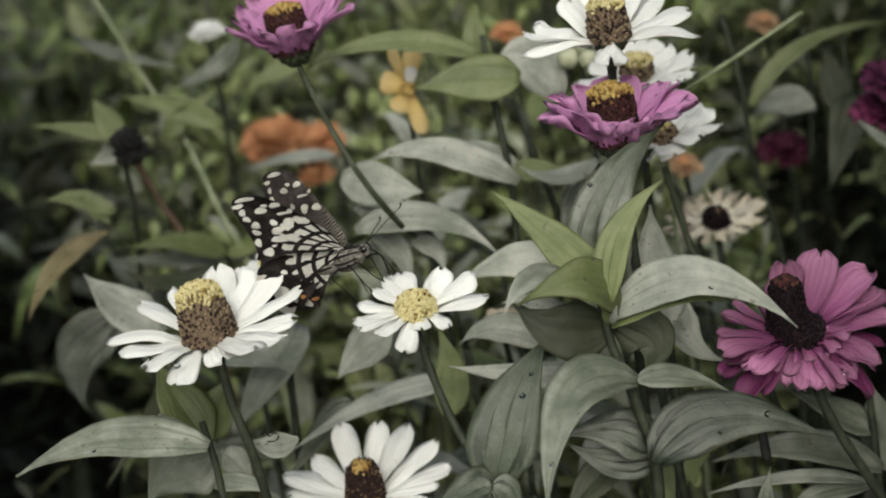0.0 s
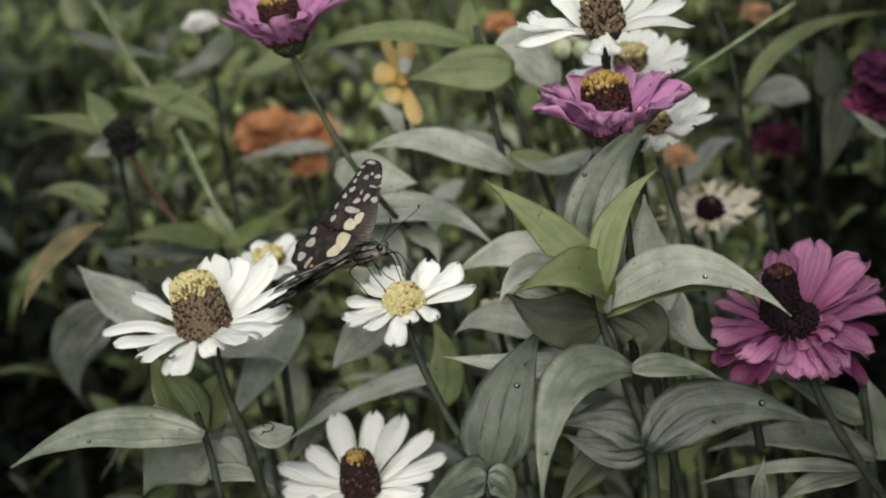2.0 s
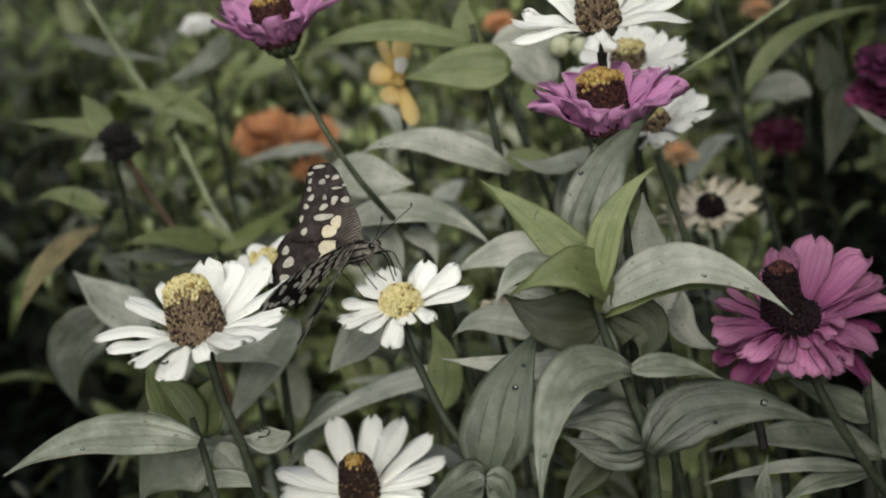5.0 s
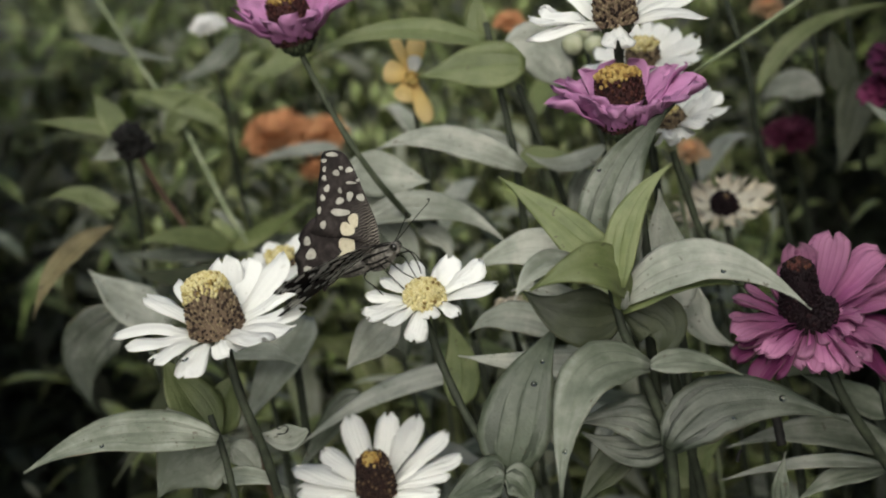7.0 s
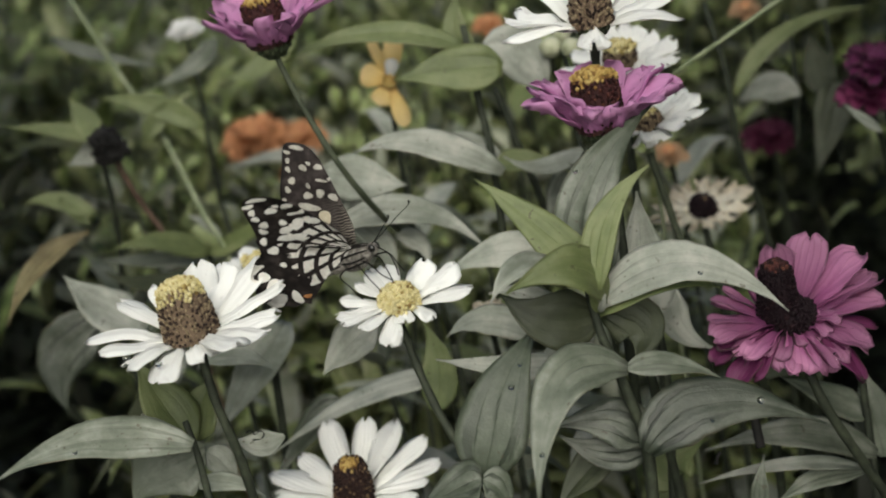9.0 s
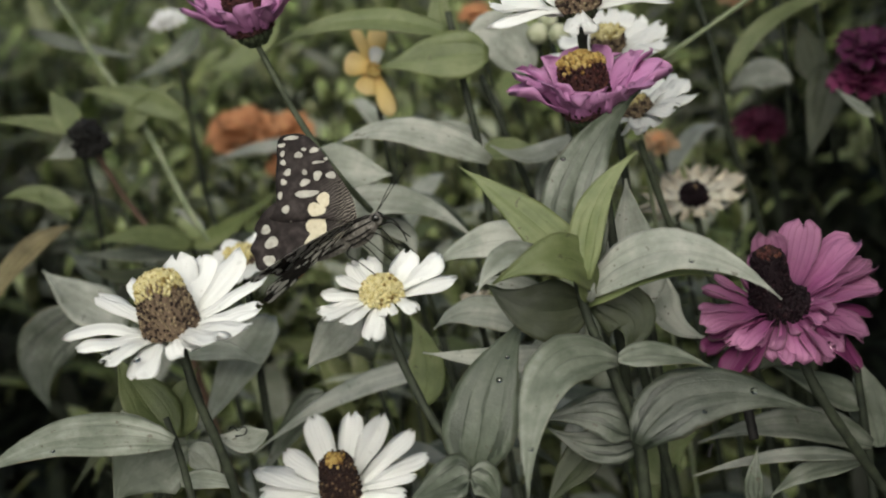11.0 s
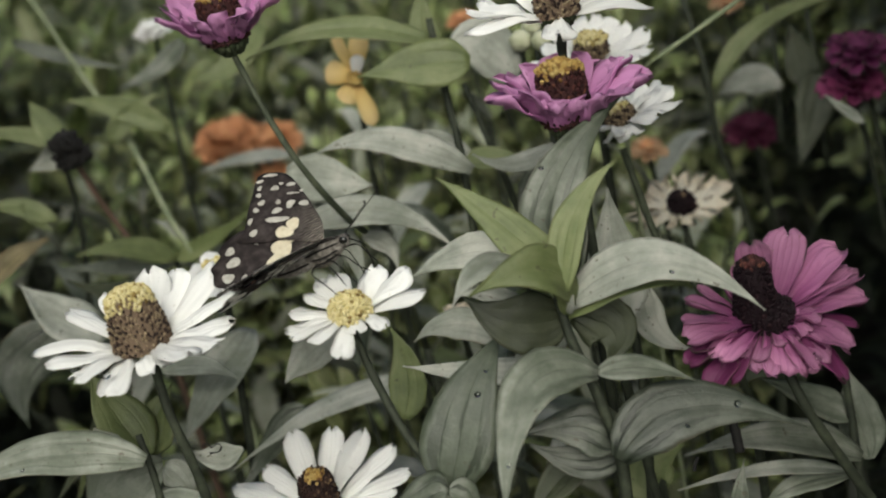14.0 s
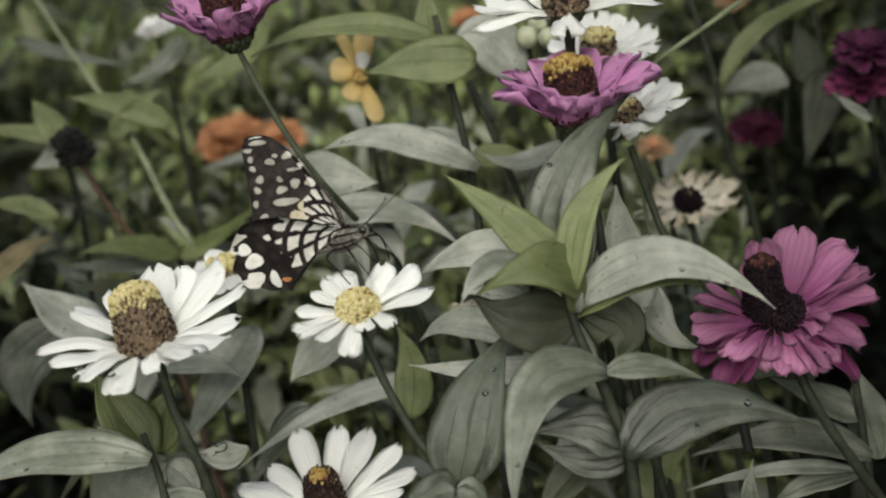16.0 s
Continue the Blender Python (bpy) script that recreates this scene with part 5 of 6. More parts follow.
flower(peach_bloom, (0.0218, 0.0925, 0.4154), (0.00, -0.26, 0.97), ring(13, 0.0076, 4, -14, 0, 80) + ring(12, 0.0064, 28, 8, 14, 81) + ring(9, 0.0048, 55, 35, 5, 82), 0.0040, CREAM, 0.0020, 0.0024, CREAM, CREAM, beads=60, bead=0.0012, notch=0.6, cupped=0.4)
stem(peach_bloom, [(0.0219, 0.0959, 0.4102), (0.0239, 0.1010, 0.3829), (0.0252, 0.1016, 0.3309)], 0.00119, 0.00153, STEM)
stem(peach_bloom, [(0.0452, 0.1116, -0.0200), (0.0352, 0.1076, 0.1655), (0.0252, 0.1016, 0.3309)], 0.00216, 0.0018, STEM)
dark_bud = thing("seed_head", "blackened dry seed head on a brown stem", "seed head", group="far flowers")
disc(dark_bud, (-0.1321, 0.2220, 0.4688), (-0.21, -0.17, 0.96), 0.006, 0.013, SEED, SEED, 0.1, 90, 0.0016)
stem(dark_bud, [(-0.1318, 0.2216, 0.4677), (-0.1270, 0.2243, 0.4477), (-0.1189, 0.2259, 0.4251)], 0.00136, 0.00153, STEM_BROWN)
stem(dark_bud, [(-0.0989, 0.2359, -0.0200), (-0.1089, 0.2319, 0.2126), (-0.1189, 0.2259, 0.4251)], 0.00192, 0.0016, STEM_BROWN)
bud_cluster = thing("bud_cluster", "cluster of round pale green flower buds", "flower buds", group="far flowers")
bud(bud_cluster, (0.0669, 0.1543, 0.5009), (0.05, -0.25, 0.97), 0.0046)
stem(bud_cluster, [(0.0669, 0.1543, 0.4968), (0.0679, 0.1563, 0.4888), (0.0721, 0.1478, 0.4846)], 0.00085, 0.00102, STEM)
bud(bud_cluster, (0.0746, 0.1488, 0.5005), (0.05, -0.25, 0.97), 0.0044)
stem(bud_cluster, [(0.0746, 0.1488, 0.4965), (0.0756, 0.1508, 0.4885), (0.0721, 0.1478, 0.4846)], 0.00085, 0.00102, STEM)
bud(bud_cluster, (0.0732, 0.1658, 0.5026), (0.05, -0.25, 0.97), 0.0042)
stem(bud_cluster, [(0.0732, 0.1658, 0.4988), (0.0742, 0.1678, 0.4908), (0.0721, 0.1478, 0.4846)], 0.00085, 0.00102, STEM)
stem(bud_cluster, [(0.0921, 0.1578, -0.0200), (0.0821, 0.1538, 0.2278), (0.0721, 0.1478, 0.4846)], 0.00144, 0.0012, STEM)
fringe_plant = thing("zinnia_plant", "pale green leafy plant out of focus behind the flowers", "zinnia", group="zinnias")
leaf(fringe_plant, (-0.1358, 0.2256, 0.4778), (-0.1545, 0.2285, 0.4848), (-0.1802, 0.2308, 0.4905), (0.08, -0.79, 0.61), 0.0090, LEAF_YOUNG)
leaf(fringe_plant, (-0.1387, 0.2251, 0.4765), (-0.1431, 0.2299, 0.4884), (-0.1480, 0.2338, 0.4979), (0.15, -0.89, 0.43), 0.0132, LEAF_YOUNG)
leaf(fringe_plant, (-0.1384, 0.2347, 0.4735), (-0.1459, 0.2332, 0.4697), (-0.1574, 0.2319, 0.4666), (0.01, -0.93, 0.35), 0.0134, LEAF_PALE)
leaf(fringe_plant, (-0.0953, 0.2639, 0.4656), (-0.1184, 0.2693, 0.4792), (-0.1440, 0.2724, 0.4868), (0.01, -0.92, 0.40), 0.0135, LEAF_YOUNG)
leaf(fringe_plant, (-0.1242, 0.2631, 0.4637), (-0.1134, 0.2677, 0.4752), (-0.0949, 0.2708, 0.4828), (0.07, -0.96, 0.27), 0.0112, LEAF_YOUNG)
leaf(fringe_plant, (-0.1457, 0.2131, 0.4467), (-0.1627, 0.2167, 0.4557), (-0.1773, 0.2169, 0.4563), (0.11, -0.75, 0.65), 0.0100, LEAF_YOUNG)
leaf(fringe_plant, (-0.1599, 0.2170, 0.4564), (-0.1535, 0.2136, 0.4479), (-0.1479, 0.2112, 0.4421), (0.38, -0.70, 0.60), 0.0079, LEAF_YOUNG)
leaf(fringe_plant, (-0.0451, 0.3190, 0.4954), (-0.0664, 0.3125, 0.4792), (-0.0880, 0.3116, 0.4771), (-0.07, -0.86, 0.50), 0.0149, LEAF_YOUNG)
leaf(fringe_plant, (-0.0873, 0.3195, 0.4967), (-0.1017, 0.3148, 0.4850), (-0.1273, 0.3119, 0.4779), (-0.06, -0.88, 0.48), 0.0119, LEAF)
leaf(fringe_plant, (-0.1726, 0.3252, 0.5106), (-0.1477, 0.3201, 0.4981), (-0.1164, 0.3158, 0.4874), (0.10, -0.81, 0.58), 0.0080, LEAF)
stem(fringe_plant, [(-0.1408, 0.2354, 0.4752), (-0.1435, 0.2379, 0.4281), (-0.1624, 0.2631, 0.3571)], 0.00128, 0.00153, STEM)
stem(fringe_plant, [(-0.1424, 0.2731, -0.0200), (-0.1524, 0.2691, 0.1786), (-0.1624, 0.2631, 0.3571)], 0.00216, 0.0018, STEM)
soft_plant = thing("zinnia_plant", "leafy plant with broad soft green leaves behind the white zinnia", "zinnia", group="zinnias")
leaf(soft_plant, (-0.0993, 0.2161, 0.4165), (-0.1179, 0.2102, 0.4285), (-0.1393, 0.2011, 0.4323), (0.03, -0.75, 0.66), 0.0125, LEAF_YOUNG, fold=10)
leaf(soft_plant, (-0.1011, 0.2250, 0.4119), (-0.1266, 0.2168, 0.4179), (-0.1519, 0.2095, 0.4264), (0.03, -0.75, 0.66), 0.0094, LEAF_SOFT, fold=10)
leaf(soft_plant, (-0.0992, 0.2163, 0.4170), (-0.0800, 0.2086, 0.4249), (-0.0546, 0.2036, 0.4396), (0.03, -0.75, 0.66), 0.0098, LEAF_YOUNG, fold=10)
leaf(soft_plant, (-0.1005, 0.2250, 0.4119), (-0.0774, 0.2157, 0.4158), (-0.0458, 0.2071, 0.4216), (0.03, -0.75, 0.66), 0.0083, LEAF_SOFT, fold=10)
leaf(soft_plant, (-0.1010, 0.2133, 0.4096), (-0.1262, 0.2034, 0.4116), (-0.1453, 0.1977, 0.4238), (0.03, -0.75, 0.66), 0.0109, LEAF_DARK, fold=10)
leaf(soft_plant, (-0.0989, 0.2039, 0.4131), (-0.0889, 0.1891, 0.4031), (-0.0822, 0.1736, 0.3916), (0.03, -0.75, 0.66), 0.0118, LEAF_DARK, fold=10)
stem(soft_plant, [(-0.1005, 0.2212, 0.4158), (-0.0965, 0.2292, 0.2079), (-0.0905, 0.2332, -0.0200)], 0.0012, 0.0018, STEM)


# ---- the ground and the field of plants behind ----
def build_ground():
    s = Shell()
    n = 40
    size = 150.0
    g = []
    for i in range(n + 1):
        row = []
        for j in range(n + 1):
            u, v = (i / n - 0.5) * 2, (j / n - 0.5) * 2
            x, y = math.copysign(abs(u) ** 3, u) * size, math.copysign(abs(v) ** 3, v) * size
            row.append((x, y, 0.02 * noise.noise((x * 1.3, y * 1.3, 0)) - 0.02))
        g.append(row)
    uv = [[(i / n, j / n) for j in range(n + 1)] for i in range(n + 1)]
    s.sheet(g, uv, 0.05)
    return tagged(s.build("ground", SOIL), "garden soil under the plants, darkened for shade", "ground", kind="structure")


build_ground()


def field_plant(seed, height, mats=None):
    """A leafy plant for the field behind: a stem, side shoots and opposite pairs of lance-shaped leaves."""
    rng = random.Random(seed)
    p = thing("leafy_plant", "bushy grey-green garden plant with lance-shaped leaves", "plant", group="plants of the field")
    shell, stalk = Shell(), Shell()
    shoots = [((0, 0, 0), rng.uniform(-8, 8), rng.uniform(0, 360), height)]
    for k in range(5):
        shoots.append(((0, 0, height * rng.uniform(0.15, 0.45)), rng.uniform(14, 38), rng.uniform(0, 360), height * rng.uniform(0.45, 0.7)))
    for (x, y, z), tilt, az, h in shoots:
        d = Vector((math.sin(radians(tilt)) * math.cos(radians(az)), math.sin(radians(tilt)) * math.sin(radians(az)), math.cos(radians(tilt))))
        a = Vector((x, y, z))
        line = spline([a, a + d * h * 0.5 + Vector((rng.uniform(-0.01, 0.01), rng.uniform(-0.01, 0.01), 0)), a + d * h + Vector((0, 0, 0.01))], 7)
        stalk.tube(line, [0.0022 - 0.0002 * i for i in range(7)], 6)
        pairs = max(3, int(h / 0.034))
        turn = rng.uniform(0, 180)
        for i in range(pairs):
            q = (i + 1) / pairs
            at = line[min(6, int(q * 6))]
            turn += 90 + rng.uniform(-20, 20)
            for side in (0, 180):
                b = radians(turn + side + rng.uniform(-15, 15))
                length = rng.uniform(0.06, 0.125) * (1.1 - 0.4 * q)
                e = radians(rng.uniform(-5, 55) if q < 0.95 else rng.uniform(30, 70))
                o = Vector((math.cos(b) * math.cos(e), math.sin(b) * math.cos(e), math.sin(e)))
                droop = Vector((0, 0, -length * rng.uniform(0.1, 0.45)))
                blade(shell, at, at + o * length * 0.55 + droop * 0.1, at + o * length + droop, (-math.cos(b) * math.sin(e), -math.sin(b) * math.sin(e), math.cos(e) + 0.1),
                      length * rng.uniform(0.15, 0.24), rng.uniform(4, 22), 0.4, 0.06, 7, 5, 0.0004, rng.uniform(0, 99), mat=1 if rng.random() < 0.28 else 0)
    stalk.build("stem", STEM, p)
    tagged(shell.build("foliage", mats or [FIELD, FIELD_PALE], p), kind="stuff")
    return p


def build_field():
    rng = random.Random(11)
    kinds = [field_plant(50 + k, 0.26 + 0.03 * k) for k in range(9)]
    used = set()
    spots = []
    y = -0.1
    while y < 1.6:
        step = 0.075 + 0.05 * max(0.0, y)
        half = 0.36 + 0.42 * max(0.0, y)
        x = -half
        while x < half:
            spots.append((x + rng.uniform(-0.4, 0.4) * step, y + rng.uniform(-0.4, 0.4) * step))
            x += step
        y += step
    # the bed goes on thinner all round
    y = -1.3
    while y < 2.6:
        x = -1.7
        while x < 1.7:
            if abs(x) > 0.62 + 0.42 * max(0.0, y) or y < -0.75 or y > 1.7:
                spots.append((x + rng.uniform(-0.08, 0.08), y + rng.uniform(-0.08, 0.08)))
            x += 0.2
        y += 0.2
    for x, y in spots:
        if -0.6 < x < -0.07 and -0.6 < y < 0.3 or 0.6 > x > 0.12 and -0.6 < y < 0.1 or -0.7 < y < 0.15 and abs(x) < 0.6 or -0.6 < x < -0.11 - 0.18 * y and -0.6 < y < 1.0 or 0.75 > x > 0.13 + 0.2 * y and -0.6 < y < 1.15:
            continue
        # low under the flowers, taller behind them
        top = 0.27 + 0.2 * min(y, 0.5) + 0.5 * min(0.3, max(0.0, y - 0.5))
        k = min(8, max(0, int((top + rng.uniform(-0.05, 0.03) - 0.26) / 0.03)))
        m = pose(x, y, -0.02, rng.uniform(-6, 6), rng.uniform(-6, 6), rng.uniform(0, 360))
        if k in used:
            copy_thing(kinds[k], m)
        else:
            kinds[k].matrix_basis = m
            used.add(k)
    for k in range(9):
        if k not in used:
            kinds[k].matrix_basis = pose(0.2 * k - 0.8, 2.1, -0.02)


build_field()


def build_shade_bushes():
    """Tall bushes added out of view at both sides to shade the bed edges."""
    rng = random.Random(5)
    first = field_plant(91, 1.05)
    tagged(first, "tall dense leafy bush added out of view to shade the bed", "bush", group="bushes at the edge")
    first.name = "leafy_bush"
    n = 0
    for side, x0, slope in ((-1, 0.42, 0.32), (1, 0.42, 0.42)):
        for row in range(2):
            for i in range(10):
                y = -0.3 + i * 0.12 + rng.uniform(-0.02, 0.02)
                m = pose(side * (x0 + slope * max(0.0, y - 0.1) + 0.11 * row), y, -0.02, rng.uniform(-4, 4), side * -4, rng.uniform(0, 360))
                if n:
                    copy_thing(first, m)
                else:
                    first.matrix_basis = m
                n += 1
    # more bushes added out of view on both sides, nearer the front, for shade
    for x, y in ((0.29, -0.27), (0.33, -0.14), (0.38, -0.02), (-0.44, 0.0)):
        copy_thing(first, pose(x, y, -0.02, rng.uniform(-3, 3), 0, rng.uniform(0, 360)))


build_shade_bushes()


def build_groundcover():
    """Low growth on the open soil at both sides of the flowers, coloured dark for shade."""
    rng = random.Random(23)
    first = field_plant(71, 0.15, [FIELD_SHADED, FIELD_SHADED])
    tagged(first, "low creeping plant on the soil, its green darkened for shade", "plant", group="low plants on the soil")
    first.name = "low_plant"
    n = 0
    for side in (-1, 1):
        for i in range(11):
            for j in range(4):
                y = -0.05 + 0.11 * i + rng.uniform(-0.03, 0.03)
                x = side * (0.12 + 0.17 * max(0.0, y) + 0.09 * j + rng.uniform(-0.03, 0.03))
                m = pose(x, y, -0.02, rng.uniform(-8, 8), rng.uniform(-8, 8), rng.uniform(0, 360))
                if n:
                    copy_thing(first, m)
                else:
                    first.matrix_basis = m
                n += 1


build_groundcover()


def tuft(seed, height):
    """A bushy shoot with many short bright leaves towards its top."""
    rng = random.Random(seed)
    p = thing("leafy_shoot", "bushy yellow-green shoot with many short leaves", "plant", group="short-leaved shoots in the field")
    shell, stalk = Shell(), Shell()
    for k in range(5):
        az, tilt = rng.uniform(0, 2 * math.pi), radians(rng.uniform(0, 26))
        foot = Vector((0, 0, height * rng.uniform(0.25, 0.5))) if k else Vector()
        d = Vector((math.sin(tilt) * math.cos(az), math.sin(tilt) * math.sin(az), math.cos(tilt)))
        line = spline([foot, foot + d * (height - foot.z) * 0.55, foot + d * (height - foot.z) + Vector((0, 0, 0.006))], 9)
        stalk.tube(line, [0.0017 - 0.0001 * i for i in range(9)], 6)
        turn = rng.uniform(0, 180)
        for i in range(11):
            q = 0.42 + 0.58 * (i + 1) / 11
            at = line[min(8, int(q * 8))]
            turn += 90 + rng.uniform(-25, 25)
            for side in (0, 180):
                b = radians(turn + side + rng.uniform(-20, 20))
                length = rng.uniform(0.022, 0.046) * (1.15 - 0.35 * q)
                e = radians(rng.uniform(-10, 50) if i < 10 else rng.uniform(35, 75))
                o = Vector((math.cos(b) * math.cos(e), math.sin(b) * math.cos(e), math.sin(e)))
                sag = Vector((0, 0, -length * rng.uniform(0.05, 0.4)))
                blade(shell, at, at + o * length * 0.55 + sag * 0.1, at + o * length + sag, (-math.cos(b) * math.sin(e), -math.sin(b) * math.sin(e), math.cos(e) + 0.1),
                      length * rng.uniform(0.26, 0.4), rng.uniform(4, 20), 0.42, 0.06, 6, 5, 0.0004, rng.uniform(0, 99), mat=1 if rng.random() < 0.2 else 0)
    stalk.build("stem", STEM, p)
    tagged(shell.build("foliage", [FIELD, FIELD_PALE], p), kind="stuff")
    return p


def build_tufts():
    rng = random.Random(41)
    kinds = [tuft(500 + k, 0.31 + 0.022 * k) for k in range(6)]
    used = set()
    for i in range(113):
        if i < 95:
            y = rng.uniform(0.3, 0.85)
            x = rng.uniform(-0.1 - 0.16 * y, 0.1 + 0.14 * y)
        else:
            y = rng.uniform(0.8, 1.02)
            x = rng.uniform(0.31, 0.53)
        k = min(5, max(0, int((0.245 + 0.22 * y + rng.uniform(-0.03, 0.03) - 0.29) / 0.022)))
        m = pose(x, y, -0.02, rng.uniform(-7, 7), rng.uniform(-7, 7), rng.uniform(0, 360))
        if k in used:
            copy_thing(kinds[k], m)
        else:
            kinds[k].matrix_basis = m
            used.add(k)
    for k in range(6):
        if k not in used:
            kinds[k].matrix_basis = pose(0.1 * k - 0.25, 0.95, -0.02)


build_tufts()


def sprig(place, height, seed):
    """A leafy zinnia shoot with no flower; every leaf is a part."""
    rng = random.Random(seed)
    p = thing("zinnia_shoot", "flowerless zinnia shoot with paired lance-shaped leaves", "zinnia", group="shoots between the flowers")
    x, y = place
    lean = Vector((rng.uniform(-0.03, 0.05), rng.uniform(-0.02, 0.03), 0))
    line = spline([(x, y, -0.02), (x + lean.x * 0.3, y + lean.y * 0.4, height * 0.5), (x + lean.x, y + lean.y, height)], 14)
    s = Shell()
    s.tube(line, [0.0021 - 0.00007 * i for i in range(14)], 8)
    s.build("stem", STEM, p)
    turn = rng.uniform(0, 180)
    mats = [LEAF, LEAF_PALE, LEAF, LEAF_YOUNG, LEAF_PALE]
    for i in range(6):
        q = 0.5 + 0.5 * (i + 1) / 6
        at = line[min(13, int(q * 13))]
        turn += 90 + rng.uniform(-18, 18)
        for side in (0, 180):
            b = radians(turn + side + rng.uniform(-12, 12))
            length = rng.uniform(0.05, 0.078) * (1.15 - 0.3 * q)
            e = radians(rng.uniform(0, 40) if i < 5 else rng.uniform(35, 65))
            o = Vector((math.cos(b) * math.cos(e), math.sin(b) * math.cos(e), math.sin(e)))
            sag = Vector((0, 0, -length * rng.uniform(0.1, 0.5)))
            leaf(p, at, at + o * length * 0.55 + sag * 0.1, at + o * length + sag, (-math.cos(b) * math.sin(e), -math.sin(b) * math.sin(e), math.cos(e) + 0.15),
                 length * rng.uniform(0.22, 0.32), mats[rng.randrange(5)], fold=rng.uniform(6, 18), wave=0.08)


for n, (x, y, h) in enumerate([(-0.17, 0.27, 0.37), (-0.10, 0.2, 0.355), (-0.05, 0.26, 0.38), (0.0, 0.15, 0.36), (0.05, 0.22, 0.385), (0.1, 0.16, 0.365), (0.13, 0.26, 0.385), 
                               (-0.02, 0.34, 0.41), (0.08, 0.33, 0.41), (-0.13, 0.36, 0.4), (0.03, 0.1, 0.34), (-0.03, 0.12, 0.335)]):
    sprig((x, y), h, 300 + n)


# ---- water drops on petals and leaves ----
def water_drop(place, up, r):
    a, e1, e2 = frame_of(up)
    c = Vector(place)
    s = Shell()
    n, m = 6, 16
    for i in range(n):
        t = math.pi / 2 * i / (n - 1)
        for j in range(m):
            g = 2 * math.pi * j / m
            s.v.append(tuple(c + (e1 * math.cos(g) * 1.1 + e2 * math.sin(g)) * r * math.cos(t * 0.999) + a * (r * 0.55 * math.sin(t) + 0.0001)))
            s.uv.append((0, 0))
    for i in range(n - 1):
        for j in range(m):
            k = (j + 1) % m
            s.f.append((i * m + j, i * m + k, (i + 1) * m + k, (i + 1) * m + j))
    s.f.append(tuple((n - 1) * m + j for j in range(m)))
    s.f.append(tuple(reversed(range(m))))
    s.m = [0] * len(s.f)
    return tagged(s.build("water_drop", WATER), "clear round water drop on a petal or leaf", "water drop", group="water drops")


for place, up, r in (((-0.0633, -0.0033, 0.4666), (-0.1, -0.79, 0.6), 0.00090),
                     ((-0.0826, -0.0072, 0.4666), (0.0, -0.31, 0.95), 0.00108),
                     ((-0.0934, 0.0009, 0.4673), (0.18, -0.65, 0.74), 0.00108),
                     ((0.0941, -0.0199, 0.4249), (0.04, -0.89, 0.46), 0.00108),
                     ((0.0776, 0.0423, 0.4571), (-0.45, -0.8, 0.4), 0.00090),
                     ((0.0246, -0.0381, 0.4309), (-0.19, -0.73, 0.66), 0.00072),
                     ((0.0205, -0.0083, 0.4383), (-0.01, -0.75, 0.66), 0.00090),
                     ((0.0781, -0.0232, 0.423), (0.07, -0.68, 0.73), 0.00063),
                     ((0.0813, -0.0115, 0.4665), (0.14, -0.62, 0.77), 0.00072),
                     ((0.0244, -0.0036, 0.443), (0.07, -0.68, 0.73), 0.00072),
                     ((0.052, 0.0166, 0.495), (-0.06, -0.8, 0.59), 0.00072),
                     ((-0.1142, -0.0076, 0.4427), (0.07, -0.49, 0.87), 0.00063)):
    water_drop(place, up, r)


def settle(head, place):
    """The point of a flower head's petals nearest to a place, and the way its surface faces there."""
    near = min((v for ob in head.children if ob.name.startswith("petal") for v in ob.data.vertices), key=lambda v: (v.co - Vector(place)).length)
    out = near.normal if near.normal.dot(Vector((0, -0.6, 0.8))) > 0 else -near.normal
    return near.co, out


for place, r in (((0.1250, 0.0201, 0.4562), 0.00090),
                 ((0.1114, -0.0069, 0.4273), 0.00110),
                 ((0.1226, -0.0081, 0.4277), 0.00170),
                 ((0.1305, -0.0087, 0.4287), 0.00140),
                 ((0.1388, 0.0033, 0.4371), 0.00140),
                 ((0.1365, 0.0033, 0.4372), 0.00080),
                 ((0.1350, 0.0194, 0.4481), 0.00070)):
    water_drop(*settle(pink_head, place), r)


# ---- the butterfly ----
MM = 0.001
FORE = [(0.0, 0.0), (6.1, 1.3), (12.9, 0.6), (21.5, -0.9), (29.2, -2.7), (33.3, -5.1), (35.3, -8.5), (36.0, -12.0), (33.9, -14.2), (29.4, -16.2), (23.8, -18.7), (18.9, -20.8), (15.5, -23.0), (13.3, -25.3), (9.4, -19.1), (6.0, -11.2), (0.8, -3.8)]
HIND = [(1.3, -0.9), (9.0, -7.5), (15.0, -15.5), (17.8, -22.5), (16.2, -27.6), (13.7, -31.6), (11.3, -31.7), (8.4, -35.4), (5.5, -35.2), (1.4, -35.8), (-1.6, -32.2), (-3.7, -30.7), (-4.9, -27.6), (-6.8, -26.3), (-5.7, -24.5), (-5.1, -21.5), (-3.3, -16.4), (-1.6, -9.6), (-1.2, -3.1)]
# spots: out from the root, forward, two half widths, all in millimetres
FORE_SPOTS = [(33.9, -8.8, 2.6, 0.9), (33.3, -12.6, 1.4, 0.8), (30.7, -13.4, 1.0, 1.0), (28.0, -14.4, 1.0, 1.1), (24.3, -14.3, 1.4, 1.2), (21.9, -16.6, 1.1, 1.2), (18.6, -19.4, 1.0, 1.3), (13.8, -19.6, 1.4, 1.6), (27.4, -8.7, 1.5, 1.2)]
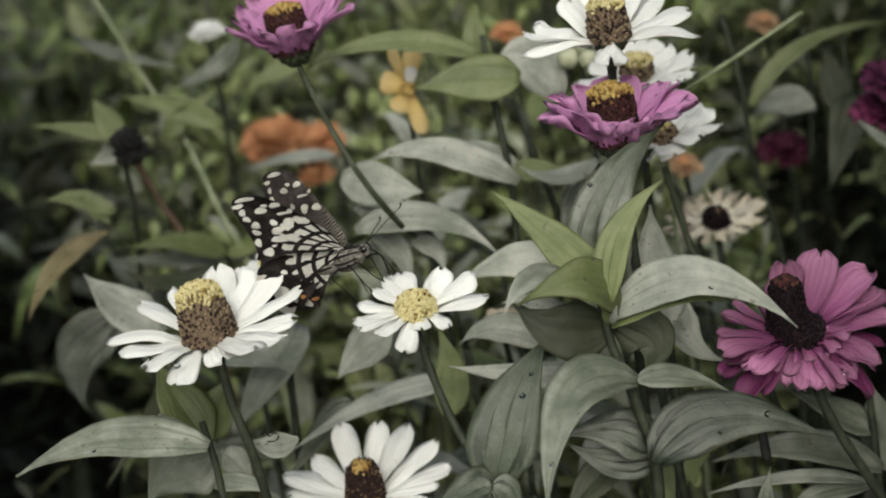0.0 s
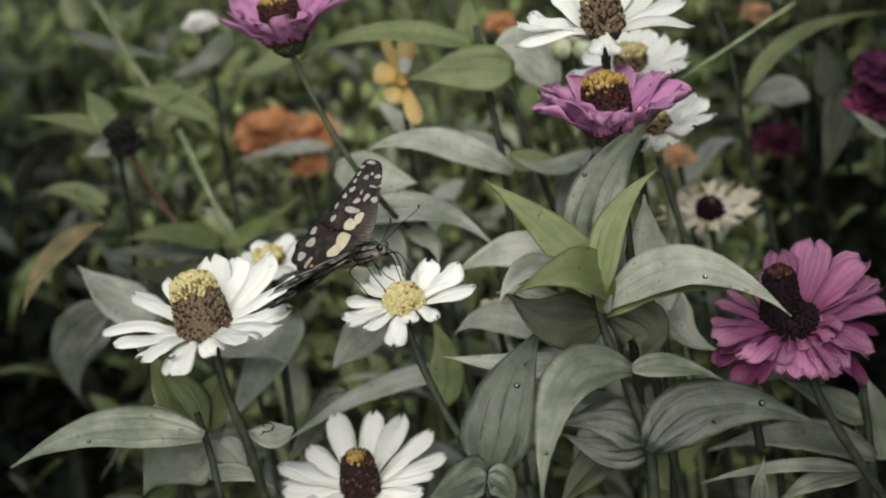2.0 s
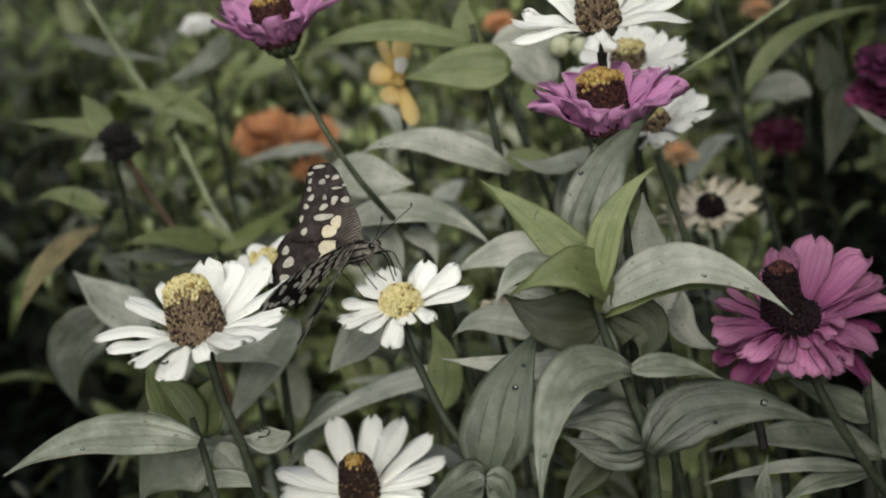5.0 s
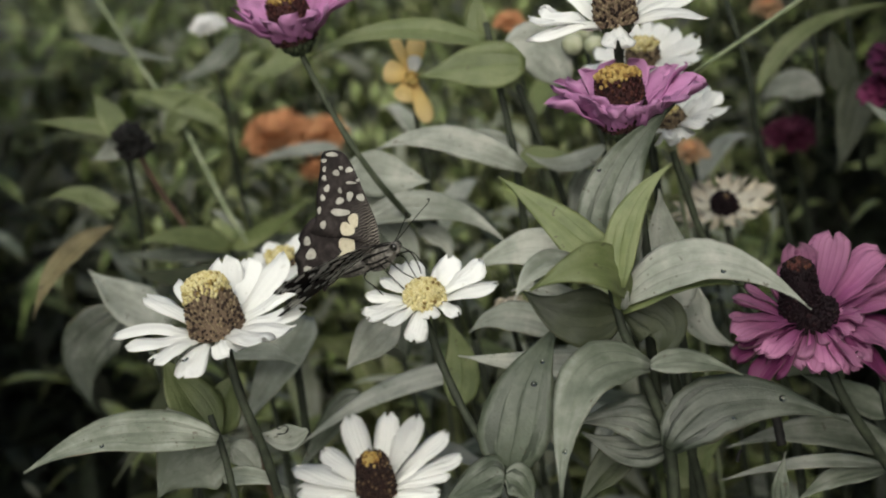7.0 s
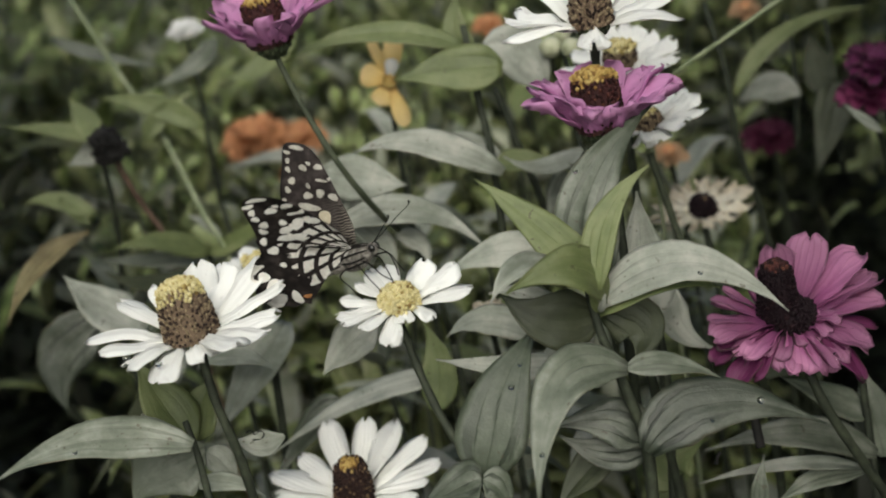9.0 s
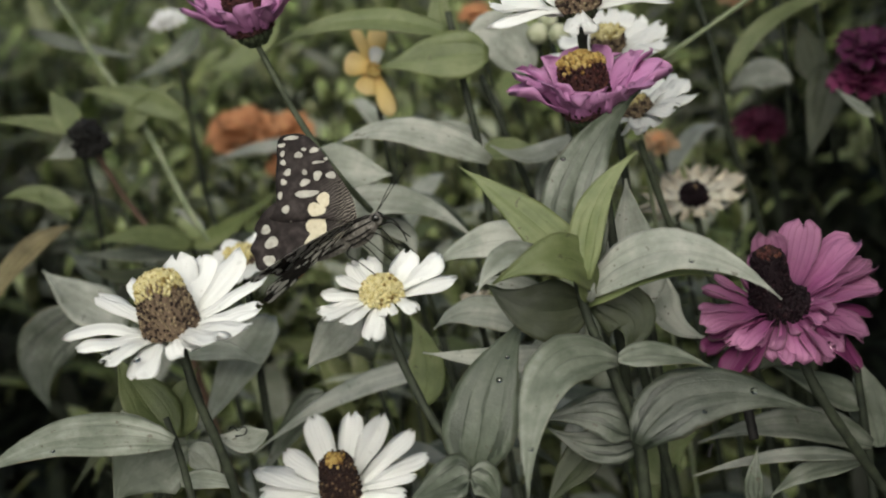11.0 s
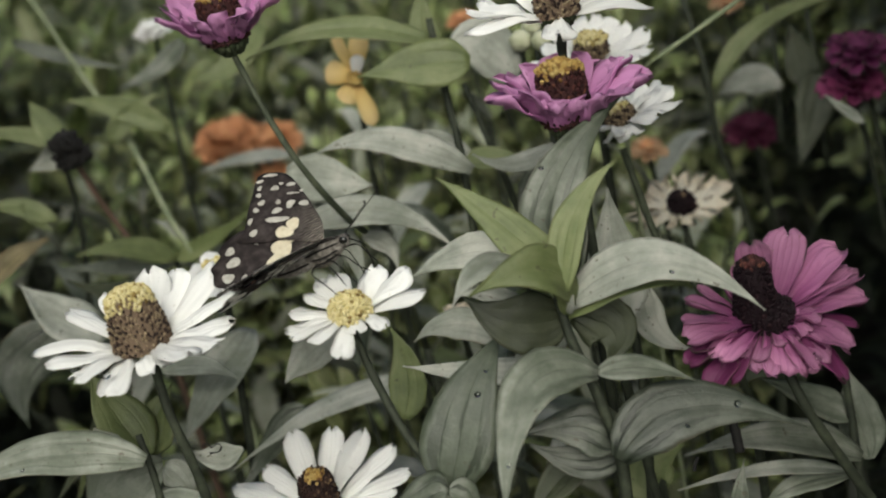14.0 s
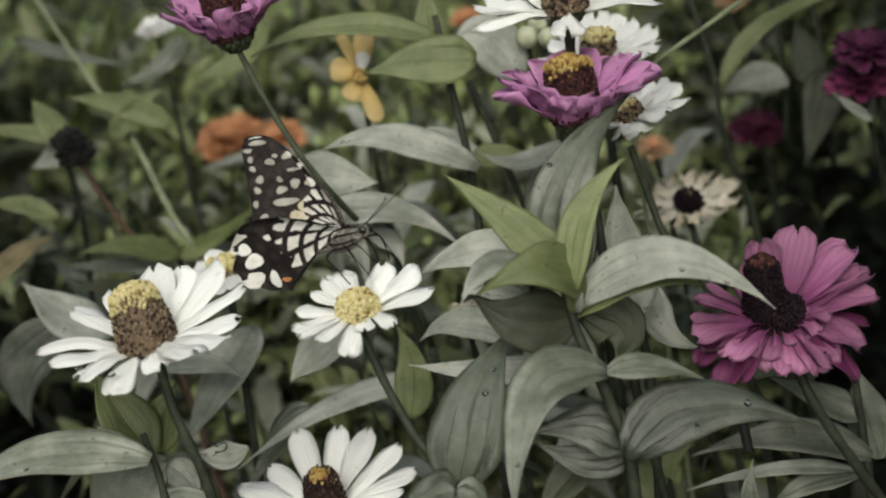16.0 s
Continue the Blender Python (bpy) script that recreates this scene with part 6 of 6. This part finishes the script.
FORE_SPOTS += [(28.2, -6.4, 0.9, 0.7), (26.4, -3.6, 1.5, 1.1), (22.1, -4.0, 2.3, 0.5), (21.9, -1.4, 0.6, 0.6), (21.5, -9.2, 0.9, 1.1), (18.3, -5.8, 1.7, 1.6), (16.2, -1.8, 1.9, 1.2), (18.5, -10.5, 2.0, 1.2), (14.9, -11.4, 4.0, 1.4)]
HIND_SPOTS = [(10.5, -19.7, 1.0, 0.8), (11.3, -28.2, 1.9, 1.5), (6.8, -28.2, 2.4, 2.1), (2.1, -31.2, 2.0, 2.1), (-1.5, -26.8, 1.4, 2.4)]


def wing(parent, name, outline, spots, side, root, bands, below, eyespots=(), under=0.0):
    """A stiff wing: outline in millimetres (out, forward) from its root, pale spots on both faces, rays on the lower one."""
    curve = spline([Vector((f * MM, side * s * MM, 0)) for s, f in outline] + [Vector((outline[0][1] * MM, side * outline[0][0] * MM, 0))], len(outline) * 4)[:-1]
    n = len(curve)

    def camber(x, y):
        r = abs(y)
        return -under + 0.0012 * math.sin(min(1.0, r / 0.05) * math.pi) + 0.0003 * math.sin(x * 500 + r * 200) * min(1.0, r / 0.02)

    # rings from the middle to the outline, so that the wing can be gently cambered
    mid = sum(curve, Vector()) / n
    s = Shell()
    rings = 5
    for face in (1, -1):
        o = len(s.v)
        for k in range(1, rings + 1):
            for p in curve:
                q = mid.lerp(p, k / rings)
                s.v.append((q.x, q.y, camber(q.x, q.y) + face * 0.00006))
                s.uv.append((q.x * 25, side * q.y * 25))
        s.v.append((mid.x, mid.y, camber(mid.x, mid.y) + face * 0.00006))
        s.uv.append((mid.x * 25, side * mid.y * 25))
        c = o + rings * n
        turn = face * side
        for j in range(n):
            k2 = (j + 1) % n
            tri = (c, o + j, o + k2)
            s.f.append(tri if turn < 0 else tri[::-1])
            for k in range(rings - 1):
                q = (o + k * n + j, o + (k + 1) * n + j, o + (k + 1) * n + k2, o + k * n + k2)
                s.f.append(q if turn < 0 else q[::-1])
    half = rings * n + 1
    for j in range(n):
        k2 = (j + 1) % n
        a = (rings - 1) * n
        s.f.append((a + j, a + k2, half + a + k2, half + a + j))
    count = n * rings
    s.m = [0] * count + [1] * count + [0] * n
    w = s.build(name, [WING, below], parent)
    w.location = root
    for nm, rows, mat, faces in (("wing_spot", spots, [SPOT, SPOT_UNDER], (1, -1)), ("wing_band", bands, [BAND, BAND], (1,)), ("eyespot", eyespots, [OCELLUS, OCELLUS], (1, -1))):
        for row in rows:
            so, fo, ra, rb = row[:4]
            turn = radians(row[4] if len(row) > 4 else -20)
            p = Shell()
            for face in faces:
                o = len(p.v)
                m = 14
                big = 0.9 if face > 0 else 1.18
                for lift, grow in ((0.00009, big), (0.00016, 0.72 * big)):
                    for j in range(m):
                        a = 2 * math.pi * j / m
                        wob = 1 + 0.13 * math.sin(2 * a + so) + 0.1 * math.sin(3 * a + fo)
                        da, db = ra * grow * wob * math.cos(a), rb * grow * wob * math.sin(a)
                        f2 = fo + da * math.cos(turn) - db * math.sin(turn)
                        s2 = so + da * math.sin(turn) + db * math.cos(turn)
                        x, y = f2 * MM, side * s2 * MM
                        p.v.append((x, y, camber(x, y) + face * lift))
                        p.uv.append((0, 0))
                x, y = fo * MM, side * so * MM
                p.v.append((x, y, camber(x, y) + face * 0.00018))
                p.uv.append((0, 0))
                for j in range(m):
                    k = (j + 1) % m
                    for q in ((o + 2 * m, o + m + j, o + m + k), (o + j, o + k, o + m + k, o + m + j)):
                        p.f.append(q if face * side > 0 else q[::-1])
            p.m = [0 if len(faces) == 1 or i < len(p.f) // 2 else 1 for i in range(len(p.f))]
            p.build(nm, mat, w)
    return w


def ball(shell, centre, rx, ry, rz, mat=0, n=10, m=14):
    o = len(shell.v)
    for i in range(n + 1):
        t = math.pi * i / n
        for j in range(m):
            a = 2 * math.pi * j / m
            shell.v.append((centre[0] + rx * math.cos(t), centre[1] + ry * math.sin(t) * math.cos(a), centre[2] + rz * math.sin(t) * math.sin(a)))
            shell.uv.append((0, 0))
    for i in range(n):
        for j in range(m):
            k = (j + 1) % m
            shell.f.append((o + i * m + j, o + i * m + k, o + (i + 1) * m + k, o + (i + 1) * m + j))
    shell.m += [mat] * (len(shell.f) - len(shell.m))


def build_butterfly():
    b = thing("butterfly", "black and cream spotted swallowtail butterfly feeding on a white zinnia", "butterfly")
    s = Shell()
    ball(s, (0.0002, 0, -0.0008), 0.0062, 0.0028, 0.0038)
    ball(s, (0.0045, 0, -0.0002), 0.0032, 0.0023, 0.0029)
    s.build("thorax", FUR, b, "grey furry thorax with dark stripes")
    s = Shell()
    s.tube([(-0.003, 0, -0.0008), (-0.0075, 0, -0.0006), (-0.012, 0, -0.0002), (-0.016, 0, 0.0004), (-0.019, 0, 0.001)], [0.0022, 0.0026, 0.0024, 0.0018, 0.0008], 12)
    s.build("abdomen", FUR, b)
    s = Shell()
    ball(s, (0.0079, 0, 0.0002), 0.002, 0.002, 0.0021)
    head = s.build("head", FUR, b)
    for y in (1, -1):
        s = Shell()
        ball(s, (0.0086, y * 0.0014, 0.0005), 0.0013, 0.0009, 0.0013)
        s.build("eye", EYE, head)
        s = Shell()
        pts = spline([(0.0088, y * 0.0007, 0.0016), (0.0135, y * 0.0022, 0.0036), (0.0182, y * 0.0045, 0.0058), (0.0225, y * 0.0066, 0.0076), (0.0232, y * 0.0068, 0.0088)], 14)
        s.tube(pts, [0.00014] * 11 + [0.00022, 0.00036, 0.00026], 7)
        s.build("antenna", BLACK, head)
        # dark stripes along the back, the shoulder and the flank
        for r, *line in ((0.00045, (-0.005, 0.0009, 0.0022), (0.0005, 0.001, 0.0031), (0.0072, 0.0008, 0.0019)), (0.00034, (-0.0045, 0.0022, 0.0012), (0.001, 0.0027, 0.0012), (0.0072, 0.0018, 0.0006)),
                         (0.00034, (-0.0035, 0.0026, -0.0004), (0.0005, 0.0029, -0.0012), (0.0058, 0.0021, -0.0012)), (0.00034, (-0.003, 0.0022, -0.0026), (0.0005, 0.0026, -0.0026), (0.0045, 0.0019, -0.0026)),
                         (0.0004, (-0.0045, 0.0023, -0.0009), (-0.012, 0.0025, -0.0004), (-0.0188, 0.0009, 0.0008))):
            s = Shell()
            s.tube(spline([(px, y * py, pz) for px, py, pz in line], 9), [r * 0.6] + [r] * 7 + [r * 0.5], 6)
            s.build("stripe", BLACK, b)
        for x0, x1, x2, z2 in ((0.004, 0.0085, 0.012, -0.0105), (0.001, 0.0045, 0.0065, -0.0125), (-0.002, -0.004, -0.001, -0.0135)):
            s = Shell()
            s.tube(spline([(x0, y * 0.002, -0.002), (x1, y * 0.0055, -0.0035), ((x1 + x2) / 2, y * 0.0052, -0.0075), (x2, y * 0.004, z2)], 12), [0.00026] * 4 + [0.00017] * 8, 6)
            s.build("leg", BLACK, b)
    s = Shell()
    s.tube(spline([(0.0098, 0, 0), (0.0125, 0, -0.003), (0.0128, 0, -0.0075), (0.0122, 0, -0.0105)], 12), [0.00022] * 12, 6)
    s.build("proboscis", BLACK, head)
    fore_band = [(10.6, -7.2, 2.6, 2.3), (8.8, -10.6, 3.0, 2.6)]
    hind_band = [(6.6, -10.6, 3.2, 2.8), (3.8, -13.0, 4.0, 3.6), (0.6, -15.6, 3.2, 3.2)]
    wings = {}
    for side, key in ((1, "far"), (-1, "near")):
        wings["fore_" + key] = wing(b, "forewing", FORE, FORE_SPOTS, side, (0.0022, side * 0.0016, 0.0032), fore_band, WING_BELOW_FORE)
        wings["hind_" + key] = wing(b, "hindwing", HIND, HIND_SPOTS, side, (0.0022, side * 0.0016, 0.0032), hind_band, WING_BELOW_HIND, [(-3.6, -24.2, 1.1, 0.8)], 0.0007)
    return b, wings


butterfly, wings = build_butterfly()


FOOT = Vector((0.0067, -0.0171, 0.4136))


def sway(tilt):
    """The small flower turned sideways by so many degrees about the foot of its stem."""
    return Matrix.Translation(FOOT) @ pose(0, 0, 0, 0, tilt, 0) @ Matrix.Translation(-FOOT)


def beat(key, rows):
    o = wings[key]
    p = o.location.copy()
    walk(o, [(t, pose(*p, a, b, c)) for t, a, b, c in rows])


def motions():
    # the butterfly's place and turn
    walk(butterfly, [
        (0, pose(-0.02770, 0.01502, 0.48435, -4.0, -20.9, -27.1)),
        (0.3, pose(-0.03015, 0.01608, 0.48698, -4.0, -20.6, -26.9)),
        (0.5, pose(-0.02211, 0.01506, 0.48349, -4.0, -23.4, -42.4)),
        (1, pose(-0.02036, 0.01574, 0.48438, -4.0, -17.9, -45.5)),
        (1.5, pose(-0.01934, 0.01446, 0.48204, -4.0, -18.4, -36.8)),
        (2, pose(-0.02022, 0.01428, 0.48147, -4.0, -20.0, -39.6)),
        (2.5, pose(-0.02251, 0.01339, 0.47978, -4.0, -24.9, -38.3)),
        (3, pose(-0.01963, 0.01454, 0.48230, -4.0, -20.4, -37.6)),
        (3.5, pose(-0.02688, 0.01503, 0.48434, -4.0, -20.8, -27.2)),
        (3.6, pose(-0.02831, 0.01516, 0.48469, -4.0, -20.7, -27.1)),
        (3.8, pose(-0.02642, 0.01488, 0.48398, -4.0, -20.8, -27.2)),
        (3.9, pose(-0.02600, 0.01477, 0.48371, -4.0, -20.8, -27.3)),
        (4, pose(-0.02248, 0.01538, 0.48397, -4.0, -19.0, -41.1)),
        (6.5, pose(-0.02026, 0.01345, 0.47992, -4.0, -22.3, -35.7)),
        (7, pose(-0.02077, 0.01343, 0.48038, -4.0, -24.4, -30.8)),
        (7.5, pose(-0.02125, 0.01496, 0.48401, -4.0, -26.3, -35.0)),
        (8, pose(-0.01796, 0.01555, 0.48467, -4.0, -18.6, -37.5)),
        (8.5, pose(-0.01563, 0.01399, 0.48168, -4.0, -20.8, -28.6)),
        (8.7, pose(-0.01993, 0.01369, 0.48097, -4.0, -20.9, -28.2)),
        (9, pose(-0.02037, 0.01382, 0.48128, -4.0, -20.8, -28.3)),
        (11.5, pose(-0.01272, 0.01506, 0.48537, -4.0, -27.8, -17.2)),
        (12, pose(-0.01328, 0.01525, 0.48565, -4.0, -24.2, -18.0)),
        (12.5, pose(-0.01382, 0.01528, 0.48591, -4.0, -26.9, -16.2)),
        (13, pose(-0.01647, 0.01567, 0.48690, -4.0, -24.2, -14.2)),
        (13.5, pose(-0.01461, 0.01500, 0.48515, -4.0, -23.6, -15.5)),
        (14, pose(-0.01657, 0.01420, 0.48309, -4.0, -21.7, -15.8)),
        (14.5, pose(-0.01397, 0.01392, 0.48239, -4.0, -21.3, -15.9)),
        (15, pose(-0.01404, 0.01409, 0.48263, -4.0, -20.5, -18.6)),
        (15.5, pose(-0.01718, 0.01400, 0.48182, -4.0, -20.5, -26.7)),
        (16, pose(-0.01217, 0.01561, 0.48554, -4.0, -14.6, -26.6)),
    ])
    # the wings beat: degrees of turn in the butterfly's own space
    beat("fore_far", [
        (0, 74.3, -14.6, 9.7), (0.3, 36.3, 3.3, 3.1), (0.5, 45.6, -5.7, 13.0), (1, 39.4, -13.0, 16.9),
        (1.5, 47.4, -1.8, 9.1), (2, 37.9, 2.2, 6.0), (2.5, 56.2, 5.3, 2.6), (3, 34.6, 1.3, 8.2),
        (3.5, 53.7, -25.1, -8.4), (3.6, 69.0, -19.2, 12.2), (3.8, 31.1, 4.8, 0.6), (3.9, 61.9, -7.6, 9.6),
        (4, 61.1, -16.7, 25.4), (6.5, 33.9, 2.9, 8.0), (7, 66.6, 0.8, 2.9), (7.5, 55.0, -15.8, 9.3),
        (8, 45.2, -14.3, 26.2), (8.5, 49.6, 3.8, -6.3), (8.7, 70.2, 13.4, 0.7), (9, 88.8, 8.9, 3.4),
        (11.5, 49.8, 4.8, 17.6), (12, 41.1, 4.7, 22.2), (12.5, 41.7, 4.5, 18.8), (13, 39.4, -5.5, 21.5),
        (13.5, 30.8, 6.4, 19.2), (14, 36.7, 5.9, 19.9), (14.5, 55.9, 12.6, 25.7), (15, 50.1, 12.0, 23.9),
        (15.5, 96.6, -0.6, 5.5), (16, 94.8, -8.7, 19.0),
    ])
    beat("hind_far", [
        (0, 74.3, -14.6, 9.7), (0.3, 36.3, 3.3, 3.1), (0.5, 45.6, -5.7, 13.0), (1, 39.4, -13.0, 16.9),
        (1.5, 47.4, -1.8, 9.1), (2, 37.9, 2.2, 6.0), (2.5, 56.2, 5.3, 2.6), (3, 34.6, 1.3, 8.2),
        (3.5, 53.7, -25.1, -8.4), (3.6, 69.0, -19.2, 12.2), (3.8, 31.1, 4.8, 0.6), (3.9, 61.9, -7.6, 9.6),
        (4, 61.1, -16.7, 25.4), (6.5, 33.9, 2.9, 8.0), (7, 66.6, 0.8, 2.9), (7.5, 55.0, -15.8, 9.3),
        (8, 45.2, -14.3, 26.2), (8.5, 49.6, 3.8, -6.3), (8.7, 70.2, 13.4, 0.7), (9, 88.8, 8.9, 3.4),
        (11.5, 49.8, 4.8, 17.6), (12, 41.1, 4.7, 22.2), (12.5, 41.7, 4.5, 18.8), (13, 39.4, -5.5, 21.5),
        (13.5, 30.8, 6.4, 19.2), (14, 36.7, 5.9, 19.9), (14.5, 55.9, 12.6, 25.7), (15, 50.1, 12.0, 23.9),
        (15.5, 96.6, -0.6, 5.5), (16, 98.0, -15.5, 18.3),
    ])
    beat("fore_near", [
        (0, -57.9, -9.2, 3.8), (0.3, -22.8, -0.9, -9.7), (0.5, -5.2, -17.7, 1.7), (1, -27.5, -31.3, -1.7),
        (1.5, -12.5, -8.1, 14.7), (2, 3.4, -5.6, 9.2), (2.5, -0.7, -7.8, 5.8), (3, -7.5, -9.5, 1.2),
        (3.5, -19.4, -38.3, -3.0), (3.6, -39.5, 1.9, -2.5), (3.8, -4.1, 3.2, 3.4), (3.9, -47.4, -7.6, -11.0),
        (4, -25.7, -41.1, 12.4), (6.5, 7.6, -13.3, 0.3), (7, -8.8, -12.2, 1.6), (7.5, 7.5, -19.8, -22.7),
        (8, -3.3, -32.7, -11.4), (8.5, -50.9, 4.0, 12.1), (8.7, -29.8, 15.0, 19.1), (9, -51.7, -4.3, 9.2),
        (11.5, -4.1, -8.4, -17.1), (12, -4.5, -9.5, -14.3), (12.5, -3.4, -8.9, -18.5), (13, 0.1, -15.6, -17.1),
        (13.5, -9.7, -4.7, -11.9), (14, -9.0, -6.4, -12.8), (14.5, -12.9, -1.9, -9.9), (15, -12.5, -1.9, -10.4),
        (15.5, -52.4, 1.6, 24.2), (16, -84.8, -6.6, 6.7),
    ])
    beat("hind_near", [
        (0, -57.8, -22.3, -2.9), (0.3, -22.8, -0.9, -9.7), (0.5, -6.0, -19.6, 30.8), (1, -17.6, -27.0, 29.9),
        (1.5, -8.6, -4.1, 39.7), (2, 3.1, -9.9, 57.1), (2.5, 0.3, -8.0, 36.5), (3, -4.5, -5.6, 41.7),
        (3.5, -23.2, -40.3, 21.2), (3.6, -39.5, 1.9, -2.5), (3.8, -4.1, 3.2, 3.4), (3.9, -47.4, -7.6, -11.0),
        (4, -22.7, -39.0, 39.6), (6.5, 6.9, -22.1, 52.4), (7, -7.2, -8.2, 31.0), (7.5, 1.9, -28.4, 24.9),
        (8, -5.3, -32.2, 22.7), (8.5, -40.0, -2.8, 16.3), (8.7, -29.8, 15.0, 19.1), (9, -59.4, -13.3, 7.2),
        (11.5, -7.8, -8.7, 20.2), (12, -8.3, -9.6, 19.5), (12.5, -8.1, -10.6, 24.5), (13, -9.5, -19.0, 20.9),
        (13.5, -10.2, -3.0, 13.0), (14, -11.3, -4.0, 18.5), (14.5, -13.0, 0.9, 9.9), (15, -11.3, 1.2, 17.5),
        (15.5, -52.5, -11.7, 14.9), (16, -75.9, -14.2, 11.9),
    ])
    # the small flower gives way under the butterfly
    walk(swaying_zinnia, [
        (0, sway(0.10)),
        (0.5, sway(-0.91)),
        (1, sway(-0.66)),
        (1.5, sway(-0.53)),
        (2, sway(-2.27)),
        (2.5, sway(-0.68)),
        (3, sway(-1.61)),
        (3.5, sway(-1.94)),
        (4, sway(-2.03)),
        (6.5, sway(-1.04)),
        (7, sway(0.00)),
        (7.5, sway(-1.54)),
        (8, sway(-1.57)),
        (8.5, sway(-1.12)),
        (9, sway(-0.53)),
        (11.5, sway(-1.86)),
        (12, sway(-2.71)),
        (12.5, sway(-2.91)),
        (13, sway(-3.34)),
        (13.5, sway(-2.77)),
        (14, sway(-3.56)),
        (14.5, sway(-2.92)),
        (15, sway(-4.51)),
        (15.5, sway(-3.45)),
        (16, sway(-3.30)),
    ])


motions()
